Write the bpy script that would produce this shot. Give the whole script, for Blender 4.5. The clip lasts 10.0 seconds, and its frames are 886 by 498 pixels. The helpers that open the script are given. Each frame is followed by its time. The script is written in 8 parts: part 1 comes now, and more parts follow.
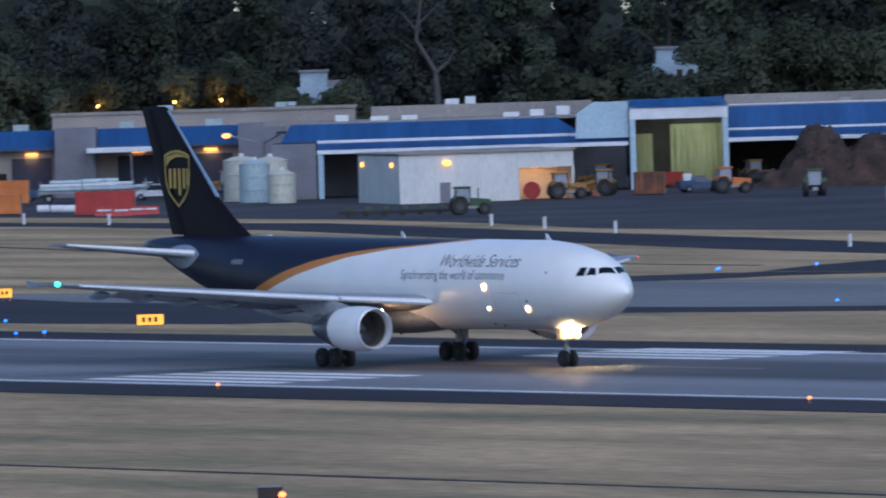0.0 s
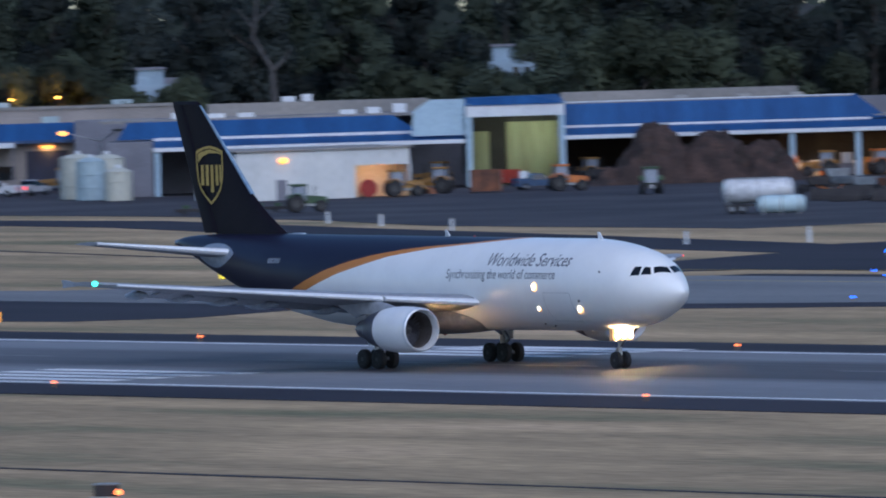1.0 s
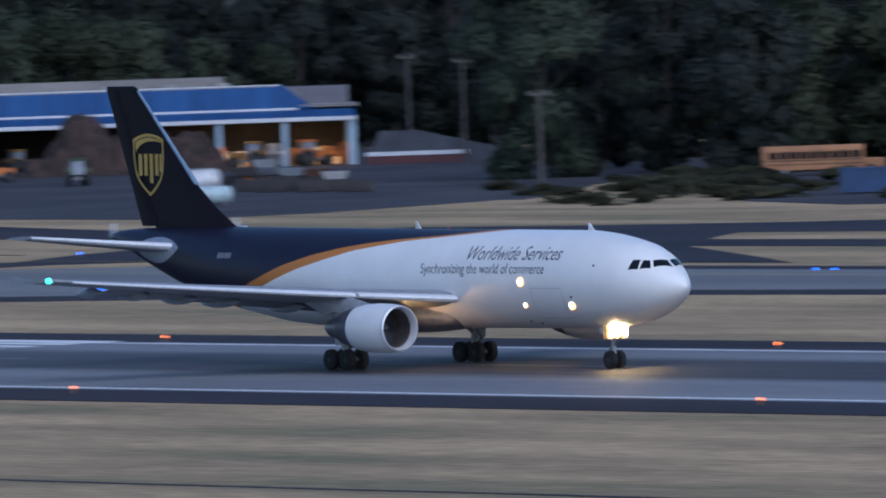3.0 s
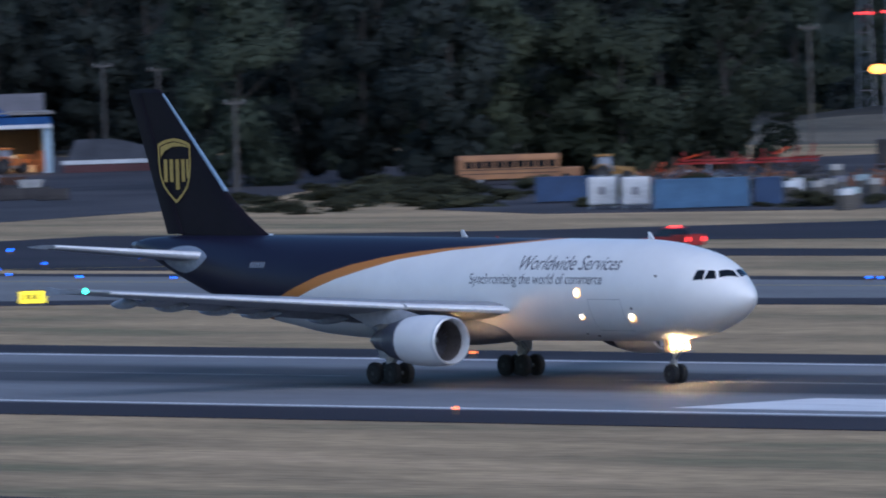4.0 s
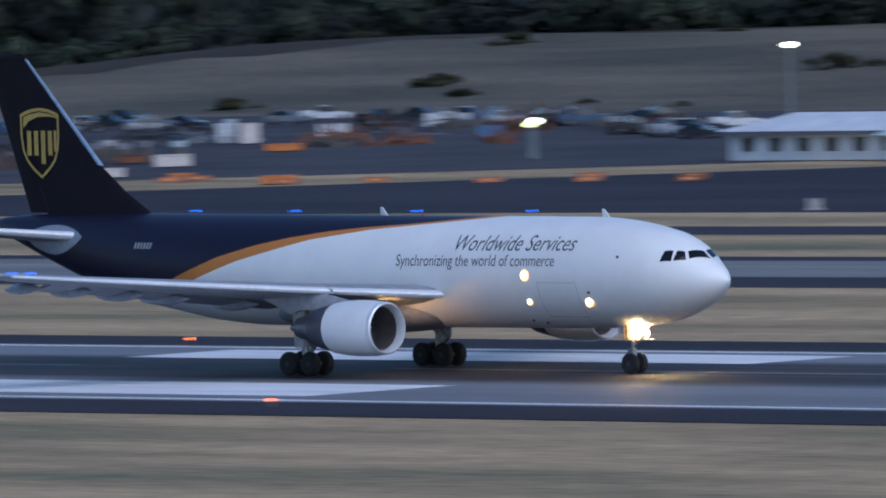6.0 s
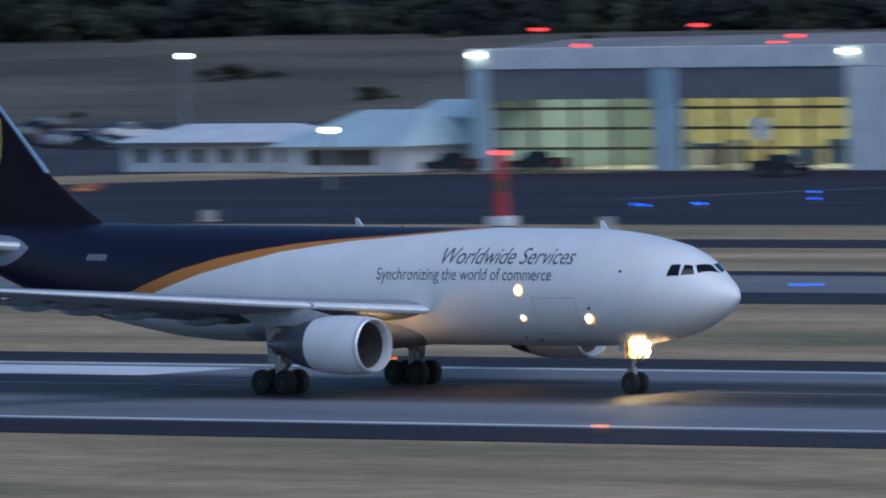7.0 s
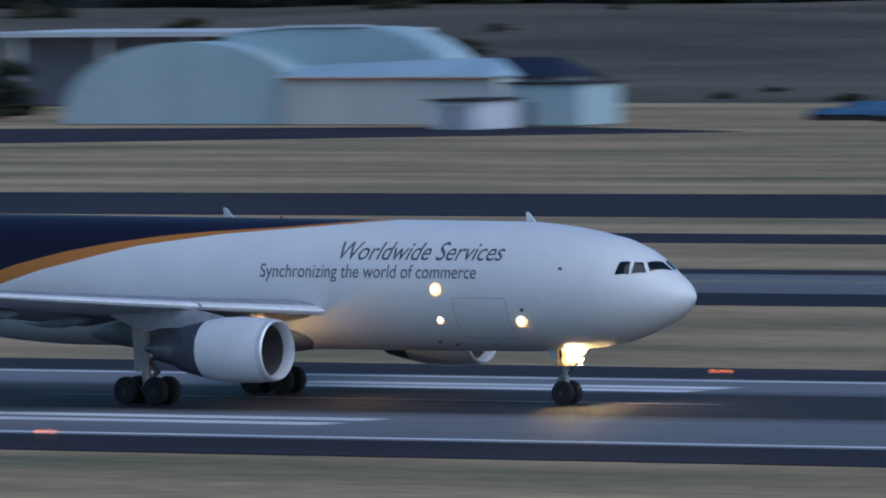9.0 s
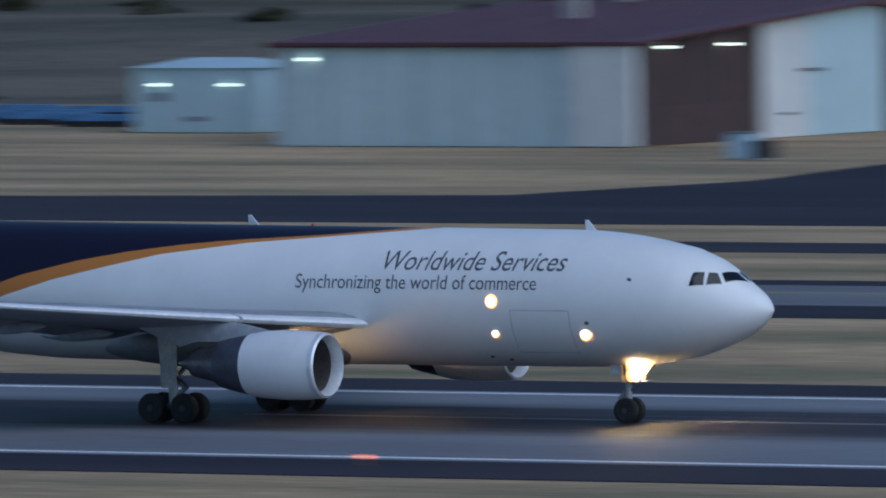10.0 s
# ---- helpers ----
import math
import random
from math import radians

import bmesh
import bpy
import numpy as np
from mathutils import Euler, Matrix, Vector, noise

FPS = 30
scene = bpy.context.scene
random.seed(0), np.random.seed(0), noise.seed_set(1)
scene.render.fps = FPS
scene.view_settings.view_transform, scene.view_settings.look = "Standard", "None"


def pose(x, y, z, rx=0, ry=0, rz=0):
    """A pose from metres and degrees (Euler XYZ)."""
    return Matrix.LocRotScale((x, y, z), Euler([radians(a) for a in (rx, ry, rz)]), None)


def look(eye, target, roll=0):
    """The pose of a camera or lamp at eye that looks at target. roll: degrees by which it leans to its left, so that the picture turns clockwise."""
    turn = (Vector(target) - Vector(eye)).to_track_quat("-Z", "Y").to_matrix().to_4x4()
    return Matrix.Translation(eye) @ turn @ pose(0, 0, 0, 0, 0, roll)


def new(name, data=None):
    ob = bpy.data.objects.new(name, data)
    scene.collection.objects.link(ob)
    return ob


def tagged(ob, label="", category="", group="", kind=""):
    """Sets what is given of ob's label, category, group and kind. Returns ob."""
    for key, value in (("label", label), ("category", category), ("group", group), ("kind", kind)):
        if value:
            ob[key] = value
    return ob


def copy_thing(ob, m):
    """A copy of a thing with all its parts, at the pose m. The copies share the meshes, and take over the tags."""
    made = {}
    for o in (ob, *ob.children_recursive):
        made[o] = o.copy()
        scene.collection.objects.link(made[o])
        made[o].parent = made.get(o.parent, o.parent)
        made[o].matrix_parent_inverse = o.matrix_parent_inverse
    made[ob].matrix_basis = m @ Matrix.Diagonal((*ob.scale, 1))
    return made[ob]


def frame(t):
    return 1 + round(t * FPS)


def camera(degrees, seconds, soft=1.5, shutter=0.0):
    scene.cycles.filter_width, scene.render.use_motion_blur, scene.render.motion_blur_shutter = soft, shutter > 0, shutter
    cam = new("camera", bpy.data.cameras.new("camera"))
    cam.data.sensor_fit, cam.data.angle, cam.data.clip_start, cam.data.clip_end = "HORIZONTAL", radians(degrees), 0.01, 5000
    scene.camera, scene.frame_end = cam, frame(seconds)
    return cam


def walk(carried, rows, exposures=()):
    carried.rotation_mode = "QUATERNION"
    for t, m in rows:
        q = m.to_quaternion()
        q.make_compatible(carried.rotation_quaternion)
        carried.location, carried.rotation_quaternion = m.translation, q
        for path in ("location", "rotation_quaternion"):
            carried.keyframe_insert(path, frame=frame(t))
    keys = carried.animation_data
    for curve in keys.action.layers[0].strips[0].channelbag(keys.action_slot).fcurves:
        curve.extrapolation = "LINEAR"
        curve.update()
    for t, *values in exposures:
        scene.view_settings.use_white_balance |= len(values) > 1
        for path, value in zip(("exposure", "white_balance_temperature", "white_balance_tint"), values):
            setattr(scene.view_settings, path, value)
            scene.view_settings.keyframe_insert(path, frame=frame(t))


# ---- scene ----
# A cargo jet rolls down a runway at dusk, followed by a long lens from a terrace 25 m up.
FOV = 4.3615
EYE = (0.0, 0.0, 25.06)
# seconds, azimuth from +y towards +x, elevation, roll
PATH = [
    (0, -55.5696, -1.3652, 1.7294),
    (0.5, -55.2677, -1.3442, 1.6444),
    (1, -54.7649, -1.4008, 1.6979),
    (1.5, -54.0833, -1.4170, 1.6198),
    (2, -53.5200, -1.4524, 1.5999),
    (2.5, -52.8687, -1.4819, 1.6254),
    (2.7, -52.4997, -1.5032, 1.7815),
    (3.8, -50.7089, -1.5411, 1.7892),
    (4, -50.4456, -1.5350, 1.7845),
    (4.5, -49.4157, -1.5880, 1.6711),
    (5, -48.3563, -1.6746, 1.7948),
    (5.5, -46.9983, -1.7283, 1.8301),
    (5.7, -46.4149, -1.7622, 1.7821),
    (6.8, -43.3060, -1.8030, 1.5963),
    (7, -42.6115, -1.8182, 1.4558),
    (7.5, -41.0094, -1.8960, 1.2768),
    (8, -39.1065, -1.9794, 1.1081),
    (8.5, -36.9169, -1.9944, 1.0539),
    (9, -34.5075, -2.0608, 0.9648),
    (9.5, -32.3060, -2.0970, 0.8200),
    (10, -29.8359, -2.1242, 0.7314),
]
cam = camera(FOV, 10.0, soft=1.9, shutter=0.75)
EXPOSURES = [(0, 0.38, 5250, 14), (3, 0.35, 5250, 15), (5.3, 0.41, 5250, 15), (7.2, 0.13, 5150, 11), (10, 0.0, 5100, 9)]
walk(cam, [(t, pose(*EYE, 90 + el, 0, -az) @ pose(0, 0, 0, 0, 0, -roll)) for t, az, el, roll in PATH],
     exposures=EXPOSURES)
# seconds, main gear's place along the runway
ROLL = [(0, -617.59), (0.5, -606.44), (1, -594.53), (1.5, -581.87), (2, -568.46), (2.5, -554.29), (2.7, -548.41), (3.8, -513.83), (4, -507.14), (4.5, -489.89), (5, -471.91), (5.5, -453.23), (5.7, -445.55), (6.8, -401.10), (7, -392.62), (7.5, -370.86), (8, -348.34), (8.5, -325.07), (9, -301.07), (9.5, -276.35), (10, -250.90)]
PLANE_Y = 419.56

# ---- light: clear sky after sunset, glow from the +x side ----
world = bpy.data.worlds.new("dusk_sky")
scene.world = world
world.use_nodes = True
wn, wl = world.node_tree.nodes, world.node_tree.links
sky = wn.new("ShaderNodeTexSky")
sky.sky_type = "NISHITA"
sky.sun_disc = False
sky.sun_elevation = radians(14)
sky.ozone_density = 3.0
sky.dust_density = 0.3
sky.sun_rotation = radians(100)
wl.new(sky.outputs[0], wn["Background"].inputs[0])
wn["Background"].inputs[1].default_value = 0.10
sun = new("sun", bpy.data.lights.new("sun", "SUN"))
sun.data.energy = 1.4
sun.data.angle = radians(70)
sun.data.color = (1.0, 0.93, 0.88)
sun.matrix_basis = look((175, -55, 172), (0, 0, 0))


# ---- materials ----
def mat(name, c1, c2=None, rough=0.6, metal=0.0, scale=1.0, fine=12.0, bump=0.15, stretch=(1, 1, 1), amount=0.35, coat=0.0, spec=0.5):
    m = bpy.data.materials.new(name)
    m.use_nodes = True
    nt = m.node_tree
    n, l = nt.nodes, nt.links
    b = n["Principled BSDF"]
    tc, mp = n.new("ShaderNodeTexCoord"), n.new("ShaderNodeMapping")
    mp.inputs["Scale"].default_value = stretch
    l.new(tc.outputs["Object"], mp.inputs["Vector"])
    big, small = n.new("ShaderNodeTexNoise"), n.new("ShaderNodeTexNoise")
    big.inputs["Scale"].default_value, big.inputs["Detail"].default_value = scale, 5
    small.inputs["Scale"].default_value, small.inputs["Detail"].default_value = fine, 3
    l.new(mp.outputs[0], big.inputs["Vector"])
    l.new(mp.outputs[0], small.inputs["Vector"])
    c2 = c2 or tuple(v * 0.75 for v in c1)
    ramp = n.new("ShaderNodeValToRGB")
    ramp.color_ramp.elements[0].position, ramp.color_ramp.elements[1].position = 0.35, 0.68
    ramp.color_ramp.elements[0].color, ramp.color_ramp.elements[1].color = (*c2, 1), (*c1, 1)
    l.new(big.outputs["Fac"], ramp.inputs[0])
    mix = n.new("ShaderNodeMix")
    mix.data_type, mix.blend_type = "RGBA", "OVERLAY"
    mix.inputs[0].default_value = amount
    l.new(ramp.outputs[0], mix.inputs[6])
    l.new(small.outputs["Fac"], mix.inputs[7])
    l.new(mix.outputs[2], b.inputs["Base Color"])
    b.inputs["Roughness"].default_value = rough
    b.inputs["Metallic"].default_value = metal
    b.inputs["Coat Weight"].default_value = coat
    b.inputs["Specular IOR Level"].default_value = spec
    if bump:
        bp = n.new("ShaderNodeBump")
        bp.inputs["Strength"].default_value = bump
        bp.inputs["Distance"].default_value = 0.05
        l.new(small.outputs["Fac"], bp.inputs["Height"])
        l.new(bp.outputs[0], b.inputs["Normal"])
    return m


def glow(name, colour, strength):
    m = bpy.data.materials.new(name)
    m.use_nodes = True
    b = m.node_tree.nodes["Principled BSDF"]
    b.inputs["Base Color"].default_value = (*[min(0.8, c) for c in colour], 1)
    b.inputs["Emission Color"].default_value = (*colour, 1)
    b.inputs["Emission Strength"].default_value = strength
    return m


def varied(m, spread=0.5):
    """Shifts a material's brightness from object to object."""
    n, l = m.node_tree.nodes, m.node_tree.links
    b = n["Principled BSDF"]
    src = b.inputs["Base Color"].links[0].from_socket
    info, mr, mul = n.new("ShaderNodeObjectInfo"), n.new("ShaderNodeMapRange"), n.new("ShaderNodeVectorMath")
    mr.inputs["To Min"].default_value, mr.inputs["To Max"].default_value = 1 - spread, 1 + spread
    mul.operation = "SCALE"
    l.new(info.outputs["Random"], mr.inputs["Value"])
    l.new(src, mul.inputs[0])
    l.new(mr.outputs[0], mul.inputs["Scale"])
    l.new(mul.outputs[0], b.inputs["Base Color"])
    return m


def leafy(m, share=0.45):
    """Lets part of the light through, as thin leaves do."""
    n, l = m.node_tree.nodes, m.node_tree.links
    b = n["Principled BSDF"]
    through_leaf, mix = n.new("ShaderNodeBsdfTranslucent"), n.new("ShaderNodeMixShader")
    l.new(b.inputs["Base Color"].links[0].from_socket, through_leaf.inputs["Color"])
    mix.inputs[0].default_value = share
    l.new(b.outputs[0], mix.inputs[1])
    l.new(through_leaf.outputs[0], mix.inputs[2])
    l.new(mix.outputs[0], n["Material Output"].inputs["Surface"])
    b.inputs["Specular IOR Level"].default_value = 0.15
    return m


M = {}
M["grass"] = mat("dry_grass", (0.49, 0.335, 0.195), (0.24, 0.185, 0.11), 0.95, scale=0.06, fine=1.0, bump=0.6, stretch=(0.35, 1.4, 1), amount=0.6, spec=0.12)
ge = M["grass"].node_tree.nodes["Color Ramp"].color_ramp.elements
ge[0].position, ge[0].color = 0.27, (0.155, 0.155, 0.085, 1)
ge[1].position, ge[1].color = 0.74, (0.54, 0.385, 0.235, 1)
gm = ge.new(0.47)
gm.color = (0.325, 0.24, 0.14, 1)
gm = ge.new(0.58)
gm.color = (0.43, 0.315, 0.18, 1)
M["dirt"] = mat("bank_dirt", (0.175, 0.15, 0.112), (0.086, 0.082, 0.064), 0.95, scale=0.03, fine=0.7, bump=0.6, stretch=(0.5, 1.5, 1), amount=0.5, spec=0.12)
# Darker ground tone for the faces below the trees.
M["wood_floor"] = mat("dark_wood_floor", (0.060, 0.052, 0.040), (0.038, 0.034, 0.028), 0.95, scale=0.05, fine=1.0, bump=0.6, spec=0.1)
M["asphalt"] = mat("asphalt", (0.044, 0.039, 0.050), (0.028, 0.025, 0.034), 0.85, scale=0.05, fine=3, bump=0.2, stretch=(0.4, 1.5, 1), spec=0.12)
M["yard"] = mat("yard_asphalt", (0.082, 0.078, 0.086), (0.047, 0.045, 0.053), 0.9, scale=0.05, fine=2, bump=0.3, spec=0.12)
M["taxi"] = mat("taxiway_concrete", (0.22, 0.22, 0.22), (0.16, 0.16, 0.17), 0.8, scale=0.06, fine=2, bump=0.1, stretch=(0.3, 1.5, 1), spec=0.12)
M["paint"] = mat("marking_paint", (0.86, 0.86, 0.87), (0.66, 0.66, 0.68), 0.7, scale=0.25, fine=5, bump=0.05, stretch=(0.4, 2, 1), spec=0.12)
M["yellow_paint"] = mat("yellow_marking_paint", (0.55, 0.40, 0.07), (0.35, 0.27, 0.07), 0.7, scale=0.25, fine=5)
M["white"] = mat("white_aircraft_paint", (0.80, 0.80, 0.80), (0.74, 0.74, 0.745), 0.32, scale=0.5, fine=3, bump=0.0, amount=0.12, coat=0.25)
M["brown"] = mat("dark_brown_aircraft_paint", (0.011, 0.008, 0.013), (0.008, 0.006, 0.010), 0.55, scale=0.4, fine=4, bump=0.0, spec=0.13)
M["gold"] = mat("gold_aircraft_paint", (0.50, 0.25, 0.035), (0.45, 0.21, 0.03), 0.4, scale=0.6, fine=4, bump=0.0)
M["logo_gold"] = mat("pale_gold_decal", (0.46, 0.33, 0.08), (0.40, 0.28, 0.06), 0.45, scale=0.6, fine=4, bump=0.0)
M["wing"] = mat("grey_wing_paint", (0.30, 0.315, 0.345), (0.25, 0.265, 0.295), 0.5, scale=0.4, fine=3, bump=0.0)
M["slat"] = mat("pale_slat_paint", (0.76, 0.77, 0.79), (0.68, 0.70, 0.73), 0.45, 0.15, scale=0.5, fine=4, bump=0.02)
M["fairing"] = mat("grey_fairing_paint", (0.29, 0.325, 0.39), (0.23, 0.26, 0.315), 0.45, scale=0.5, fine=4, bump=0.0)
# The sky's blue reflection is painted into this bare metal.
M["sky_tinted_edge"] = mat("sky_tinted_bare_metal", (0.26, 0.36, 0.48), (0.21, 0.30, 0.41), 0.4, 0.3, scale=0.5, fine=4, bump=0.0)
M["steel"] = mat("grey_steel", (0.32, 0.33, 0.35), (0.22, 0.23, 0.25), 0.45, 0.8, scale=1, fine=8)
M["lip"] = mat("brushed_inlet_lip", (0.78, 0.79, 0.80), (0.70, 0.71, 0.73), 0.42, 0.45, scale=1, fine=8, bump=0)
M["core"] = mat("heat_stained_exhaust_metal", (0.25, 0.26, 0.30), (0.14, 0.14, 0.17), 0.4, 0.8, scale=1, fine=6)
M["black"] = mat("black_rubber", (0.022, 0.022, 0.024), (0.014, 0.014, 0.015), 0.75, scale=2, fine=12)
M["duct"] = mat("inlet_duct_grey", (0.13, 0.115, 0.11), (0.09, 0.08, 0.078), 0.6, 0.2, scale=1, fine=8)
M["glass"] = mat("dark_cockpit_glass", (0.012, 0.014, 0.018), (0.008, 0.01, 0.012), 0.08, scale=1, fine=4, bump=0)
M["text"] = mat("slate_lettering", (0.10, 0.105, 0.13), (0.085, 0.09, 0.11), 0.5, bump=0)
M["hub"] = mat("brake_dusted_hub", (0.075, 0.072, 0.072), (0.045, 0.043, 0.044), 0.6, 0.3, scale=2, fine=10)
M["nozzle"] = mat("blue_grey_nozzle_metal", (0.115, 0.125, 0.165), (0.075, 0.08, 0.11), 0.45, 0.5, scale=1, fine=6)
M["leg"] = mat("pale_gear_paint", (0.55, 0.55, 0.56), (0.42, 0.42, 0.43), 0.5, scale=2, fine=8)
M["blue_roof"] = mat("blue_metal_roof", (0.030, 0.095, 0.25), (0.022, 0.068, 0.19), 0.6, scale=0.2, fine=3, bump=0.1, stretch=(3, 0.3, 0.3), spec=0.2)
M["fascia"] = mat("white_fascia", (0.72, 0.74, 0.76), (0.6, 0.62, 0.65), 0.6, scale=0.5, fine=4)
M["grey_roof"] = mat("grey_membrane_roof", (0.30, 0.28, 0.26), (0.22, 0.21, 0.2), 0.9, scale=0.1, fine=2)
M["grey_wall"] = mat("grey_block_wall", (0.20, 0.20, 0.23), (0.16, 0.16, 0.185), 0.85, scale=0.4, fine=5)
M["tan_wall"] = mat("tan_panel_wall", (0.68, 0.60, 0.54), (0.61, 0.54, 0.49), 0.7, scale=0.15, fine=3, bump=0.05)
M["blue_wall"] = mat("pale_blue_panel_wall", (0.42, 0.55, 0.64), (0.36, 0.48, 0.57), 0.6, scale=0.3, fine=4)
M["white_wall"] = mat("white_panel_wall", (0.66, 0.66, 0.64), (0.55, 0.56, 0.55), 0.65, scale=0.3, fine=4, stretch=(1, 1, 0.3))
M["teal_wall"] = mat("pale_teal_metal", (0.50, 0.62, 0.65), (0.42, 0.54, 0.57), 0.5, scale=0.2, fine=3, stretch=(1, 1, 0.3))
M["maroon"] = mat("maroon_metal_roof", (0.11, 0.035, 0.04), (0.08, 0.028, 0.032), 0.55, scale=0.3, fine=4)
# Near-black paint; inside the open sheds it also stands for shade.
M["dark"] = mat("dark_paint_and_inner_shade", (0.05, 0.045, 0.045), (0.03, 0.028, 0.03), 0.9, scale=0.5, fine=3)
M["curtain"] = mat("pale_green_curtain", (0.42, 0.42, 0.28), (0.26, 0.26, 0.17), 0.8, scale=0.25, fine=2, stretch=(2.2, 1, 0.2))
M["cream"] = mat("cream_hangar_interior", (0.55, 0.50, 0.28), (0.40, 0.36, 0.2), 0.8, scale=0.3, fine=2)
M["rust"] = varied(mat("rusty_iron", (0.22, 0.09, 0.045), (0.10, 0.05, 0.035), 0.85, scale=0.8, fine=6))
M["red"] = mat("faded_red_paint", (0.42, 0.035, 0.03), (0.30, 0.03, 0.028), 0.55, scale=0.8, fine=6)
M["orange"] = mat("orange_paint", (0.62, 0.20, 0.04), (0.46, 0.14, 0.03), 0.55, scale=0.8, fine=6)
M["skip_red"] = mat("bright_red_orange_paint", (0.75, 0.10, 0.025), (0.6, 0.08, 0.02), 0.5, scale=0.8, fine=6)
M["yellow"] = mat("yellow_machine_paint", (0.40, 0.21, 0.045), (0.24, 0.13, 0.035), 0.5, scale=0.8, fine=6)
M["door_navy"] = mat("dark_navy_door_paint", (0.018, 0.022, 0.05), (0.013, 0.016, 0.038), 0.6, scale=0.6, fine=6)
M["depot_tan"] = mat("grey_tan_depot_wall", (0.34, 0.30, 0.275), (0.27, 0.24, 0.22), 0.85, scale=0.2, fine=4)
M["door_brown"] = mat("brown_door_steel", (0.11, 0.08, 0.05), (0.08, 0.06, 0.04), 0.6, scale=0.5, fine=4)
M["navy"] = mat("navy_container_paint", (0.03, 0.07, 0.17), (0.022, 0.05, 0.12), 0.55, scale=0.6, fine=6)
M["blue"] = mat("blue_container_paint", (0.07, 0.16, 0.30), (0.05, 0.12, 0.23), 0.55, scale=0.6, fine=6)
M["tank"] = mat("cream_tank_paint", (0.55, 0.54, 0.45), (0.46, 0.46, 0.39), 0.6, scale=0.5, fine=4, stretch=(1, 1, 0.3))
M["tank_blue"] = mat("blue_grey_tank_paint", (0.38, 0.47, 0.50), (0.32, 0.40, 0.43), 0.6, scale=0.5, fine=4, stretch=(1, 1, 0.3))
M["green"] = mat("green_machine_paint", (0.05, 0.10, 0.04), (0.035, 0.07, 0.03), 0.6)
M["pile"] = mat("brush_and_soil", (0.075, 0.045, 0.036), (0.03, 0.021, 0.019), 0.95, scale=0.5, fine=4, bump=0.9, amount=0.7)
M["bark"] = mat("bark", (0.06, 0.052, 0.045), (0.04, 0.035, 0.03), 0.95, scale=1.5, fine=10, bump=0.5, stretch=(1, 1, 0.25))
M["leaf"] = leafy(varied(mat("dark_green_leaves", (0.092, 0.110, 0.078), (0.062, 0.078, 0.057), 0.9, scale=0.25, fine=2, bump=0), 0.4))
# Darker copy of the leaf colour, painting shade onto the deeper woods.
M["shaded_leaf"] = leafy(varied(mat("shade_darkened_leaves", (0.060, 0.071, 0.064), (0.042, 0.051, 0.047), 0.9, scale=0.25, fine=2, bump=0), 0.4))
M["leaf_pale"] = leafy(varied(mat("grey_green_leaves", (0.108, 0.128, 0.082), (0.066, 0.080, 0.054), 0.9, scale=0.2, fine=1.5, bump=0), 0.35))
M["bus"] = mat("faded_orange_bus_paint", (0.40, 0.19, 0.075), (0.28, 0.13, 0.06), 0.6, scale=0.5, fine=5)
M["leaf_far"] = leafy(mat("far_leaves", (0.085, 0.10, 0.082), (0.058, 0.070, 0.058), 0.9, scale=0.03, fine=0.6, bump=0))
M["shrub"] = leafy(varied(mat("shrub_leaves", (0.105, 0.105, 0.062), (0.06, 0.064, 0.04), 0.9, scale=0.4, fine=3, bump=0), 0.4))
M["pale_bark"] = mat("pale_dead_bark", (0.085, 0.08, 0.077), (0.055, 0.05, 0.048), 0.9, scale=1.5, fine=8, stretch=(1, 1, 0.25))
M["pole"] = mat("weathered_pole_wood", (0.13, 0.12, 0.11), (0.085, 0.078, 0.07), 0.9, scale=1, fine=8, stretch=(1, 1, 0.2))
M["concrete"] = mat("concrete", (0.40, 0.39, 0.37), (0.30, 0.29, 0.28), 0.85, scale=0.6, fine=5)
M["car_dark"] = mat("dark_car_paint", (0.02, 0.022, 0.028), None, 0.25, scale=1, fine=4, bump=0, coat=0.5)
M["car_white"] = mat("white_car_paint", (0.65, 0.66, 0.68), None, 0.3, scale=1, fine=4, bump=0, coat=0.5)
M["car_blue"] = mat("blue_car_paint", (0.06, 0.10, 0.18), None, 0.3, scale=1, fine=4, bump=0, coat=0.5)
M["car_red"] = mat("red_car_paint", (0.40, 0.03, 0.03), None, 0.3, scale=1, fine=4, bump=0, coat=0.5)
M["far_wall"] = mat("dim_blue_grey_wall", (0.33, 0.41, 0.48), (0.25, 0.32, 0.38), 0.8, scale=0.4, fine=4)
M["brown_wall"] = mat("dark_brown_metal", (0.075, 0.04, 0.04), (0.05, 0.03, 0.03), 0.6, scale=0.4, fine=4)
M["fence"] = mat("dark_fence_mesh", (0.065, 0.07, 0.085), (0.04, 0.044, 0.055), 0.9, scale=0.4, fine=4)
M["tarp"] = mat("blue_tarpaulin", (0.085, 0.18, 0.32), (0.04, 0.075, 0.13), 0.6, scale=0.5, fine=3)
G = {}
G["land"] = glow("landing_lamp", (1.0, 0.58, 0.22), 600)
# Glow for rims added round the lamps to paint their bloom.
G["bloom"] = glow("lamp_bloom_glow", (1.0, 0.48, 0.14), 2.0)
G["side"] = glow("side_lamp", (1.0, 0.78, 0.48), 4)
G["root"] = glow("wing_root_lamp", (1.0, 0.53, 0.20), 240)
G["nav_green"] = glow("green_navigation_lamp", (0.12, 1.0, 0.55), 3)
G["red"] = glow("red_lamp", (1.0, 0.04, 0.03), 3.0)
G["edge"] = glow("amber_edge_lamp", (1.0, 0.20, 0.04), 3.0)
G["blue"] = glow("blue_taxi_lamp", (0.03, 0.16, 1.0), 3.5)
G["sodium"] = glow("sodium_lamp", (1.0, 0.36, 0.05), 2.6)
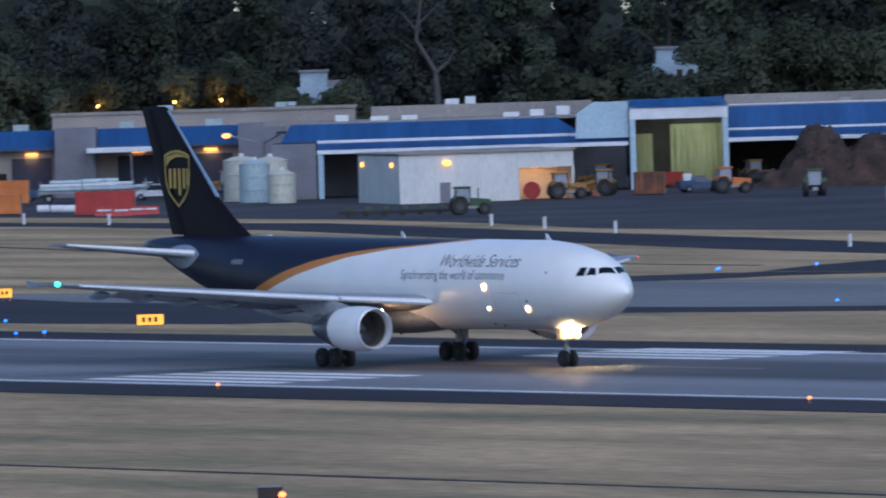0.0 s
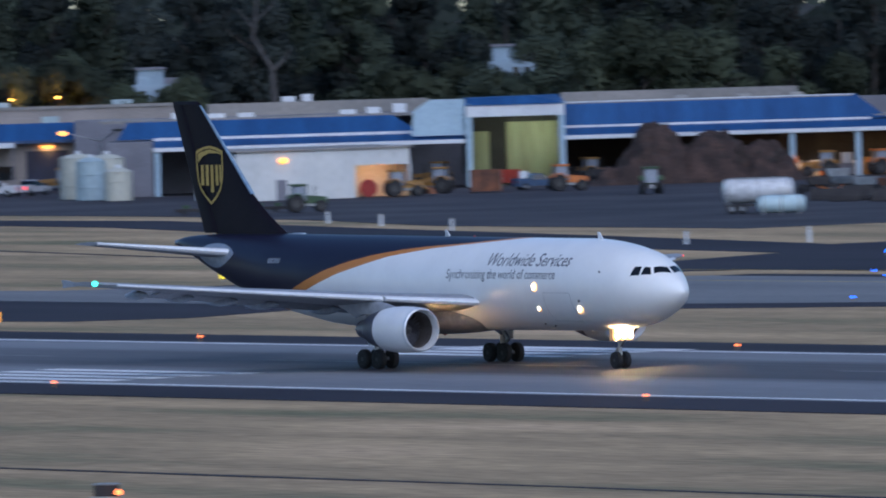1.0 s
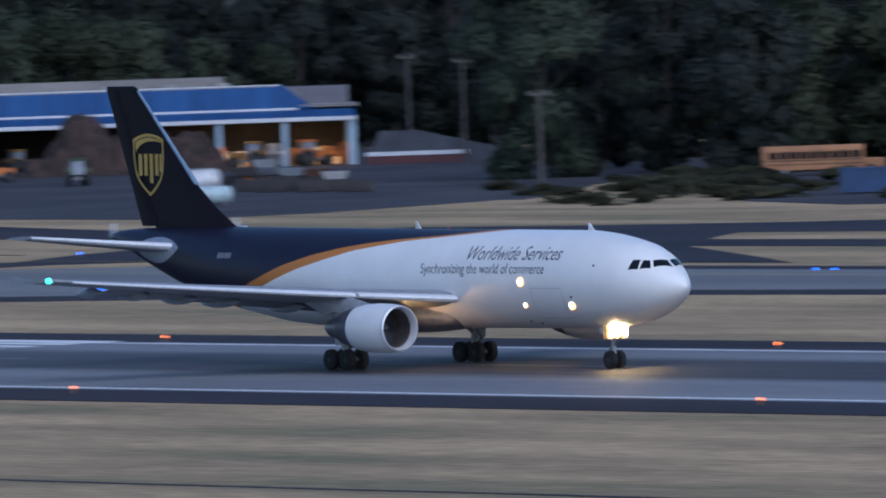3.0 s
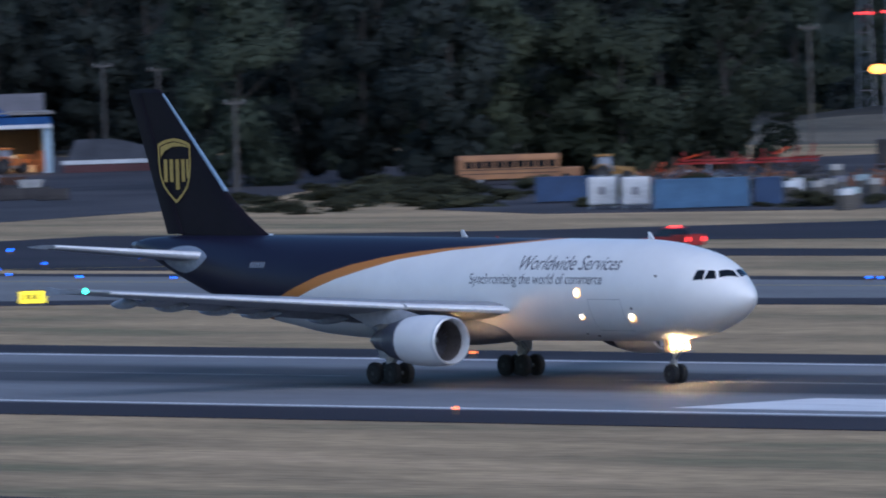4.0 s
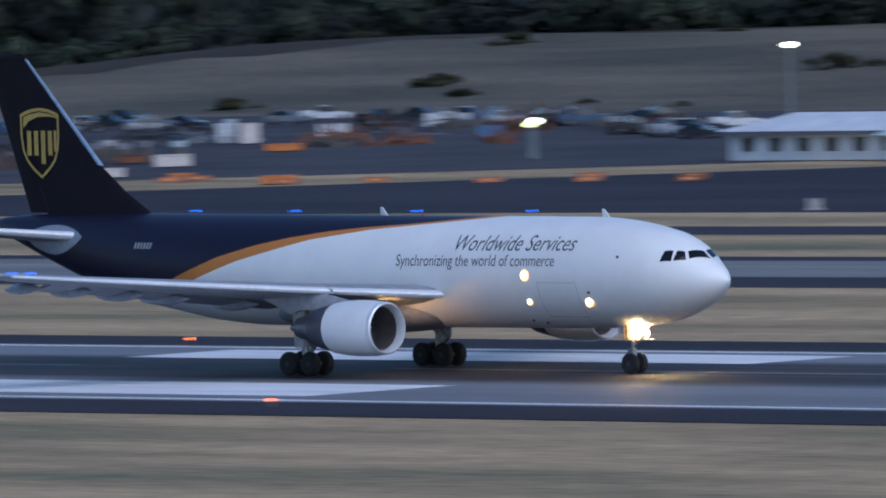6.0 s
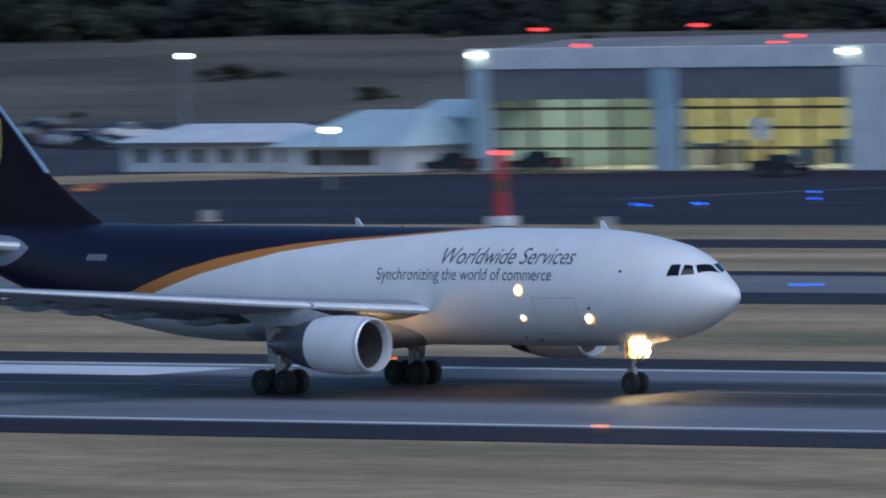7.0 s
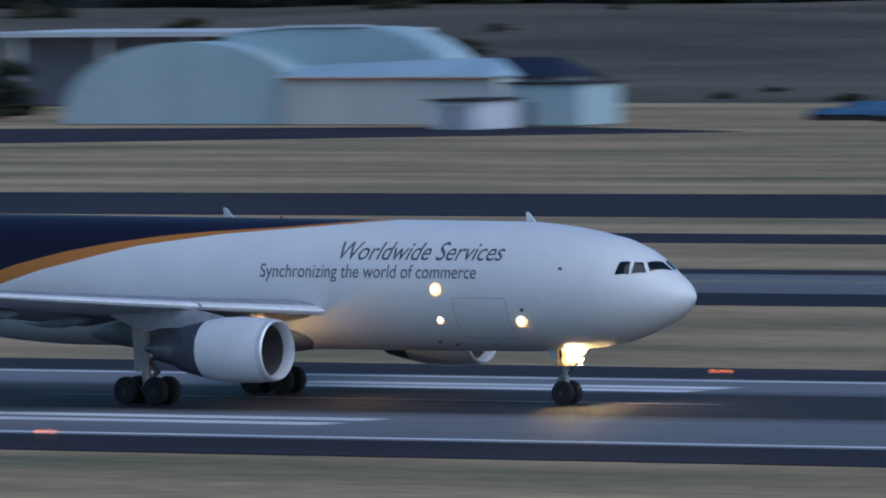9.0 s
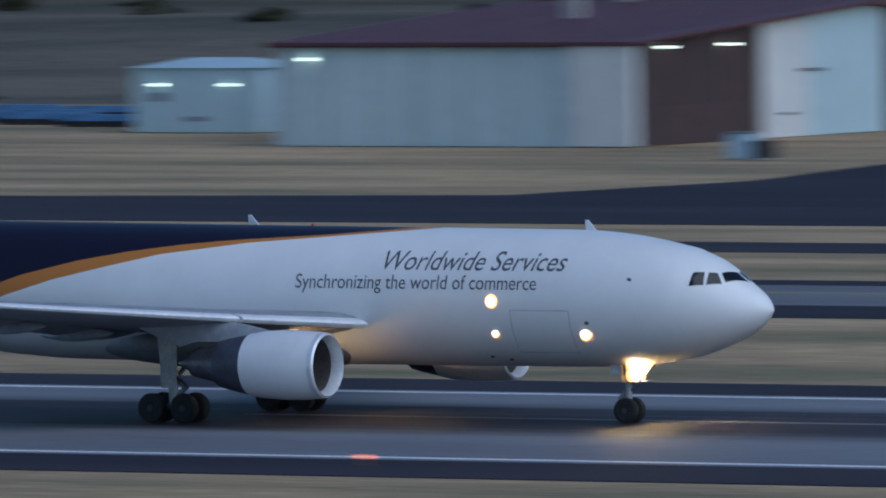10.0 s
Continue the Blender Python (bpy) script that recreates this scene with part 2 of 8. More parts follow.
G["sodium_high"] = glow("bright_sodium_lamp", (1.0, 0.36, 0.04), 4)
G["road_lamp"] = glow("road_sodium_lamp", (1.0, 0.42, 0.05), 14)
G["flood"] = glow("greenish_flood_lamp", (0.95, 1.0, 0.62), 6.0)
G["yard"] = glow("yellow_green_yard_lamp", (0.85, 0.95, 0.30), 3.0)
G["tube"] = glow("white_wall_lamp", (0.95, 1.0, 0.72), 3.0)
G["sign_y"] = glow("lit_yellow_sign", (1.0, 0.72, 0.02), 1.0)
G["sign_o"] = glow("lit_orange_sign", (1.0, 0.38, 0.03), 1.0)
G["sign_r"] = glow("lit_red_sign", (0.7, 0.04, 0.035), 0.14)
G["hall"] = glow("hall_ceiling_lamp", (0.95, 1.0, 0.70), 5)


# ---- mesh helpers ----
def bx(bm, x0, x1, y0, y1, z0, z1, bevel=0.0, m=None):
    r = bmesh.ops.create_cube(bm, size=1)
    mm = Matrix.Translation(((x0 + x1) / 2, (y0 + y1) / 2, (z0 + z1) / 2)) @ Matrix.Diagonal((x1 - x0, y1 - y0, z1 - z0, 1))
    bmesh.ops.transform(bm, verts=r["verts"], matrix=(m @ mm) if m else mm)
    if bevel:
        edges = list({e for v in r["verts"] for e in v.link_edges})
        bmesh.ops.bevel(bm, geom=edges, offset=bevel, segments=2, affect="EDGES", profile=0.5)


def boxm(*a, bevel=0.0):
    bm = bmesh.new()
    bx(bm, *a, bevel=bevel)
    return bm


def rod(bm, p, q, r0, r1=None, seg=10):
    """A tapered round bar from p to q."""
    p, q = Vector(p), Vector(q)
    d = q - p
    c = bmesh.ops.create_cone(bm, cap_ends=True, segments=seg, radius1=r0, radius2=r0 if r1 is None else r1, depth=d.length)
    bmesh.ops.transform(bm, verts=c["verts"], matrix=Matrix.Translation((p + q) / 2) @ d.to_track_quat("Z", "Y").to_matrix().to_4x4())


def rodm(p, q, r0, r1=None, seg=12):
    bm = bmesh.new()
    rod(bm, p, q, r0, r1, seg)
    return bm


def loft(bm, rings, caps=True, closed=True):
    """Skins a list of rings of equal length."""
    vs = [[bm.verts.new(p) for p in r] for r in rings]
    n = len(vs[0])
    for a, b in zip(vs, vs[1:]):
        for i in range(n if closed else n - 1):
            j = (i + 1) % n
            bm.faces.new((a[i], a[j], b[j], b[i]))
    if caps:
        bm.faces.new(vs[0][::-1])
        bm.faces.new(vs[-1])
    bmesh.ops.recalc_face_normals(bm, faces=bm.faces)


def loftm(rings, caps=True, closed=True):
    bm = bmesh.new()
    loft(bm, rings, caps, closed)
    return bm


def revolve(profile, cy=0.0, cz=0.0, seg=40, caps=False):
    """Turns (x, r) pairs round an axis along x."""
    rings = [[(x, cy + r * math.cos(2 * math.pi * i / seg), cz + r * math.sin(2 * math.pi * i / seg)) for i in range(seg)] for x, r in profile]
    return loftm(rings, caps=caps)


def prism(poly, axis, a, b):
    """A polygon in two coordinates, drawn out along the third."""
    def at(p, d):
        return {"x": (d, p[0], p[1]), "y": (p[0], d, p[1]), "z": (p[0], p[1], d)}[axis]
    return loftm([[at(p, a) for p in poly], [at(p, b) for p in poly]])


def mesh_of(bm, name, material, smooth=False):
    me = bpy.data.meshes.new(name)
    bm.to_mesh(me)
    bm.free()
    for m in material if isinstance(material, (list, tuple)) else [material]:
        me.materials.append(m)
    if smooth:
        me.shade_smooth()
        me.set_sharp_from_angle(angle=radians(38))
    return me


def part(name, bm, material, parent, label="", smooth=False, m=None):
    ob = new(name, mesh_of(bm, name, material, smooth))
    ob.parent = parent
    if m is not None:
        ob.matrix_basis = m
    return tagged(ob, label)


def thing(name, m, label, category, group="", kind=""):
    ob = new(name)
    ob.matrix_basis = m
    return tagged(ob, label, category, group, kind)


def solid(name, bm, material, m, label, category, group="", kind="", smooth=False):
    ob = new(name, mesh_of(bm, name, material, smooth))
    ob.matrix_basis = m
    return tagged(ob, label, category, group, kind)


def sphere(bm, c, r, sub=2, squash=(1, 1, 1)):
    s = bmesh.ops.create_icosphere(bm, subdivisions=sub, radius=r)
    bmesh.ops.transform(bm, verts=s["verts"], matrix=Matrix.Translation(c) @ Matrix.Diagonal((*squash, 1)))


def ballm(c, r, sub=2, squash=(1, 1, 1)):
    bm = bmesh.new()
    sphere(bm, c, r, sub, squash)
    return bm


def polar(az, dist):
    return dist * math.sin(radians(az)), dist * math.cos(radians(az))


# ---- ground, runway, taxiways ----
def smooth01(v):
    v = min(1.0, max(0.0, v))
    return v * v * (3 - 2 * v)


def height(x, y):
    """Flat airfield; a dirt bank rises behind its far side."""
    bank = 6.0 * smooth01((y - 895) / 125) * smooth01((x + 1115 + (y - 900) * 0.3) / 90)
    lumps = 0.9 * noise.noise((x * 0.02, y * 0.03, 3.0)) * smooth01((y - 905) / 60)
    far = 4.0 * smooth01((y - 1050) / 500)
    return -0.06 + bank + lumps + far


def ground():
    xs = [-4200, -3000, -2200] + list(range(-1800, -200, 12)) + [-150, 0, 300, 900, 2000, 3500]
    ys = [-800, -300, 0, 150, 250, 350, 450, 550, 650, 750, 820] + list(range(860, 1100, 8)) + list(range(1110, 1500, 60)) + [1700, 2300, 3200, 4500]
    verts = [(x, y, height(x, y)) for y in ys for x in xs]
    w = len(xs)
    faces = [(j * w + i, j * w + i + 1, (j + 1) * w + i + 1, (j + 1) * w + i) for j in range(len(ys) - 1) for i in range(w - 1)]
    me = bpy.data.meshes.new("ground")
    me.from_pydata(verts, [], faces)
    me.materials.append(M["grass"])
    me.materials.append(M["dirt"])
    me.materials.append(M["wood_floor"])
    for p in me.polygons:
        c = p.center
        wood = c.y > 1060 or (c.y - 660 > (c.x + 1240) * 1.6 and c.y > 840)
        p.material_index = 2 if wood else 1 if c.y > 885 and c.x > -1600 else 0
    me.shade_smooth()
    tagged(new("ground", me), "dry mown airfield grass rising to a dirt bank", "ground", kind="structure")


ground()


def slab(name, poly, z, material, label, thick=0.05):
    ob = new(name, mesh_of(prism(poly, "z", z - thick, z), name, material))
    return tagged(ob, label, "pavement", kind="structure")


def runway_material():
    """Grooved concrete with rubber along the middle, deepened for shade under the jet."""
    m = mat("runway_surface", (0.228, 0.232, 0.25), (0.173, 0.176, 0.193), 0.72, scale=0.07, fine=1.5, bump=0.1, stretch=(0.2, 1.6, 1), amount=0.3, spec=0.12)
    n, l = m.node_tree.nodes, m.node_tree.links
    b = n["Principled BSDF"]
    src = b.inputs["Base Color"].links[0].from_socket
    tc, sep = n.new("ShaderNodeTexCoord"), n.new("ShaderNodeSeparateXYZ")
    l.new(tc.outputs["Object"], sep.inputs[0])
    mp, nz = n.new("ShaderNodeMapping"), n.new("ShaderNodeTexNoise")
    mp.inputs["Scale"].default_value = (0.012, 0.55, 1)
    nz.inputs["Scale"].default_value, nz.inputs["Detail"].default_value = 1.0, 5
    l.new(tc.outputs["Object"], mp.inputs[0])
    l.new(mp.outputs[0], nz.inputs["Vector"])
    sub, ab = n.new("ShaderNodeMath"), n.new("ShaderNodeMath")
    sub.operation, ab.operation = "SUBTRACT", "ABSOLUTE"
    sub.inputs[1].default_value = PLANE_Y + 1.0
    l.new(sep.outputs["Y"], sub.inputs[0])
    l.new(sub.outputs[0], ab.inputs[0])
    fall = n.new("ShaderNodeMapRange")
    fall.interpolation_type = "SMOOTHSTEP"
    for k, v in (("From Min", 6.0), ("From Max", 12.5), ("To Min", 1.0), ("To Max", 0.0)):
        fall.inputs[k].default_value = v
    l.new(ab.outputs[0], fall.inputs["Value"])
    mul, fac = n.new("ShaderNodeMath"), n.new("ShaderNodeMath")
    mul.operation = fac.operation = "MULTIPLY"
    l.new(fall.outputs[0], mul.inputs[0])
    l.new(nz.outputs["Fac"], mul.inputs[1])
    l.new(mul.outputs[0], fac.inputs[0])
    fac.inputs[1].default_value = 2.3
    fac.use_clamp = True
    # the rubber thickens towards the touchdown zone
    zone, both = n.new("ShaderNodeMapRange"), n.new("ShaderNodeMath")
    for k, v in (("From Min", -660), ("From Max", -430), ("To Min", 0.5), ("To Max", 0.97)):
        zone.inputs[k].default_value = v
    l.new(sep.outputs["X"], zone.inputs["Value"])
    both.operation = "MULTIPLY"
    l.new(zone.outputs[0], both.inputs[0])
    l.new(fac.outputs[0], both.inputs[1])
    mix = n.new("ShaderNodeMix")
    mix.data_type = "RGBA"
    # Rubber colour, taken darker to hold the jet's shade too.
    mix.inputs[7].default_value = (0.030, 0.026, 0.034, 1)
    l.new(both.outputs[0], mix.inputs[0])
    l.new(src, mix.inputs[6])
    l.new(mix.outputs[2], b.inputs["Base Color"])
    return m


M["runway"] = runway_material()
X0, X1 = -2600, 1500
Y_NEAR, Y_FAR = 394.2, 439.6
slab("runway", [(X0, 392.9), (X1, 392.9), (X1, 441.0), (X0, 441.0)], 0.0, M["runway"], "grey runway concrete dark with tyre rubber and painted shade")
slab("runway_shoulder", [(X0, 383.0), (X1, 383.0), (X1, 392.9), (X0, 392.9)], -0.01, M["asphalt"], "dark asphalt runway shoulder")
slab("runway_shoulder", [(X0, 441.0), (X1, 441.0), (X1, 450.2), (X0, 450.2)], -0.01, M["asphalt"], "dark asphalt runway shoulder")
# parallel taxiway with its shoulders
slab("taxiway", [(-800, 500), (-770, 493), (-720, 492), (-690, 497), (-668, 504), (-651, 510), (-620, 515), (-586, 519), (-548, 523), (X1, 524), (X1, 545), (-735, 545), (-752, 538), (-763, 522), (-775, 510), (-800, 505)], -0.02, M["taxi"], "pale grey concrete taxiway")
slab("taxiway_shoulder", [(-710, 486), (-690, 487), (-674, 492), (-643, 504), (-610, 508), (-576, 510), (X1, 512), (X1, 524), (-548, 523), (-586, 519), (-651, 510), (-668, 504), (-690, 497), (-720, 492)], -0.03, M["asphalt"], "dark asphalt taxiway shoulder")
slab("taxiway_shoulder", [(-735, 545), (X1, 545), (X1, 553), (-690, 551), (-735, 549)], -0.03, M["asphalt"], "dark asphalt taxiway shoulder")
# connectors, service road, second taxiway, apron, yard
slab("connector_taxiway", [(-752, 549), (-745, 556), (-668, 556), (-684, 566), (-716, 585), (-735, 604), (-742, 612), (-800, 612), (-800, 606), (-783, 588), (-774, 568), (-762, 552)], -0.025, M["asphalt"], "dark asphalt connector taxiway")
slab("connector_taxiway", [(-1300, 450.2), (-1000, 456), (-723.6, 461.7), (-705, 464.5), (-700, 472), (-708, 490), (-700, 509), (-752, 509), (-752, 557), (-765, 552), (-772, 540), (-768, 520), (-778, 496.5), (-1300, 484)], -0.029, M["asphalt"], "dark asphalt connector taxiway")
slab("service_road", [(-742, 585), (X1, 592), (X1, 607), (-742, 598)], -0.028, M["asphalt"], "narrow dark asphalt service road")
slab("service_road", [(X0, 650), (-1013, 646), (-960, 638), (-889, 616), (-827, 598), (-783, 588), (-800, 606), (-809, 609), (-861, 624), (-921, 640), (-977, 656), (-1013, 656), (X0, 665)], -0.028, M["asphalt"], "narrow dark asphalt service road")
slab("outer_taxiway", [(-800, 612), (-742, 612), (-697, 618), (-640, 624), (X1, 630), (X1, 662), (-420, 664), (-640, 656), (-734, 655), (-758, 634), (-778, 626), (-800, 622)], -0.02, M["asphalt"], "dark asphalt outer taxiway")
slab("apron", [(-735, 655), (-600, 655), (-505, 668), (-552, 684), (-590, 756), (-520, 800), (-545, 812), (-640, 800), (-640, 736), (-676, 727)], -0.015, M["asphalt"], "dark asphalt hangar apron")
slab("apron", [(-425, 663), (-380, 671), (-377, 700), (-385, 734), (-330, 765), (-250, 765), (-250, 660), (-345, 655)], -0.015, M["asphalt"], "dark asphalt hangar apron")
slab("grass_island", [(-549, 661.5), (-538.3, 658.5), (-530, 662), (-546, 680)], -0.008, M["grass"], "dry grass island in the apron", 0.03)
slab("yard", [(-1250, 690), (-1060, 672), (-990, 667), (-950, 657), (-915, 645), (-858, 640), (-856, 655), (-868, 686), (-884, 692), (-922, 711), (-960, 742), (-1003, 790), (-1030, 860), (-1250, 860)], -0.015, M["yard"], "worn dark asphalt maintenance yard")
slab("yard", [(-905, 738), (-862, 706), (-826, 682), (-800, 672), (-772, 680), (-738, 706), (-705, 735), (-690, 800), (-715, 892), (-950, 892), (-945, 800)], -0.015, M["yard"], "worn dark asphalt storage yard")
slab("yard", [(-880, 681), (-866, 688), (-879, 703), (-905, 728), (-940, 770), (-1000, 830), (-1003, 790), (-960, 742), (-922, 711), (-884, 692)], -0.016, M["yard"], "worn dark asphalt yard corner")
slab("track", [(-950, 596), (-840, 569), (-780, 566), (-780, 567), (-840, 570), (-950, 597)], -0.03, M["asphalt"], "thin dark drainage strip in dry grass")
ditch = [(-1400 + 10 * k, 324.7 + 0.7 * noise.noise((k * 0.23, 4, 0))) for k in range(111)]
slab("track", [(x, y - 0.42 - 0.3 * noise.noise((x * 0.13, 0, 2))) for x, y in ditch] + [(x, y + 0.3 + 0.25 * noise.noise((x * 0.17, 7, 2))) for x, y in reversed(ditch)], -0.03, M["asphalt"], "thin dark drainage strip in dry grass")


def stripe(poly, material=None, label="white painted runway marking"):
    ob = new("runway_marking", mesh_of(prism(poly, "z", 0.001, 0.006), "runway_marking", material or M["paint"]))
    return tagged(ob, label, "runway marking", kind="structure")


def rect(x0, x1, y0, y1):
    return [(x0, y0), (x1, y0), (x1, y1), (x0, y1)]


stripe(rect(X0, X1, Y_NEAR - 0.35, Y_NEAR + 0.45), label="long white painted runway edge line")
stripe(rect(X0, X1, Y_FAR - 0.45, Y_FAR + 0.35), label="long white painted runway edge line")
for side in (0, 1):
    for k in range(4):
        y = (396.6 + 3.2 * k) if not side else (430.4 + 3.2 * k)
        stripe(rect(-620.5 + (k == 0) * 1, -597.5, y, y + 1.75))
    y0, y1 = ((397.6, 407.8) if not side else (429.2, 437.0))
    stripe(rect(-463.0, -416.0, y0, y1), label="broad white painted aiming point block")
    for k in range(2):
        y = (402.2 + 3.4 * k) if not side else (430.3 + 2.6 * k)
        stripe(rect(-306.0, -283.0, y, y + 1.9))
for k in range(-9, 12):
    x = -556 + 61.0 * k
    stripe(rect(x, x + 36.6, PLANE_Y + 1.6, PLANE_Y + 2.3), M["taxi"], label="worn white painted centre line dash")
for (x0, y0, x1, y1) in ((-800, 553, -728, 556), (-728, 556, -702, 570)):
    d = Vector((x1 - x0, y1 - y0)).normalized() * 0.12
    ob = new("taxiway_marking", mesh_of(prism([(x0 + d.y, y0 - d.x), (x1 + d.y, y1 - d.x), (x1 - d.y, y1 + d.x), (x0 - d.y, y0 + d.x)], "z", -0.015, -0.008), "taxiway_marking", M["yellow_paint"]))
    tagged(ob, "thin yellow painted taxiway line", "taxiway marking", kind="structure")
ob = new("taxiway_marking", mesh_of(prism(rect(-752, X1, 536.4, 536.8), "z", -0.018, -0.012), "taxiway_marking", M["yellow_paint"]))
tagged(ob, "thin yellow painted taxiway line", "taxiway marking", kind="structure")
for pts in ([(-560, 672), (-573.5, 685.7), (-583, 713), (-588, 738)], [(-600, 672), (-592, 700), (-604, 728)]):
    for (x0, y0), (x1, y1) in zip(pts, pts[1:]):
        d = Vector((x1 - x0, y1 - y0)).normalized() * 0.5
        ob = new("apron_marking", mesh_of(prism([(x0 + d.y, y0 - d.x), (x1 + d.y, y1 - d.x), (x1 - d.y, y1 + d.x), (x0 - d.y, y0 + d.x)], "z", -0.012, -0.006), "apron_marking", M["taxi"]))
        tagged(ob, "pale worn line across the apron", "apron marking", kind="structure")


# ---- the cargo jet: x forward, z up, origin on the ground between the main gear ----
STATIONS = [  # x, top, bottom, half width
    (25.85, 4.78, 4.70, 0.04), (25.75, 5.05, 4.48, 0.27), (25.5, 5.32, 4.20, 0.55), (25.0, 5.68, 3.85, 0.98), (24.5, 6.02, 3.58, 1.32),
    (24.0, 6.42, 3.34, 1.62), (23.3, 6.84, 3.06, 1.98), (22.5, 7.16, 2.80, 2.28), (21.0, 7.54, 2.52, 2.62), (19.4, 7.80, 2.36, 2.78), (17.5, 7.97, 2.30, 2.85),
    (10.0, 8.02, 2.28, 2.86), (0.0, 8.08, 2.28, 2.86), (-8.0, 8.14, 2.34, 2.86), (-11.0, 8.16, 2.55, 2.82), (-15.8, 8.20, 3.30, 2.52), (-18.2, 8.20, 3.85, 2.22),
    (-21.5, 8.20, 4.75, 1.72), (-24.4, 8.18, 5.75, 1.25), (-27.0, 8.08, 6.75, 0.75), (-28.6, 7.95, 7.25, 0.38), (-29.0, 7.75, 7.45, 0.16)]
SX = np.array([s[0] for s in STATIONS])[::-1]
GRID = np.concatenate([np.linspace(-29.0, 22.0, 110), np.linspace(22.3, 25.85, 26)])


def station(k):
    v = np.interp(GRID, SX, np.array([s[k] for s in STATIONS])[::-1])
    s = v.copy()
    for _ in range(3):
        s[1:-1] = (s[:-2] + 2 * s[1:-1] + s[2:]) / 4
    return s


TOP, BOT, WID = station(1), station(2), station(3)


def section(x):
    return [float(np.interp(x, GRID, a)) for a in (TOP, BOT, WID)]


def skin(x, z, off=0.0):
    """The half width of the fuselage at x and height z."""
    t, b, w = section(x)
    k = (z - (t + b) / 2) / ((t - b) / 2)
    return (w + off) * math.sqrt(max(0.0, 1 - k * k)) + off * 0.2


def livery():
    """White nose, dark tail, gold band along a rising curve between them."""
    m = mat("two_tone_livery_paint", (0.87, 0.865, 0.85), (0.82, 0.815, 0.805), 0.36, scale=0.5, fine=3, bump=0.0, amount=0.10, coat=0.25)
    n, l = m.node_tree.nodes, m.node_tree.links
    b = n["Principled BSDF"]
    white = b.inputs["Base Color"].links[0].from_socket
    tc, sep, zz = n.new("ShaderNodeTexCoord"), n.new("ShaderNodeSeparateXYZ"), n.new("ShaderNodeMapRange")
    l.new(tc.outputs["Object"], sep.inputs[0])
    zz.inputs["From Min"].default_value, zz.inputs["From Max"].default_value = 2.0, 8.5
    l.new(sep.outputs["Z"], zz.inputs["Value"])

    def edge(points):
        ramp = n.new("ShaderNodeValToRGB")
        e = ramp.color_ramp.elements
        while len(e) < len(points):
            e.new(0.5)
        for el, (z, x) in zip(e, points):
            v = (x + 25) / 45
            el.position, el.color = (z - 2) / 6.5, (v, v, v, 1)
        l.new(zz.outputs[0], ramp.inputs[0])
        back, cut = n.new("ShaderNodeMapRange"), n.new("ShaderNodeMath")
        back.inputs["To Min"].default_value, back.inputs["To Max"].default_value = -25, 20
        l.new(ramp.outputs[0], back.inputs["Value"])
        cut.operation = "GREATER_THAN"
        l.new(sep.outputs["X"], cut.inputs[0])
        l.new(back.outputs[0], cut.inputs[1])
        return cut.outputs[0]

    upper = edge([(2.3, -20.5), (3, -18), (4, -14.9), (5.1, -11.5), (6, -8.7), (6.6, -6.1), (7, -3.7), (7.3, -1.2), (7.5, 1.2), (7.72, 5.2), (8.0, 9), (8.2, 12)])
    lower = edge([(2.3, -18.8), (3, -16.2), (4, -13), (5.1, -9.6), (5.8, -7.2), (6.4, -4.5), (6.9, -2.1), (7.4, 2.0), (7.72, 6.4), (8.0, 10.2), (8.2, 13)])
    a, c = n.new("ShaderNodeMix"), n.new("ShaderNodeMix")
    a.data_type = c.data_type = "RGBA"
    a.inputs[6].default_value = (0.012, 0.011, 0.028, 1)
    a.inputs[7].default_value = (0.52, 0.205, 0.045, 1)
    l.new(upper, a.inputs[0])
    l.new(lower, c.inputs[0])
    l.new(a.outputs[2], c.inputs[6])
    l.new(white, c.inputs[7])
    l.new(c.outputs[2], b.inputs["Base Color"])
    # the dark paint is duller than the white
    for key, dull, bright in (("Coat Weight", 0.0, 0.25), ("Specular IOR Level", 0.24, 0.5), ("Roughness", 0.42, 0.34)):
        gloss = n.new("ShaderNodeMapRange")
        gloss.inputs["To Min"].default_value, gloss.inputs["To Max"].default_value = dull, bright
        l.new(lower, gloss.inputs["Value"])
        l.new(gloss.outputs[0], b.inputs[key])
    return m


M["livery"] = livery()


def foil(le, te, thick, n=12):
    """An aerofoil ring from leading edge le to trailing edge te, both (x, y, z)."""
    le, te = Vector(le), Vector(te)
    c = (le - te).length
    pts = []
    for i in range(2 * n):
        a = math.pi * i / n
        s = 0.5 * (1 + math.cos(a))
        yt = 5 * thick * (0.2969 * math.sqrt(s) - 0.126 * s - 0.3516 * s ** 2 + 0.2843 * s ** 3 - 0.1015 * s ** 4) * c
        pts.append(le.lerp(te, s) + Vector((0, 0, yt if i <= n else -yt)))
    return pts


def foil_upright(le, te, thick, n=12):
    le, te = Vector(le), Vector(te)
    c = (le - te).length
    pts = []
    for i in range(2 * n):
        a = math.pi * i / n
        s = 0.5 * (1 + math.cos(a))
        yt = 5 * thick * (0.2969 * math.sqrt(s) - 0.126 * s - 0.3516 * s ** 2 + 0.2843 * s ** 3 - 0.1015 * s ** 4) * c
        pts.append(le.lerp(te, s) + Vector((0, yt if i <= n else -yt, 0)))
    return pts


WING = [  # y, leading x, trailing x, leading z, trailing z, thickness
    (1.2, 8.9, -4.0, 4.12, 3.55, 0.085), (2.8, 7.75, -4.0, 4.22, 3.7, 0.088), (8.0, 4.5, -4.2, 4.62, 4.25, 0.09), (15.0, -0.7, -6.6, 5.27, 5.1, 0.088), (22.7, -4.9, -8.3, 5.98, 5.9, 0.085)]


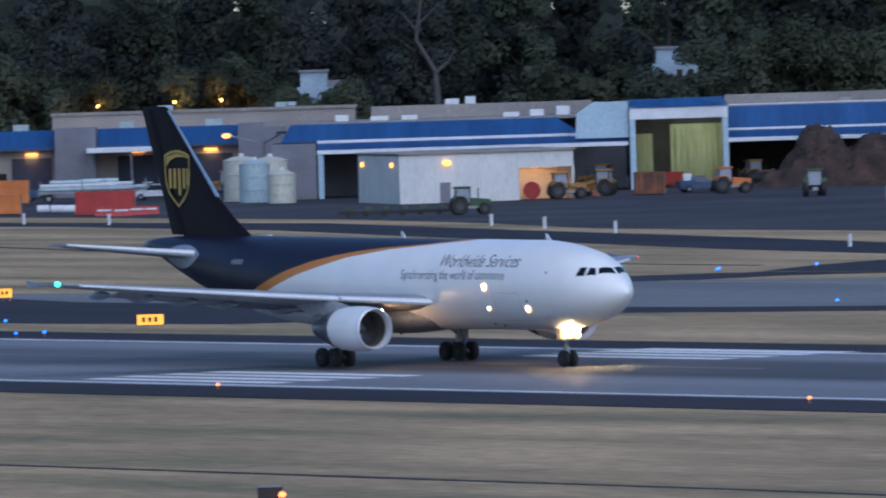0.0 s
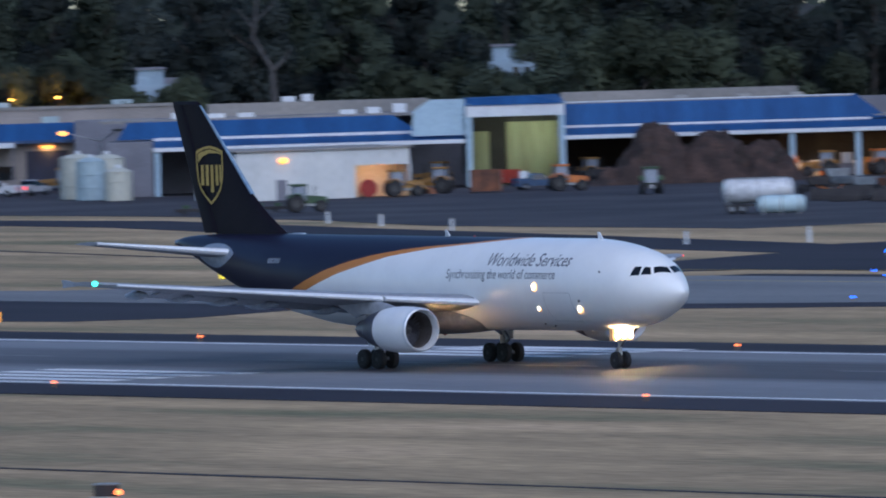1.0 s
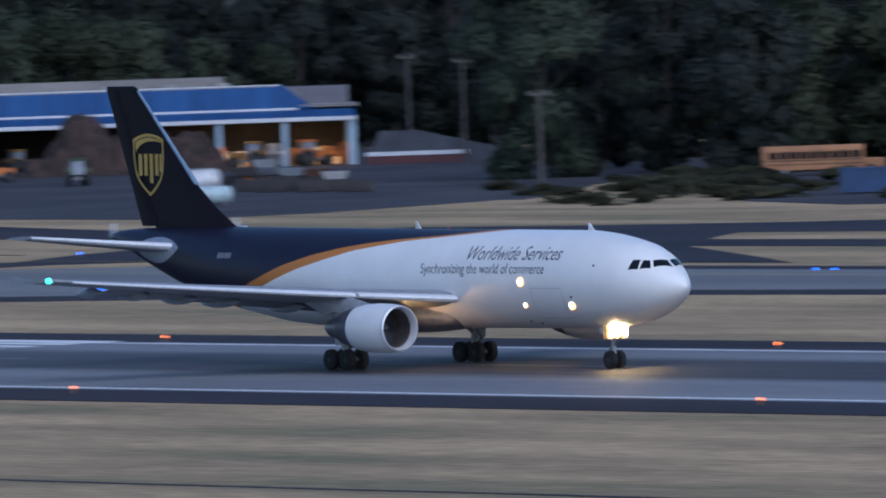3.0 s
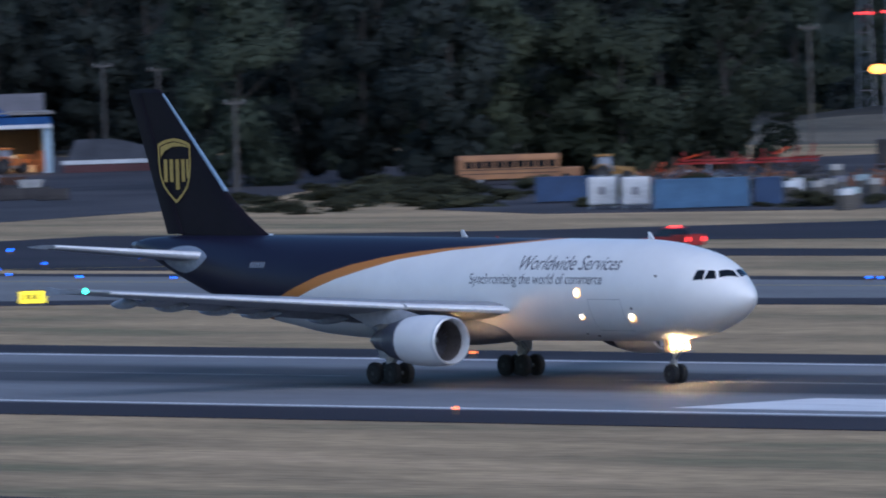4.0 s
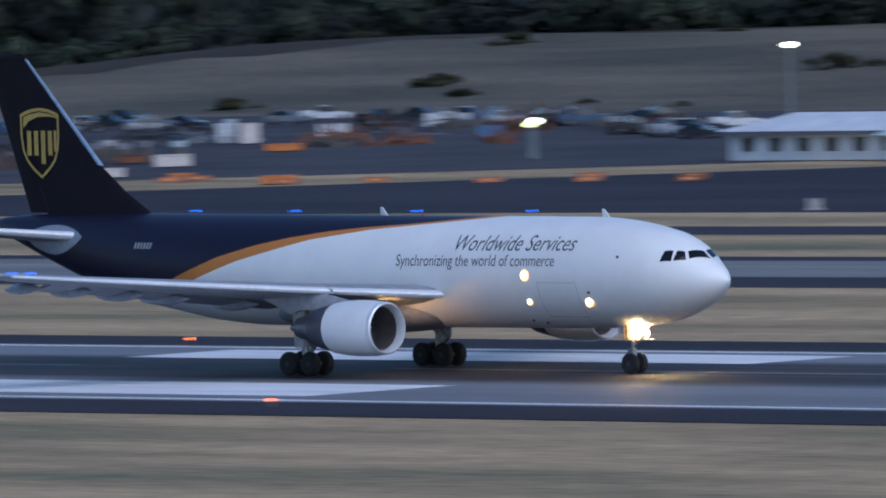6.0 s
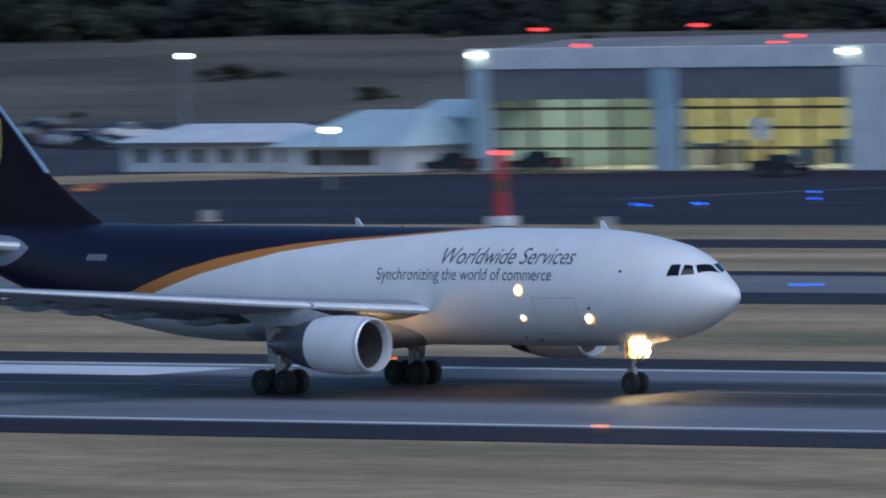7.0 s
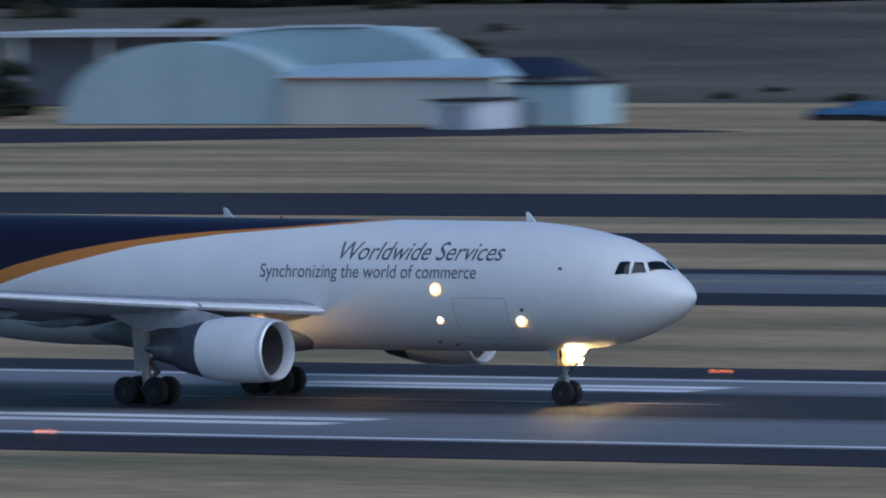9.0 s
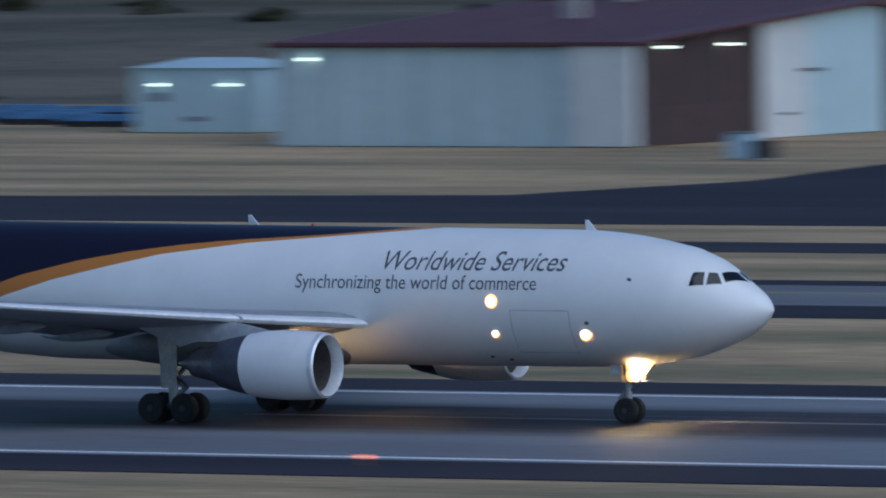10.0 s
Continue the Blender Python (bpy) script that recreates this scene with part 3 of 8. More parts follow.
def wing_at(y, k):
    return float(np.interp(y, [w[0] for w in WING], [w[k] for w in WING]))


def plate_on_skin(bm, pts, off=0.03, side=-1, rows=1):
    """A thin curved panel on the fuselage through (x, z) corners, given as two edges of equal length."""
    a, b = pts
    grid = []
    for r in range(rows + 1):
        k = r / rows
        ring = [(xa + (xb - xa) * k, za + (zb - za) * k) for (xa, za), (xb, zb) in zip(a, b)]
        grid.append([bm.verts.new((x, side * skin(x, z, off), z)) for x, z in ring])
    for p, q in zip(grid, grid[1:]):
        for i in range(len(p) - 1):
            bm.faces.new((p[i], p[i + 1], q[i + 1], q[i]))
    bmesh.ops.recalc_face_normals(bm, faces=bm.faces)


def lettering(words, x, z, size, plane, width, shear=0.0, side=-1):
    """Words laid on the fuselage side, from x on, baseline at z."""
    cu = bpy.data.curves.new("lettering", "FONT")
    cu.body, cu.size, cu.shear = words, size, shear
    ob = new("lettering", cu)
    bpy.context.view_layer.update()
    bm = bmesh.new()
    bm.from_mesh(ob.evaluated_get(bpy.context.evaluated_depsgraph_get()).to_mesh())
    bpy.data.objects.remove(ob)
    bpy.data.curves.remove(cu)
    wide = max(v.co.x for v in bm.verts)
    for v in bm.verts:
        v.co.x *= width / wide
    for k in range(1, 6):
        bmesh.ops.bisect_plane(bm, geom=bm.verts[:] + bm.edges[:] + bm.faces[:], plane_co=(0, size * (k - 1) / 5 + 0.01, 0), plane_no=(0, 1, 0))
    for v in bm.verts:
        px, pz = x + v.co.x, z + v.co.y
        v.co = (px, side * (skin(px, pz) + 0.012), pz)
    bmesh.ops.recalc_face_normals(bm, faces=bm.faces)
    return part("lettering", bm, M["text"], plane, "dark slate painted lettering")


def wheel(parent, x, y, z, r, w, hub=0.55):
    prof = [(-w / 2, r * 0.62), (-w / 2, r * 0.86), (-w * 0.4, r * 0.96), (-w * 0.2, r), (w * 0.2, r), (w * 0.4, r * 0.96), (w / 2, r * 0.86), (w / 2, r * 0.62)]
    turn = pose(x, y, z, 0, 0, 90)
    t = part("tyre", revolve(prof, seg=28, caps=True), M["black"], parent, "black rubber aircraft tyre", True, turn)
    rim = revolve([(-w * 0.53, 0.04), (-w * 0.53, r * 0.2), (-w * 0.44, r * 0.26), (-w * 0.44, r * hub), (-w * 0.52, r * 0.6), (w * 0.52, r * 0.6), (w * 0.44, r * hub), (w * 0.44, r * 0.26), (w * 0.53, r * 0.2), (w * 0.53, 0.04)], seg=20, caps=True)
    part("rim", rim, M["hub"], t, "dark dusty wheel hub", True)


def build_plane():
    p = thing("cargo_jet", pose(ROLL[0][1], PLANE_Y, 0), "white and dark brown twin-engined cargo jet rolling along the runway", "airplane")
    seg = 64
    rings = []
    for x, t, b, w in zip(GRID, TOP, BOT, WID):
        zc, h = (t + b) / 2, (t - b) / 2
        rings.append([(x, w * math.cos(2 * math.pi * i / seg), zc + h * math.sin(2 * math.pi * i / seg)) for i in range(seg)])
    fus = part("fuselage", loftm(rings), M["livery"], p, "white forward and dark brown aft hull with gold curve", True)
    # belly fairing
    rr = []
    for k in range(25):
        x = -7.5 + 16.5 * k / 24
        e = math.sin(math.pi * k / 24) ** 0.55 + 0.001
        rr.append([(x, 2.95 * e * math.cos(2 * math.pi * i / 32), 3.15 + 1.18 * e * math.sin(2 * math.pi * i / 32)) for i in range(32)])
    part("belly_fairing", loftm(rr), M["wing"], p, "grey belly fairing between the wings", True)
    # cockpit panes, both sides
    panes = [  # (x, y) of the lower rear, upper rear, upper front and lower front corners
        ("cockpit_window", (22.93, -1.95), (22.97, -1.57), (23.36, -1.32), (23.47, -1.67)),
        ("cockpit_window", (23.56, -1.60), (23.50, -1.22), (23.78, -0.99), (24.08, -1.20)),
        ("windscreen", (24.17, -1.05), (23.90, -0.86), (24.23, -0.08), (24.72, -0.10))]
    for side in (-1, 1):
        for name, *cs in panes:
            bm = bmesh.new()
            grid = []
            for r in range(6):
                row = []
                for c in range(7):
                    k, q = r / 5, c / 6
                    lo = [cs[0][j] + (cs[3][j] - cs[0][j]) * q for j in (0, 1)]
                    hi = [cs[1][j] + (cs[2][j] - cs[1][j]) * q for j in (0, 1)]
                    x, y = [lo[j] + (hi[j] - lo[j]) * k for j in (0, 1)]
                    t, bt, w = section(x)
                    z = (t + bt) / 2 + (t - bt) / 2 * math.sqrt(max(0.0, 1 - (y / w) ** 2))
                    row.append(bm.verts.new((x + 0.018, -side * y * 1.008, z + 0.018)))
                grid.append(row)
            for u, v in zip(grid, grid[1:]):
                for i in range(6):
                    bm.faces.new((u[i], u[i + 1], v[i + 1], v[i]))
            bmesh.ops.recalc_face_normals(bm, faces=bm.faces)
            part(name, bm, M["glass"], p, "dark slanted cockpit pane", True)
    lettering("Worldwide Services", 8.65, 6.36, 1.12, p, 8.85, 0.28)
    lettering("Synchronizing the world of commerce", 4.75, 5.58, 0.84, p, 11.5, 0.0)
    # registration, as bars
    for k in range(6):
        bm = bmesh.new()
        x = -15.4 + 0.24 * k
        plate_on_skin(bm, ([(x, 6.42), (x + 0.15, 6.42)], [(x + 0.04, 6.74), (x + 0.19, 6.74)]), 0.012, -1, 2)
        part("registration_bar", bm, M["wing"], p, "small white painted bar")
    # doors and hatches
    grey = M["leg"]
    for x0, x1, z0, z1 in ((15.0, 17.75, 2.95, 4.72),):
        n = 6
        for a, b in ((([(x0, z0), (x1, z0)]), ([(x0, z0 + 0.03), (x1, z0 + 0.03)])), (([(x0, z1), (x1, z1)]), ([(x0, z1 + 0.03), (x1, z1 + 0.03)]))):
            bm = bmesh.new()
            plate_on_skin(bm, (a, b), 0.008, -1, 1)
            part("door_seam", bm, grey, fus)
        for xx in (x0, x1):
            bm = bmesh.new()
            plate_on_skin(bm, ([(xx, z0), (xx + 0.03, z0)], [(xx, z1), (xx + 0.03, z1)]), 0.008, -1, n)
            part("door_seam", bm, grey, fus)
    for x, z in ((20.45, 6.02), (13.5, 2.78), (14.3, 2.66), (18.55, 4.25)):
        part("vent", ballm((x, -skin(x, z), z), 0.1, 1, (1.2, 0.3, 1)), M["duct"], fus, "small dark vent")
    # round lamps on the side
    for x, z, r in ((14.15, 5.1, 0.23), (14.15, 3.76, 0.15), (18.4, 3.77, 0.23)):
        y = -skin(x, z)
        lamp = part("side_lamp", ballm((x, y - 0.04, z), r * 0.95, 2, (1, 0.5, 1)), G["side"], p, "round warm white lamp, lit", True)
        # An added orange rim stands in for the lamp's halo.
        part("bloom_rim", ballm((x, y, z), r * 1.3, 2, (1, 0.3, 1)), G["bloom"], lamp, "warm glowing rim added for the lamp's bloom", True)
    for s in (-1, 1):
        aim = Vector((0.50, -s * 0.58, -0.64)).normalized()
        at = Vector((5.6, s * 5.0, 3.62))
        shell = part("wing_root_lamp", rodm(at - aim * 0.22, at, 0.12, 0.2, 16), M["fairing"], p, "hooded wing root lamp, lit", True)
        part("lens", rodm(at + aim * 0.004, at + aim * 0.03, 0.16, 0.16, 16), G["root"], shell, "warm lamp lens, lit")
    # aerials
    for x in (1.2, 17.4):
        t = section(x)[0]
        part("blade_aerial", prism([(x - 0.3, t - 0.05), (x + 0.22, t - 0.05), (x - 0.2, t + 0.42), (x - 0.33, t + 0.42)], "y", -0.04, 0.04), M["fascia"], p, "small white blade aerial")
    part("beacon", ballm((4.0, 0, section(4.0)[0]), 0.09, 2), M["car_red"], p, "red anti-collision beacon dome", True)
    # wings
    for s in (-1, 1):
        w = part("wing", loftm([foil((lx, s * y, lz), (tx, s * y, tz), th) for y, lx, tx, lz, tz, th in WING]), M["wing"], p, "grey swept wing", True)
        for y0, y1 in ((2.75, 7.6), (7.75, 21.4)):
            rings = []
            for k in range(7):
                y = y0 + (y1 - y0) * k / 6
                lx, tx, lz, tz, th = [wing_at(y, j) for j in range(1, 6)]
                c = (lx - tx)
                full = foil((lx + 0.06 * c * 0.4 + 0.12, s * y, lz - 0.012 * c), (tx, s * y, tz), th * 0.92, 24)
                rings.append(full[15:27])
            part("slat", loftm(rings), M["slat"], w, "bare metal leading edge slat", True)
        for y, ln in ((6.0, 3.2), (10.2, 3.4), (12.6, 3.2), (15.2, 2.9), (18.0, 2.4)):
            tx, tz = wing_at(y, 2), wing_at(y, 4)
            rings = []
            for k in range(13):
                e = math.sin(math.pi * k / 12) ** 0.7 + 0.003
                xx = tx + ln * 0.62 - ln * 1.15 * k / 12
                rings.append([(xx, s * y + 0.24 * e * math.cos(a), tz - 0.30 - 0.12 * k / 12 + 0.30 * e * math.sin(a)) for a in [2 * math.pi * i / 12 for i in range(12)]])
            part("flap_fairing", loftm(rings), M["fairing"], w, "grey canoe-shaped flap fairing", True)
        # flap, lowered a little
        rings = []
        for k in range(5):
            y = 3.0 + 14.0 * k / 4
            tx, tz = wing_at(y, 2), wing_at(y, 4)
            rings.append(foil((tx + 1.1, s * y, tz - 0.05), (tx - 0.7, s * y, tz - 0.42), 0.09, 8))
        part("flap", loftm(rings), M["wing"], w, "grey lowered flap", True)
        part("tip_fence", prism([(-5.7, 5.9), (-7.6, 5.74), (-8.3, 5.68), (-8.25, 5.9), (-8.4, 6.18), (-8.0, 6.18)], "y", s * 22.7 - 0.03, s * 22.7 + 0.03), M["fairing"], w, "small wingtip fence")
        part("navigation_lamp", ballm((-4.85, s * 22.6, 5.97), 0.17 if s < 0 else 0.05, 2, (1.5, 1, 1)), G["nav_green"] if s < 0 else G["red"], w, "navigation lamp, lit", True)
        # engine
        cy, cz = s * 7.94, 2.63
        e = part("engine", revolve([(9.05, 1.36), (8.4, 1.42), (7.4, 1.44), (6.4, 1.39), (5.75, 1.30), (5.72, 1.24), (6.3, 1.2)], cy, cz, 48), M["white"], p, "white engine cowling", True)
        part("inlet_lip", revolve([(8.8, 1.12), (9.15, 1.17), (9.32, 1.25), (9.25, 1.33), (9.05, 1.365)], cy, cz, 48), M["lip"], e, "polished metal inlet lip", True)
        part("inlet_duct", revolve([(8.8, 1.12), (8.2, 1.15), (7.6, 1.18), (7.3, 1.18), (7.3, 0.02)], cy, cz, 40), M["duct"], e, "dark grey inlet duct", True)
        part("spinner", revolve([(8.15, 0.02), (8.0, 0.14), (7.8, 0.26), (7.5, 0.36), (7.35, 0.38)], cy, cz, 24), M["steel"], e, "grey spinner", True)
        for k in range(30):
            fan = bmesh.new()
            bx(fan, 7.42, 7.46, -0.10, 0.10, 0.34, 1.15, m=Matrix.Translation((0, cy, cz)) @ Matrix.Rotation(2 * math.pi * k / 30, 4, "X") @ Matrix.Translation((7.44, 0, 0)) @ Matrix.Rotation(0.6, 4, "Z") @ Matrix.Translation((-7.44, 0, 0)))
            part("fan_blade", fan, M["core"], e)
        part("fan_nozzle", revolve([(5.8, 1.27), (5.3, 1.2), (4.7, 1.08), (4.3, 0.98), (4.3, 0.92), (4.9, 0.94)], cy, cz, 40), M["nozzle"], e, "dark blue-grey fan nozzle", True)
        part("exhaust_core", revolve([(5.2, 0.9), (4.3, 0.82), (3.6, 0.68), (3.0, 0.55), (2.9, 0.52), (2.9, 0.47), (3.3, 0.44)], cy, cz, 36), M["core"], e, "heat-stained metal exhaust core", True)
        part("exhaust_cone", revolve([(3.4, 0.42), (2.8, 0.34), (2.3, 0.16), (2.1, 0.02)], cy, cz, 24), M["core"], e, "dark metal exhaust cone", True)
        pyl = []
        for z, xf, xr, hw in ((3.55, 7.6, 2.2, 0.22), (3.95, 7.0, 1.2, 0.24), (4.25, 5.6, 0.4, 0.22), (4.42, 4.6, 0.0, 0.16)):
            pyl.append([(xf, cy, z), (xf - 0.9, cy - hw, z), (xr + 1.0, cy - hw, z), (xr, cy, z - 0.25), (xr + 1.0, cy + hw, z), (xf - 0.9, cy + hw, z)])
        part("pylon", loftm(pyl), M["wing"], p, "grey engine pylon", True)
        # tailplane
        stab = part("tailplane", loftm([foil((-20.6, s * 1.0, 7.0), (-26.4, s * 1.0, 6.9), 0.10), foil((-26.3, s * 8.15, 7.85), (-28.9, s * 8.15, 7.8), 0.09)]), M["wing"], p, "grey swept tailplane", True)
        part("tailplane_edge", loftm([foil((-20.5, s * 1.3, 7.03), (-22.2, s * 1.3, 7.0), 0.30, 8), foil((-26.2, s * 8.1, 7.85), (-27.0, s * 8.1, 7.83), 0.26, 8)]), M["slat"], stab, "bare metal leading edge", True)
        bm = bmesh.new()
        low = [(-20.1 - 0.52 * k, 6.98 - 0.92 * math.sin(math.pi * k / 10) ** 0.7) for k in range(11)]
        top = [(-20.1 - 0.52 * k, 7.02 + 0.62 * math.sin(math.pi * k / 10) ** 0.7) for k in range(11)]
        plate_on_skin(bm, (low, top), 0.02, s, 5)
        part("tailplane_seal", bm, M["fairing"], fus, "grey tailplane seal plate", True)
    # fin and rudder
    fin_rings = [foil_upright((-16.2, 0, 8.0), (-24.6, 0, 8.0), 0.075), foil_upright((-18.4, 0, 9.3), (-25.1, 0, 9.3), 0.085), foil_upright((-20.3, 0, 10.7), (-25.7, 0, 10.7), 0.09), foil_upright((-26.0, 0, 16.5), (-28.2, 0, 16.5), 0.09)]
    fin = part("fin", loftm(fin_rings), M["brown"], p, "dark brown tail fin", True)
    part("fin_edge", loftm([foil_upright((-20.22, 0, 10.75), (-20.75, 0, 10.75), 0.5, 8), foil_upright((-25.95, 0, 16.45), (-26.3, 0, 16.45), 0.4, 8)]), M["sky_tinted_edge"], fin, "bare metal fin leading edge tinted with reflected sky", True)
    part("rudder", loftm([foil_upright((-24.4, 0, 8.25), (-26.0, 0, 8.25), 0.16, 8), foil_upright((-28.05, 0, 16.5), (-29.2, 0, 16.5), 0.12, 8)]), M["brown"], fin, "dark brown rudder", True)
    part("fin_cap", loftm([foil_upright((-25.9, 0, 16.5), (-29.2, 0, 16.5), 0.085, 10), foil_upright((-26.4, 0, 16.72), (-29.15, 0, 16.72), 0.05, 10)]), M["brown"], fin, "dark fin cap", True)

    def fin_y(x, z):
        lex = np.interp(z, [8.0, 10.7, 16.5], [-16.2, -20.3, -26.0])
        tex = np.interp(z, [8.0, 10.7, 16.5], [-24.6, -25.7, -28.2])
        c = lex - tex
        s_ = min(1.0, max(0.02, (lex - x) / c))
        th = 0.09
        return 5 * th * c * (0.2969 * math.sqrt(s_) - 0.126 * s_ - 0.3516 * s_ ** 2 + 0.2843 * s_ ** 3 - 0.1015 * s_ ** 4)

    def outline(k):
        """Half of a shield, from its top middle to its point, scaled by k about its centre."""
        pts = [(0, 1.95), (0.75, 1.86), (1.25, 1.72), (1.60, 1.58), (1.62, 0.4), (1.5, -0.45), (1.2, -1.05), (0.7, -1.55), (0, -2.05)]
        return [(x * k, z * k) for x, z in pts]

    for side in (-1, 1):
        for nm, k, inset, material, label in (("emblem_border", 0.95, 0.86, M["logo_gold"], "pale gold shield border"),):
            bm = bmesh.new()
            o, i = outline(k), outline(inset)
            full_o = o + [(-x, z) for x, z in o[-2:0:-1]]
            full_i = i + [(-x, z) for x, z in i[-2:0:-1]]

            def at(pt):
                x, z = -24.86 + pt[0] - 0.03 * pt[1], 12.0 + pt[1]
                return bm.verts.new((x, side * (max(fin_y(x, z), 0.17) + 0.03), z))
            vo, vi = [at(q) for q in full_o], [at(q) for q in full_i]
            for q in range(len(vo)):
                r = (q + 1) % len(vo)
                bm.faces.new((vo[q], vo[r], vi[r], vi[q]))
            bmesh.ops.recalc_face_normals(bm, faces=bm.faces)
            part(nm, bm, material, fin, label)
        bm = bmesh.new()
        # upper gold field with a curved lower edge
        up = [(-1.32, 1.35), (-0.8, 1.5), (0, 1.62), (0.8, 1.5), (1.32, 1.35)]
        lowr = [(-1.32, 0.75), (-0.9, 1.12), (-0.2, 1.36), (0.7, 1.38), (1.32, 1.28)]
        grid = []
        for ring in (up, lowr):
            grid.append([bm.verts.new((-24.86 + a, side * (max(fin_y(-24.86 + a, 12 + b), 0.17) + 0.03), 12 + b)) for a, b in ring])
        for q in range(4):
            bm.faces.new((grid[0][q], grid[0][q + 1], grid[1][q + 1], grid[1][q]))
        bmesh.ops.recalc_face_normals(bm, faces=bm.faces)
        part("emblem_field", bm, M["logo_gold"], fin, "pale gold emblem field")
        for x0, x1, z0, z1 in ((-1.05, -0.72, -0.7, 0.62), (-0.5, -0.17, -0.7, 0.62), (0.05, 0.38, -1.15, 0.62), (0.6, 0.93, -0.7, 0.62), (1.08, 1.3, -0.5, 0.62)):
            bm = bmesh.new()
            vs = [bm.verts.new((-24.86 + a, side * (max(fin_y(-24.86 + a, 12 + b), 0.17) + 0.03), 12 + b)) for a, b in ((x0, z0), (x1, z0), (x1, z1), (x0, z1))]
            bm.faces.new(vs)
            bmesh.ops.recalc_face_normals(bm, faces=bm.faces)
            part("emblem_bar", bm, M["logo_gold"], fin, "pale gold bar")
    part("tail_exhaust", revolve([(-28.7, 0.26), (-29.25, 0.17), (-29.25, 0.12), (-28.9, 0.1)], 0, 7.6, 20), M["steel"], p, "grey tail exhaust", True)
    # nose gear
    g = part("nose_gear", rodm((19.0, 0, 2.9), (19.05, 0, 0.55), 0.13), M["leg"], p, "grey steel nose gear leg", True)
    part("axle", rodm((19.05, -0.42, 0.52), (19.05, 0.42, 0.52), 0.09), M["steel"], g)
    part("drag_brace", rodm((20.3, 0, 2.5), (19.08, 0, 1.3), 0.07), M["steel"], g)
    part("torque_link", prism([(18.5, 1.0), (18.95, 1.45), (18.95, 1.3), (18.95, 0.65), (18.95, 0.75)], "y", -0.08, 0.08), M["steel"], g)
    for s in (-1, 1):
        wheel(g, 19.05, s * 0.31, 0.53, 0.53, 0.36)
        part("gear_door", boxm(18.55, 19.0, s * 0.62 - 0.03, s * 0.62 + 0.03, 2.05, 2.6, bevel=0.02), M["white"], g, "white nose gear door")
    # Plates added only to keep lamp spill off the tyres and hull.
    for z in (1.72, 2.66):
        part("spill_baffle", boxm(19.12, 19.72, -0.85, 0.85, z - 0.02, z + 0.02), M["steel"], g, "thin grey baffle added to block lamp spill")
    part("spill_baffle", boxm(19.1, 19.14, -0.85, 0.85, 1.74, 2.64), M["steel"], g, "thin grey baffle added to block lamp spill")
    lamp_bar = part("lamp_bar", boxm(19.2, 19.4, -0.6, 0.6, 2.0, 2.5, bevel=0.04), M["steel"], g, "grey lamp bracket")
    for y, z in ((-0.5, 2.36), (0.0, 2.36), (0.5, 2.36), (-0.5, 2.02), (0.0, 2.02), (0.5, 2.02)):
        lamp = part("landing_lamp", ballm((19.45, y, z), 0.165, 2, (0.6, 1, 1)), G["land"], g, "bright warm landing lamp, lit", True)
        # Same painted halo behind each landing lamp.
        part("bloom_rim", ballm((19.38, y, z), 0.29, 2, (0.5, 1, 1)), G["bloom"], lamp, "warm glowing rim added for the lamp's bloom", True)
    # main gear
    for s in (-1, 1):
        g = part("main_gear", rodm((-0.1, s * 4.9, 4.2), (0.0, s * 4.8, 0.75), 0.24, 0.2), M["leg"], p, "grey steel main gear leg", True)
        part("bogie_beam", rodm((-0.85, s * 4.8, 0.66), (0.85, s * 4.8, 0.66), 0.15), M["steel"], g)
        part("side_stay", rodm((0.1, s * 2.7, 3.1), (0.0, s * 4.8, 1.7), 0.1), M["steel"], g)
        part("torque_link", prism([(0.15, 1.0), (0.7, 1.45), (0.15, 2.0), (0.15, 1.8), (0.45, 1.45), (0.15, 1.15)], "y", s * 4.8 - 0.1, s * 4.8 + 0.1), M["steel"], g)
        part("gear_door", prism([(-0.3, 1.45), (0.4, 1.45), (0.45, 2.6), (0.5, 3.9), (-0.5, 3.9), (-0.35, 2.6)], "y", s * 5.3 - 0.03, s * 5.3 + 0.03), M["leg"], g, "pale main gear leg door")
        for x in (-0.78, 0.78):
            part("axle", rodm((x, s * 4.8 - 0.55, 0.62), (x, s * 4.8 + 0.55, 0.62), 0.09), M["steel"], g)
            for o in (-0.47, 0.47):
                wheel(g, x, s * 4.8 + o, 0.62, 0.62, 0.42)
    part("lower_beacon", ballm((0.5, 0, 2.0), 0.14, 2), M["car_red"], p, "red anti-collision beacon dome", True)
    return p


plane = build_plane()


# ---- maintenance sheds with blue roofs, facing the camera: local x along the front, y away ----
SHED = pose(-1059, 765, 0, 0, 0, 55.2)


def mansard(u0, u1, v0, z0, v1, z1, cut0=0.0, cut1=0.0, t=0.15):
    """A sloping roof strip from the eave (v0, z0) to the ridge (v1, z1)."""
    a = [(u0, v0, z0), (u1, v0, z0), (u1 - cut1, v1, z1), (u0 + cut0, v1, z1)]
    return loftm([[(x, y, z - t) for x, y, z in a], a])


def seams(u0, u1, v0, z0, v1, z1, step, parent):
    bm = bmesh.new()
    n = int((u1 - u0) / step)
    for k in range(1, n):
        u = u0 + k * step
        a = [(u - 0.04, v0, z0), (u + 0.04, v0, z0), (u + 0.04, v1, z1), (u - 0.04, v1, z1)]
        loft(bm, [a, [(x, y, z + 0.07) for x, y, z in a]])
    part("roof_seam", bm, M["blue_roof"], parent)


def area(name, m, energy, size, colour):
    d = bpy.data.lights.new(name, "AREA")
    d.energy, d.size, d.color = energy, size, colour
    ob = new(name, d)
    ob.matrix_basis = m
    return ob


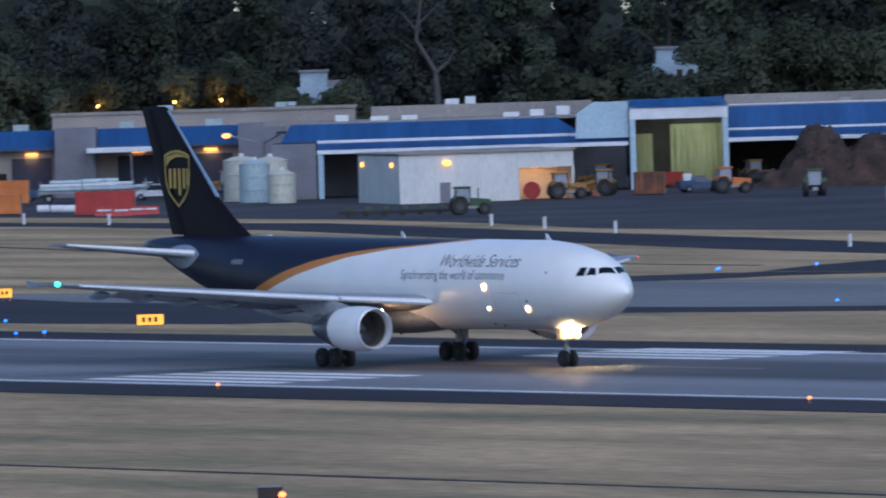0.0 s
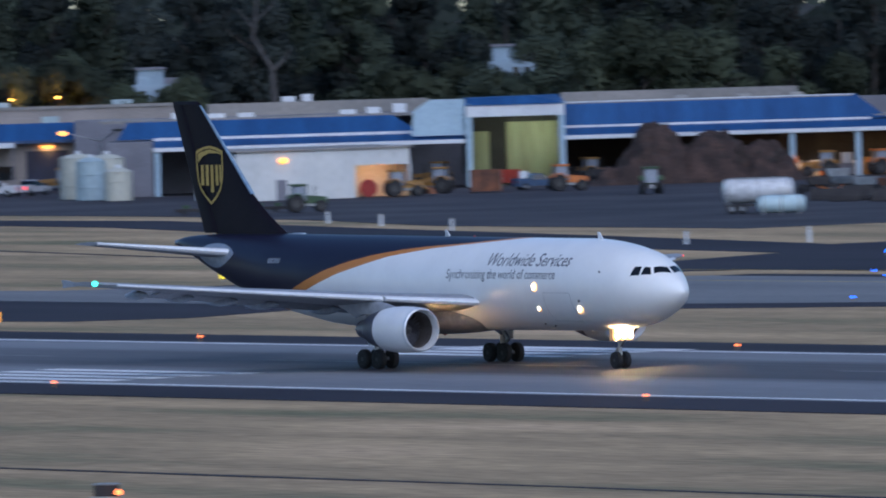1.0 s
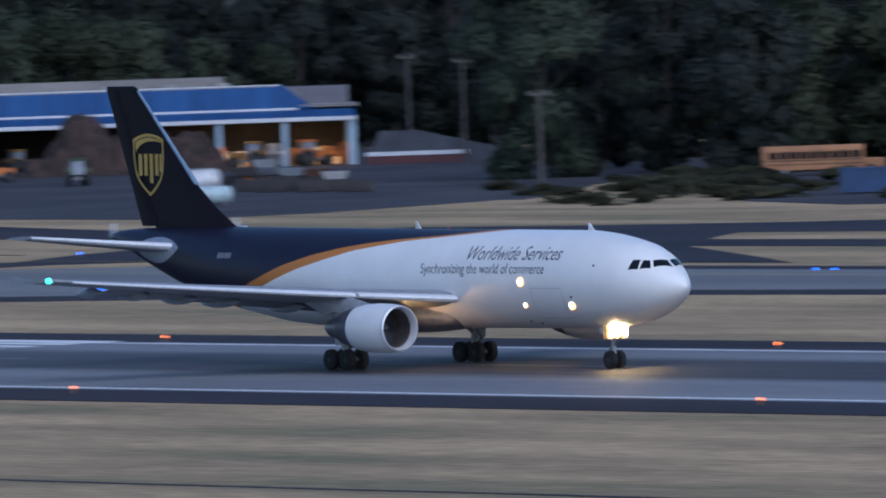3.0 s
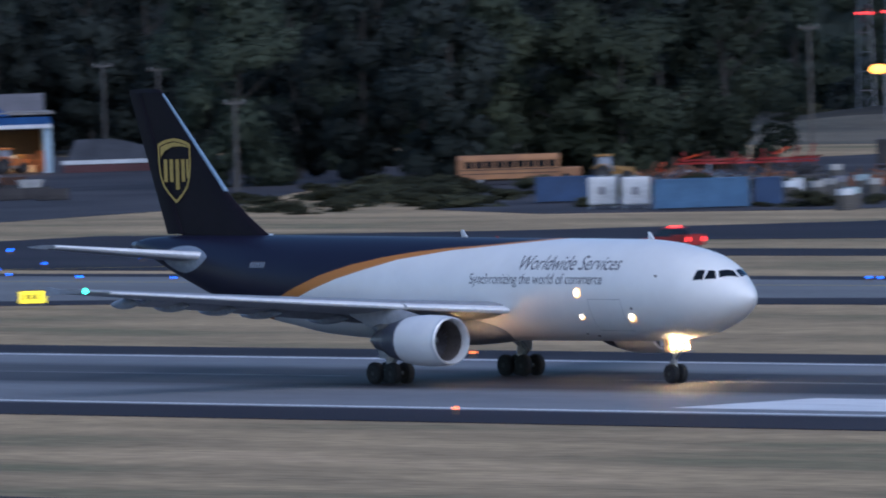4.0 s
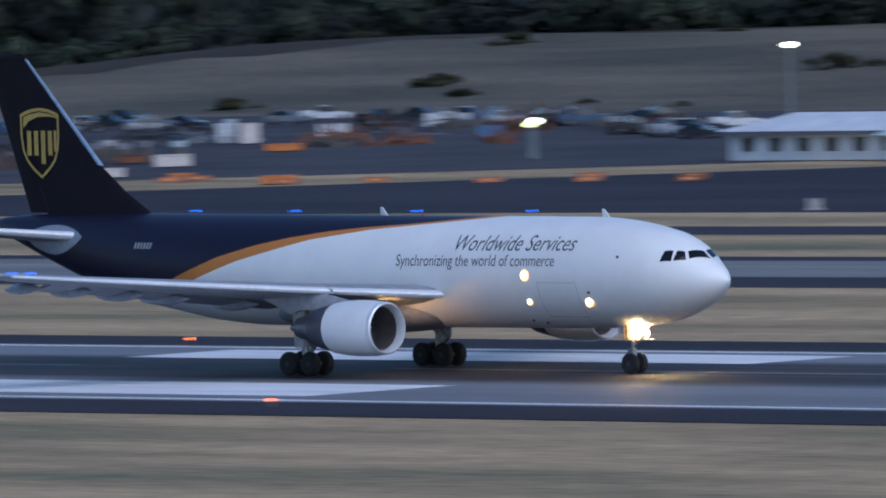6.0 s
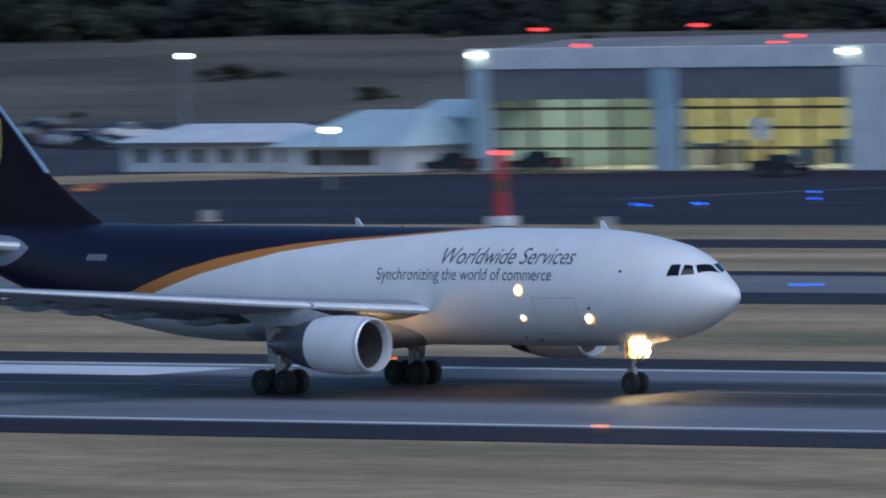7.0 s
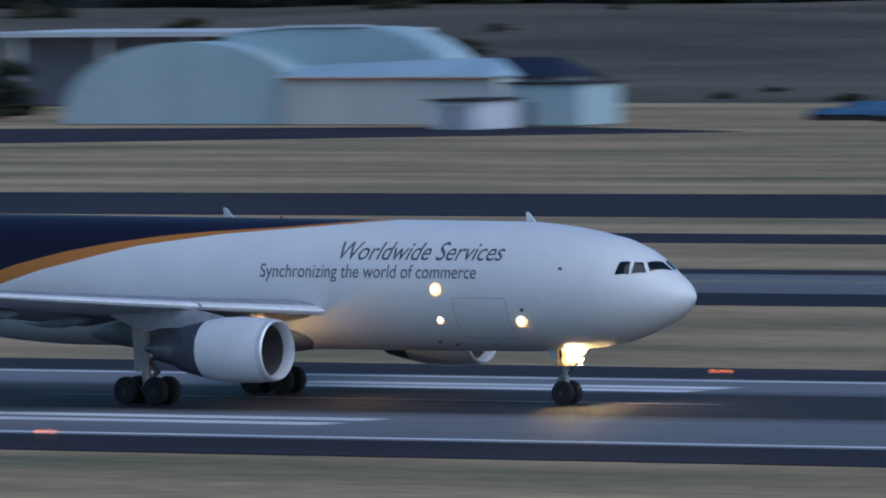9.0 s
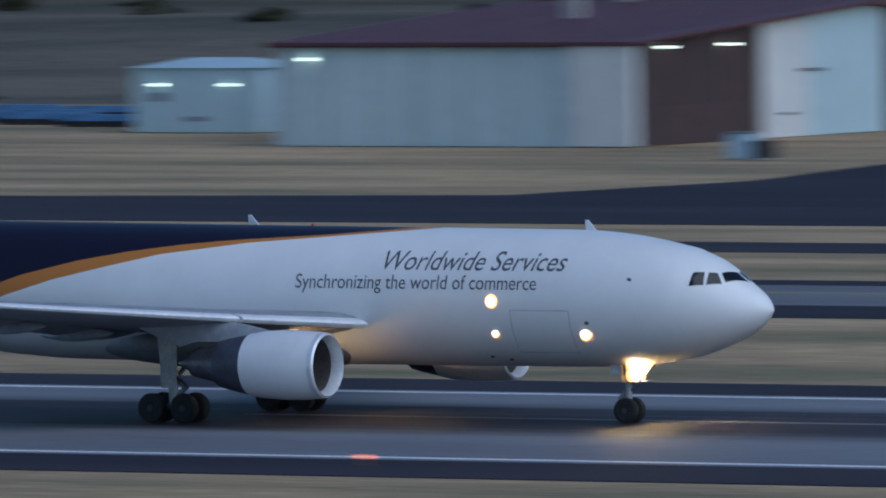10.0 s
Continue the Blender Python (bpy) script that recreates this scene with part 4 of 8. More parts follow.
def east_shed():
    b = thing("maintenance_shed", SHED, "long open-fronted shed with a blue metal roof and white eaves", "building")
    part("back_wall", boxm(0.1, 41, 13, 13.3, 0, 8.8), M["grey_wall"], b, "grey back wall")
    part("end_wall", boxm(40.6, 41, -2.8, 13, 0, 5.6), M["blue_wall"], b, "pale blue end wall")
    part("flat_roof", boxm(0.1, 32.6, 2.6, 14, 8.75, 9.05), M["grey_roof"], b, "grey flat roof")
    part("rear_parapet", boxm(0.1, 27, 13.4, 13.9, 9.05, 10.15, bevel=0.05), M["grey_roof"], b, "grey-brown rear parapet")
    part("low_roof", boxm(35, 41.5, 0.9, 13.4, 6.55, 6.85), M["grey_roof"], b, "grey lower roof")
    r = part("upper_roof", mansard(0.1, 36.4, 0.8, 6.55, 2.8, 9.2, 0, 3.4), M["blue_roof"], b, "blue metal roof slope")
    seams(0.3, 31, 0.8, 6.55, 2.8, 9.1, 0.9, r)
    part("gutter", boxm(0.1, 34.6, 0.45, 0.8, 6.15, 6.55, bevel=0.03), M["fascia"], b, "white gutter board")
    c = part("canopy_roof", mansard(0.1, 41, -3.0, 5.5, 0.5, 6.3), M["blue_roof"], b, "blue metal canopy")
    seams(0.3, 40.8, -3.0, 5.5, 0.5, 6.3, 0.9, c)
    part("eave_board", boxm(0.1, 41, -3.15, -3.0, 5.05, 5.5, bevel=0.02), M["fascia"], b, "white eave board")
    part("ridge_trim", boxm(0.1, 32.8, 2.7, 2.95, 9.05, 9.2), M["fascia"], b, "pale ridge trim")
    for u in (9.5, 18.0, 25.6, 33.0, 40.4):
        part("post", boxm(u - 0.3, u + 0.3, -2.9, -2.3, 0, 5.2, bevel=0.03), M["blue_wall"], b, "pale blue steel post")
    part("floor", boxm(0.1, 41, -3, 13, -0.02, 0.03), M["yard"], b)
    # Near-black sheets hold the open shed's inner shade as colour.
    part("shade_ceiling", boxm(0.3, 40.5, -2.8, 13, 5.2, 5.3), M["dark"], b)
    part("shade_backing", boxm(0.3, 40.5, 12.7, 12.9, 0, 5.2), M["dark"], b)
    for u, v in ((20, 5), (26, 6), (13, 9)):
        part("roof_vent", boxm(u, u + 1.3, v, v + 1.3, 8.9, 9.5, bevel=0.05), M["concrete"], b, "pale roof vent")
    area("shed_lamp", SHED @ look((36.5, 3, 5.0), (36.5, 3.5, 0)), 600, 3.0, (1.0, 0.55, 0.2))
    area("shed_lamp", SHED @ look((27.5, 2, 5.0), (27.5, 3.0, 0)), 500, 3.0, (1.0, 0.6, 0.26))
    part("ceiling_lamp", boxm(26, 29, 1.6, 2.2, 5.1, 5.16), G["sodium"], b, "orange ceiling lamp, lit")
    part("ceiling_lamp", boxm(35, 38, 2.6, 3.2, 5.1, 5.16), G["sodium"], b, "orange ceiling lamp, lit")


def bay_hall():
    b = thing("bay_hall", SHED, "tall drive-through bay with white header and blue roof", "building")
    for u in (-10.9, -0.5):
        part("column", boxm(u, u + 0.65, -3.4, -2.6, 0, 9.3, bevel=0.03), M["blue_wall"], b, "pale blue corner column")
    part("header", boxm(-10.9, 0.15, -3.45, -3.1, 7.85, 9.15, bevel=0.03), M["fascia"], b, "white header panel")
    part("roof", loftm([[(-11.0, -3.6, 9.15), (0.3, -3.6, 9.15), (0.3, 14, 9.15), (-11.0, 14, 9.15)], [(-10.8, -2.0, 9.95), (-3.4, -2.0, 10.1), (-0.2, 13, 10.0), (-11.0, 13, 9.9)]]), M["blue_roof"], b, "blue metal roof")
    # Near-black back, underside and sides carry the bay's shade in their colour.
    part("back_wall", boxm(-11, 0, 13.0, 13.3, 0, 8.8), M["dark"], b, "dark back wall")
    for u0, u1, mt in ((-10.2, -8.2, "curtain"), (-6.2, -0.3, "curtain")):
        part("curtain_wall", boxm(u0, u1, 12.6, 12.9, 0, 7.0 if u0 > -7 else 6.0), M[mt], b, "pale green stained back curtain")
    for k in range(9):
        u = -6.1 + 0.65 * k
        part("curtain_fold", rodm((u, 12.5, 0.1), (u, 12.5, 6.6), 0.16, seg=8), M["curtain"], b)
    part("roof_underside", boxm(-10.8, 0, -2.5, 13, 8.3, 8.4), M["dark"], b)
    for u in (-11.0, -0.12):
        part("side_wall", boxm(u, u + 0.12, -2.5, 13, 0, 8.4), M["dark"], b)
    part("gable_panel", prism([(-17.0, 5.9), (-11.0, 5.9), (-11.0, 9.95), (-14.9, 9.95), (-16.8, 8.7)], "y", -2.7, -2.4), M["blue_wall"], b, "pale blue gable panel")
    for v in (1.0, 8.0):
        part("strip_lamp", boxm(-6.5, -3.0, v, v + 0.25, 8.15, 8.22), G["hall"], b, "greenish strip lamp, lit")
    area("bay_lamp", SHED @ look((-4.0, 7, 8.0), (-3.6, 11.8, 2.0)), 420, 2.5, (0.95, 1.0, 0.6))


def west_shed():
    b = thing("workshop", SHED, "long workshop with stepped blue roof, white eaves and grey walls", "building")
    part("back_wall", boxm(-46, -11.2, 12, 12.3, 0, 8.6), M["grey_wall"], b)
    part("flat_roof", boxm(-52, -14, 3.2, 22, 8.2, 8.5), M["grey_roof"], b, "grey flat roof")
    part("parapet", boxm(-40, -15.0, 14.0, 14.4, 8.5, 10.0, bevel=0.05), M["grey_roof"], b, "grey-brown parapet")
    r = part("upper_roof", mansard(-50, -16.3, 0.8, 6.5, 3.2, 8.3, 1.0, 2.8), M["blue_roof"], b, "blue metal roof slope")
    seams(-48, -19.5, 0.8, 6.5, 3.2, 8.3, 0.9, r)
    part("gutter", boxm(-46, -15.6, 0.4, 0.8, 6.1, 6.5), M["fascia"], b, "white gutter board")
    c = part("canopy_roof", mansard(-46, -11.1, -3.0, 5.45, 0.5, 6.2), M["blue_roof"], b, "blue metal canopy")
    seams(-45.5, -11.4, -3.0, 5.45, 0.5, 6.2, 0.9, c)
    part("eave_board", boxm(-46, -11.1, -3.15, -3.0, 5.0, 5.45), M["fascia"], b, "white eave board")
    for u in (-45.6, -38.0, -30, -18.0):
        part("post", boxm(u - 0.3, u + 0.3, -2.9, -2.4, 0, 5.2), M["blue_wall"], b, "pale blue steel post")
    part("block", boxm(-51.0, -46.1, -3.2, 10, 0, 6.2, bevel=0.06), M["grey_wall"], b, "grey block corner tower")
    for u, v, w, h in ((-31.6, 15, 1.6, 0.9), (-29.3, 15.5, 1.2, 1.1), (-40, 6, 2.0, 0.5), (-36.5, 6, 1.8, 0.5), (-25.0, 6, 1.8, 0.5), (-22.0, 7, 1.6, 0.7), (-19.0, 9, 1.5, 1.0), (-44, 8, 1.5, 0.7)):
        part("roof_unit", boxm(u, u + w, v, v + w, 8.45, 8.5 + h + (1.2 if v >= 15 else 0), bevel=0.06), M["fascia"], b, "white rooftop unit")
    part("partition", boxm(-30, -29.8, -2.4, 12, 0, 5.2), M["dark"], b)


def offices():
    b = thing("depot_office", SHED @ pose(0, 50, 0), "low grey depot with blue roof slopes and lamp-lit roller doors", "building")
    part("upper_wall", boxm(-78.2, -42.5, 14, 30, 0, 9.5, bevel=0.05), M["depot_tan"], b, "grey-brown upper storey")
    part("upper_coping", boxm(-78.4, -42.3, 13.8, 14.1, 9.4, 9.75), M["grey_roof"], b, "grey coping")
    part("wall", boxm(-100, -53, 2, 14, 0, 6.0, bevel=0.05), M["depot_tan"], b, "tan panel wall")
    part("pier", boxm(-77.4, -72.6, -1, 6, 0, 8.1, bevel=0.05), M["grey_wall"], b, "grey block pier")
    part("corner_pier", boxm(-56.0, -50.5, -1, 6, 0, 8.1, bevel=0.05), M["grey_wall"], b, "grey block pier")
    for u0, u1 in ((-100, -77.5), (-72.5, -56.1)):
        r = part("roof", mansard(u0, u1, 0.6, 5.95, 4.0, 7.9), M["blue_roof"], b, "blue metal roof slope")
        seams(u0, u1, 0.6, 5.95, 4.0, 7.9, 0.9, r)
        part("eave_board", boxm(u0, u1, 0.35, 0.6, 5.6, 5.95), M["navy"], b, "dark blue eave board")
    part("canopy", boxm(-73.6, -63.0, -4.5, 1.8, 5.2, 5.75, bevel=0.04), M["fascia"], b, "white flat canopy")
    for u in (-73.2, -68.5, -63.3):
        part("post", boxm(u, u + 0.18, -4.2, -4.02, 0, 5.2), M["grey_wall"], b)
    for u0, u1 in ((-82.6, -77.9), (-70.2, -65.4), (-61.8, -56.8), (-89.5, -86.0), (-97, -93)):
        d = part("roller_door", boxm(u0, u1, 1.86, 2.0, 0, 4.7), M["door_navy"], b, "dark navy roller door")
        for k in range(9):
            part("slat_rib", boxm(u0, u1, 1.82, 1.86, 0.3 + 0.5 * k, 0.36 + 0.5 * k), M["door_navy"], d)
        w = u1 - u0
        part("door_lamp", boxm(u0 + w * 0.35, u0 + w * 0.65, 1.5, 1.8, 5.05, 5.3), G["sodium"], b, "orange door lamp, lit")
    for u, l0 in ((-84.6, 1.4), (-64.2, 1.0), (-75.2, 1.2)):
        part("window", boxm(u - l0, u + l0, 1.9, 1.98, 1.4, 3.0), M["glass"], b, "dark office window")
    for u, v, w in ((-88, 6, 2.2), (-82.5, 6, 1.8), (-70, 7, 1.6), (-60, 7, 2.0), (-66, 22, 1.8), (-52, 22, 2.4)):
        z = 9.5 if v > 14 else 6.0
        part("roof_unit", boxm(u, u + w, v, v + 1.5, z, z + (0.7 if v > 14 else 2.6), bevel=0.05), M["tank_blue"], b, "pale rooftop unit")
    for u in (-80.2, -59.2):
        area("door_lamp_light", SHED @ look((u, 51.2, 5.0), (u, 51.9, 2.6)), 55, 0.8, (1.0, 0.5, 0.12))


def white_shed():
    x, y = -1042, 709
    b = thing("white_shed", pose(x, y, 0, 0, 0, 72), "white metal shed with orange wall lamps and an open end bay", "building")
    part("front_wall", boxm(0, 13.4, 0, 0.2, 0, 5.3), M["white_wall"], b, "white panel front")
    part("lintel", boxm(13.4, 19.6, 0, 0.2, 3.5, 5.3), M["white_wall"], b, "white panel over the bay")
    part("end_post", boxm(19.4, 19.7, 0, 0.3, 0, 3.5), M["white_wall"], b)
    part("side_wall", boxm(-0.15, 0, 0, 16, 0, 5.2), M["white_wall"], b, "white panel side")
    part("right_wall", boxm(19.5, 19.7, 0.3, 16, 0, 5.2), M["white_wall"], b)
    part("back_wall", boxm(0, 19.5, 15.8, 16, 0, 5.2), M["white_wall"], b)
    part("bay_lining", boxm(13.4, 19.4, 5.0, 5.2, 0, 3.5), M["tan_wall"], b, "warm lit bay lining")
    part("partition", boxm(13.3, 13.4, 0.2, 5.0, 0, 3.6), M["tan_wall"], b)
    part("roof", boxm(-0.3, 19.9, -0.3, 16.3, 5.3, 5.5, bevel=0.03), M["grey_roof"], b, "dark grey roof edge")
    for k in range(11):
        part("panel_rib", boxm(1.15 * k + 0.5, 1.15 * k + 0.56, -0.04, 0.0, 0.1, 5.2), M["white_wall"], b)
    part("door", boxm(4.4, 5.6, -0.06, 0, 0, 2.2), M["grey_wall"], b, "grey door")
    for u, v in ((5.2, -0.15),):
        part("wall_lamp", ballm((u, v - 0.1, 4.3), 0.36, 2, (1.4, 0.6, 0.9)), G["sodium"], b, "orange wall lamp, lit", True)
    for v in (2.5, 14.0):
        part("wall_lamp", ballm((-0.3, v, 4.2), 0.3, 2, (0.6, 1, 1)), G["sodium"], b, "orange wall lamp, lit", True)
    part("bay_lamp", boxm(15.5, 18, 2.5, 2.9, 3.45, 3.5), G["sodium"], b, "orange bay lamp, lit")
    area("bay_lamp_light", b.matrix_basis @ look((16.5, 2.2, 3.3), (16.5, 4.0, 0)), 110, 1.5, (1.0, 0.55, 0.2))


east_shed()
bay_hall()
west_shed()
offices()
white_shed()


# ---- hangars along the far side, square to the runway ----
def fire_hall():
    """The two-bay lit hangar; x runs along its front."""
    b = thing("two_bay_hangar", pose(-673, 736, 0), "white hangar with two lit bays and a grey header band", "building")
    W = 49.0
    for u0, u1 in ((0, 1.8), (20.6, 23.2), (42.3, 49.0)):
        part("pier", boxm(u0, u1, -0.35, 1.2, 0, 8.7, bevel=0.06), M["blue_wall"] if u0 < 40 else M["fascia"], b, "pale pier between the bays")
    part("parapet", boxm(-0.1, W + 0.1, -0.4, 0.6, 8.7, 10.5, bevel=0.06), M["fascia"], b, "white parapet")
    part("side_wall", boxm(-0.1, 0.3, 0.6, 26, 0, 10.3), M["blue_wall"], b)
    part("right_wall", boxm(W - 0.3, W, 1.2, 26, 0, 10.3), M["blue_wall"], b)
    part("back_wall", boxm(0.3, W - 0.3, 22, 22.3, 0, 8.7), M["cream"], b, "cream lit back wall")
    part("roof", loftm([[(0, 0.6, 10.2), (W, 0.6, 10.2), (W, 26, 10.2), (0, 26, 10.2)], [(0, 0.6, 10.3), (W, 0.6, 10.3), (W, 13, 11.4), (0, 13, 11.0)]]), M["grey_roof"], b, "pale roof")
    part("floor", boxm(0.3, W, 0, 22, 0, 0.04), M["concrete"], b)
    for u0, u1 in ((1.8, 20.6), (23.2, 42.3)):
        part("header_band", boxm(u0, u1, -0.2, 0.1, 6.1, 8.7), M["grey_wall"], b, "grey header band")
        n = 4
        for k in range(n + 1):
            u = u0 + (u1 - u0) * k / n
            part("door_mullion", boxm(u - 0.2, u + 0.2, 0.25, 0.45, 0, 6.1), M["door_brown"], b, "brown door mullion")
        for z in (1.9, 3.6, 5.3):
            part("door_rail", boxm(u0, u1, 0.3, 0.42, z - 0.12, z + 0.12), M["door_brown"], b, "brown door rail")
        for k in range(3):
            part("strip_lamp", boxm(u0 + 2 + 6 * k, u0 + 5 + 6 * k, 8, 8.3, 7.6, 7.7), G["hall"], b, "hangar strip lamp, lit")
        area("hangar_lamp", b.matrix_basis @ look(((u0 + u1) / 2, 8, 7.5), ((u0 + u1) / 2, 14, 0)), 1500, 9, (1.0, 0.90, 0.45))
        for k in range(6):
            w = random.uniform(0.8, 2.4)
            u = random.uniform(u0 + 1, u1 - 3)
            part("stored_crate", boxm(u, u + w, 12 + k, 13.5 + k, 0.04, random.uniform(0.8, 2.2), bevel=0.03), M[random.choice(["yellow", "navy", "grey_wall", "fascia"])], b)
    for u in (0.9, 42.8):
        part("corner_flood", boxm(u - 0.5, u + 0.5, -0.9, -0.4, 9.75, 10.15, bevel=0.1), G["flood"], b, "bright corner flood lamp, lit")
    part("door_sign", boxm(31.5, 33.2, 0.0, 0.2, 2.6, 4.4), M["fascia"], b)


def tan_hangar():
    b = thing("tan_hangar", pose(-624, 738, 0), "tan metal hangar with a maroon roof and open front", "building")
    part("side_wall", boxm(20.2, 20.6, 0, 30, 0, 9.9), M["tan_wall"], b, "tan panel side wall")
    part("side_base", boxm(20.6, 20.68, 0, 30, 0, 1.9), M["concrete"], b, "grey concrete base course")
    part("left_wall", boxm(0, 0.4, 0, 30, 0, 9.9), M["tan_wall"], b)
    part("back_wall", boxm(0.4, 20.2, 29.6, 30, 0, 9.9), M["grey_wall"], b)
    part("gable", prism([(0, 7.7), (20.6, 7.7), (20.6, 9.9), (10.3, 10.75), (0, 9.9)], "y", -0.1, 0.3), M["concrete"], b, "pale grey front gable")
    for u0, u1 in ((0, 1.5), (19.4, 20.6)):
        part("jamb", boxm(u0, u1, -0.12, 0.3, 0, 7.7), M["tan_wall"], b, "tan door jamb")
    part("roof", loftm([[(-0.4, -0.5, 9.9), (10.3, -0.5, 10.8), (21.0, -0.5, 9.9), (21.0, -0.5, 10.2), (10.3, -0.5, 11.1), (-0.4, -0.5, 10.2)], [(-0.4, 30.5, 9.9), (10.3, 30.5, 10.8), (21.0, 30.5, 9.9), (21.0, 30.5, 10.2), (10.3, 30.5, 11.1), (-0.4, 30.5, 10.2)]]), M["maroon"], b, "maroon metal roof")
    # Wall set forward and lightened in colour in place of light inside.
    part("lightened_inner_wall", boxm(1.5, 19.4, 3.0, 3.2, 0, 7.7), M["concrete"], b, "grey inner wall, coloured lighter as if lit")
    for k in range(5):
        part("door_frame", boxm(1.5 + 4.4 * k, 1.8 + 4.4 * k, 0.6, 0.9, 0, 7.7), M["dark"], b, "dark door frame")
    for z in (0.8, 2.4, 4.0, 5.6, 7.0):
        part("door_rail", boxm(1.5, 19.4, 0.65, 0.85, z, z + 0.22), M["dark"], b, "dark door rail")
    for k in range(15):
        part("panel_rib", boxm(20.6, 20.64, 2.0 * k + 0.9, 2.0 * k + 1.0, 1.9, 9.8), M["tan_wall"], b)
    part("wall_lamp", boxm(14.8, 16.4, -0.4, -0.1, 3.45, 3.65), G["tube"], b, "white strip lamp, lit")


def houses():
    b = thing("white_bungalow", pose(-715, 736, 0), "long white bungalow with pale hip roof and dark windows", "building")
    part("wall", boxm(0, 22.2, 0, 9, 0, 2.6, bevel=0.03), M["fascia"], b, "white wall")
    part("roof", loftm([[(-0.8, -1, 2.6), (23, -1, 2.6), (23, 10, 2.6), (-0.8, 10, 2.6)], [(4, 4.4, 4.1), (17, 4.4, 4.1), (17, 4.6, 4.1), (4, 4.6, 4.1)]]), M["fascia"], b, "pale hip roof")
    # Dark strip that puts the shade below the roof edge into colour.
    part("eave", boxm(-0.6, 22.8, -0.85, -0.7, 2.25, 2.6), M["grey_wall"], b, "dark strip painted as the eave's shadow")
    for k in range(6):
        w = part("window", boxm(1.6 + 3.4 * k, 2.9 + 3.4 * k, -0.05, 0.03, 0.8, 2.0), M["glass"], b, "dark window")
        part("sill", boxm(1.5 + 3.4 * k, 3.0 + 3.4 * k, -0.12, 0, 0.7, 0.8), M["fascia"], w)
    b = thing("pale_house", pose(-692, 732, 0), "pale blue-roofed house with a glazed porch", "building")
    part("wall", boxm(0, 14, 0, 12, 0, 2.3, bevel=0.03), M["fascia"], b, "white wall")
    part("roof", loftm([[(-1, -1, 2.3), (15.2, -1, 2.3), (15.2, 13, 2.3), (-1, 13, 2.3)], [(5, 5, 5.3), (12, 5, 5.3), (12, 6, 5.3), (5, 6, 5.3)]]), M["teal_wall"], b, "pale blue metal roof")
    part("porch_glazing", boxm(3, 11, -0.08, 0.02, 0.7, 2.0), M["glass"], b, "dark porch glazing")
    for k in range(5):
        part("glazing_bar", boxm(3 + 2 * k - 0.08, 3 + 2 * k + 0.08, -0.14, -0.08, 0.6, 2.1), M["fascia"], b)
    part("rear_block", boxm(8, 19, 8, 18, 0, 4.8, bevel=0.05), M["teal_wall"], b, "pale blue rear block")
    part("rear_roof", mansard(7.5, 19.3, 7.4, 4.6, 12, 6.0), M["teal_wall"], b, "pale blue rear roof")


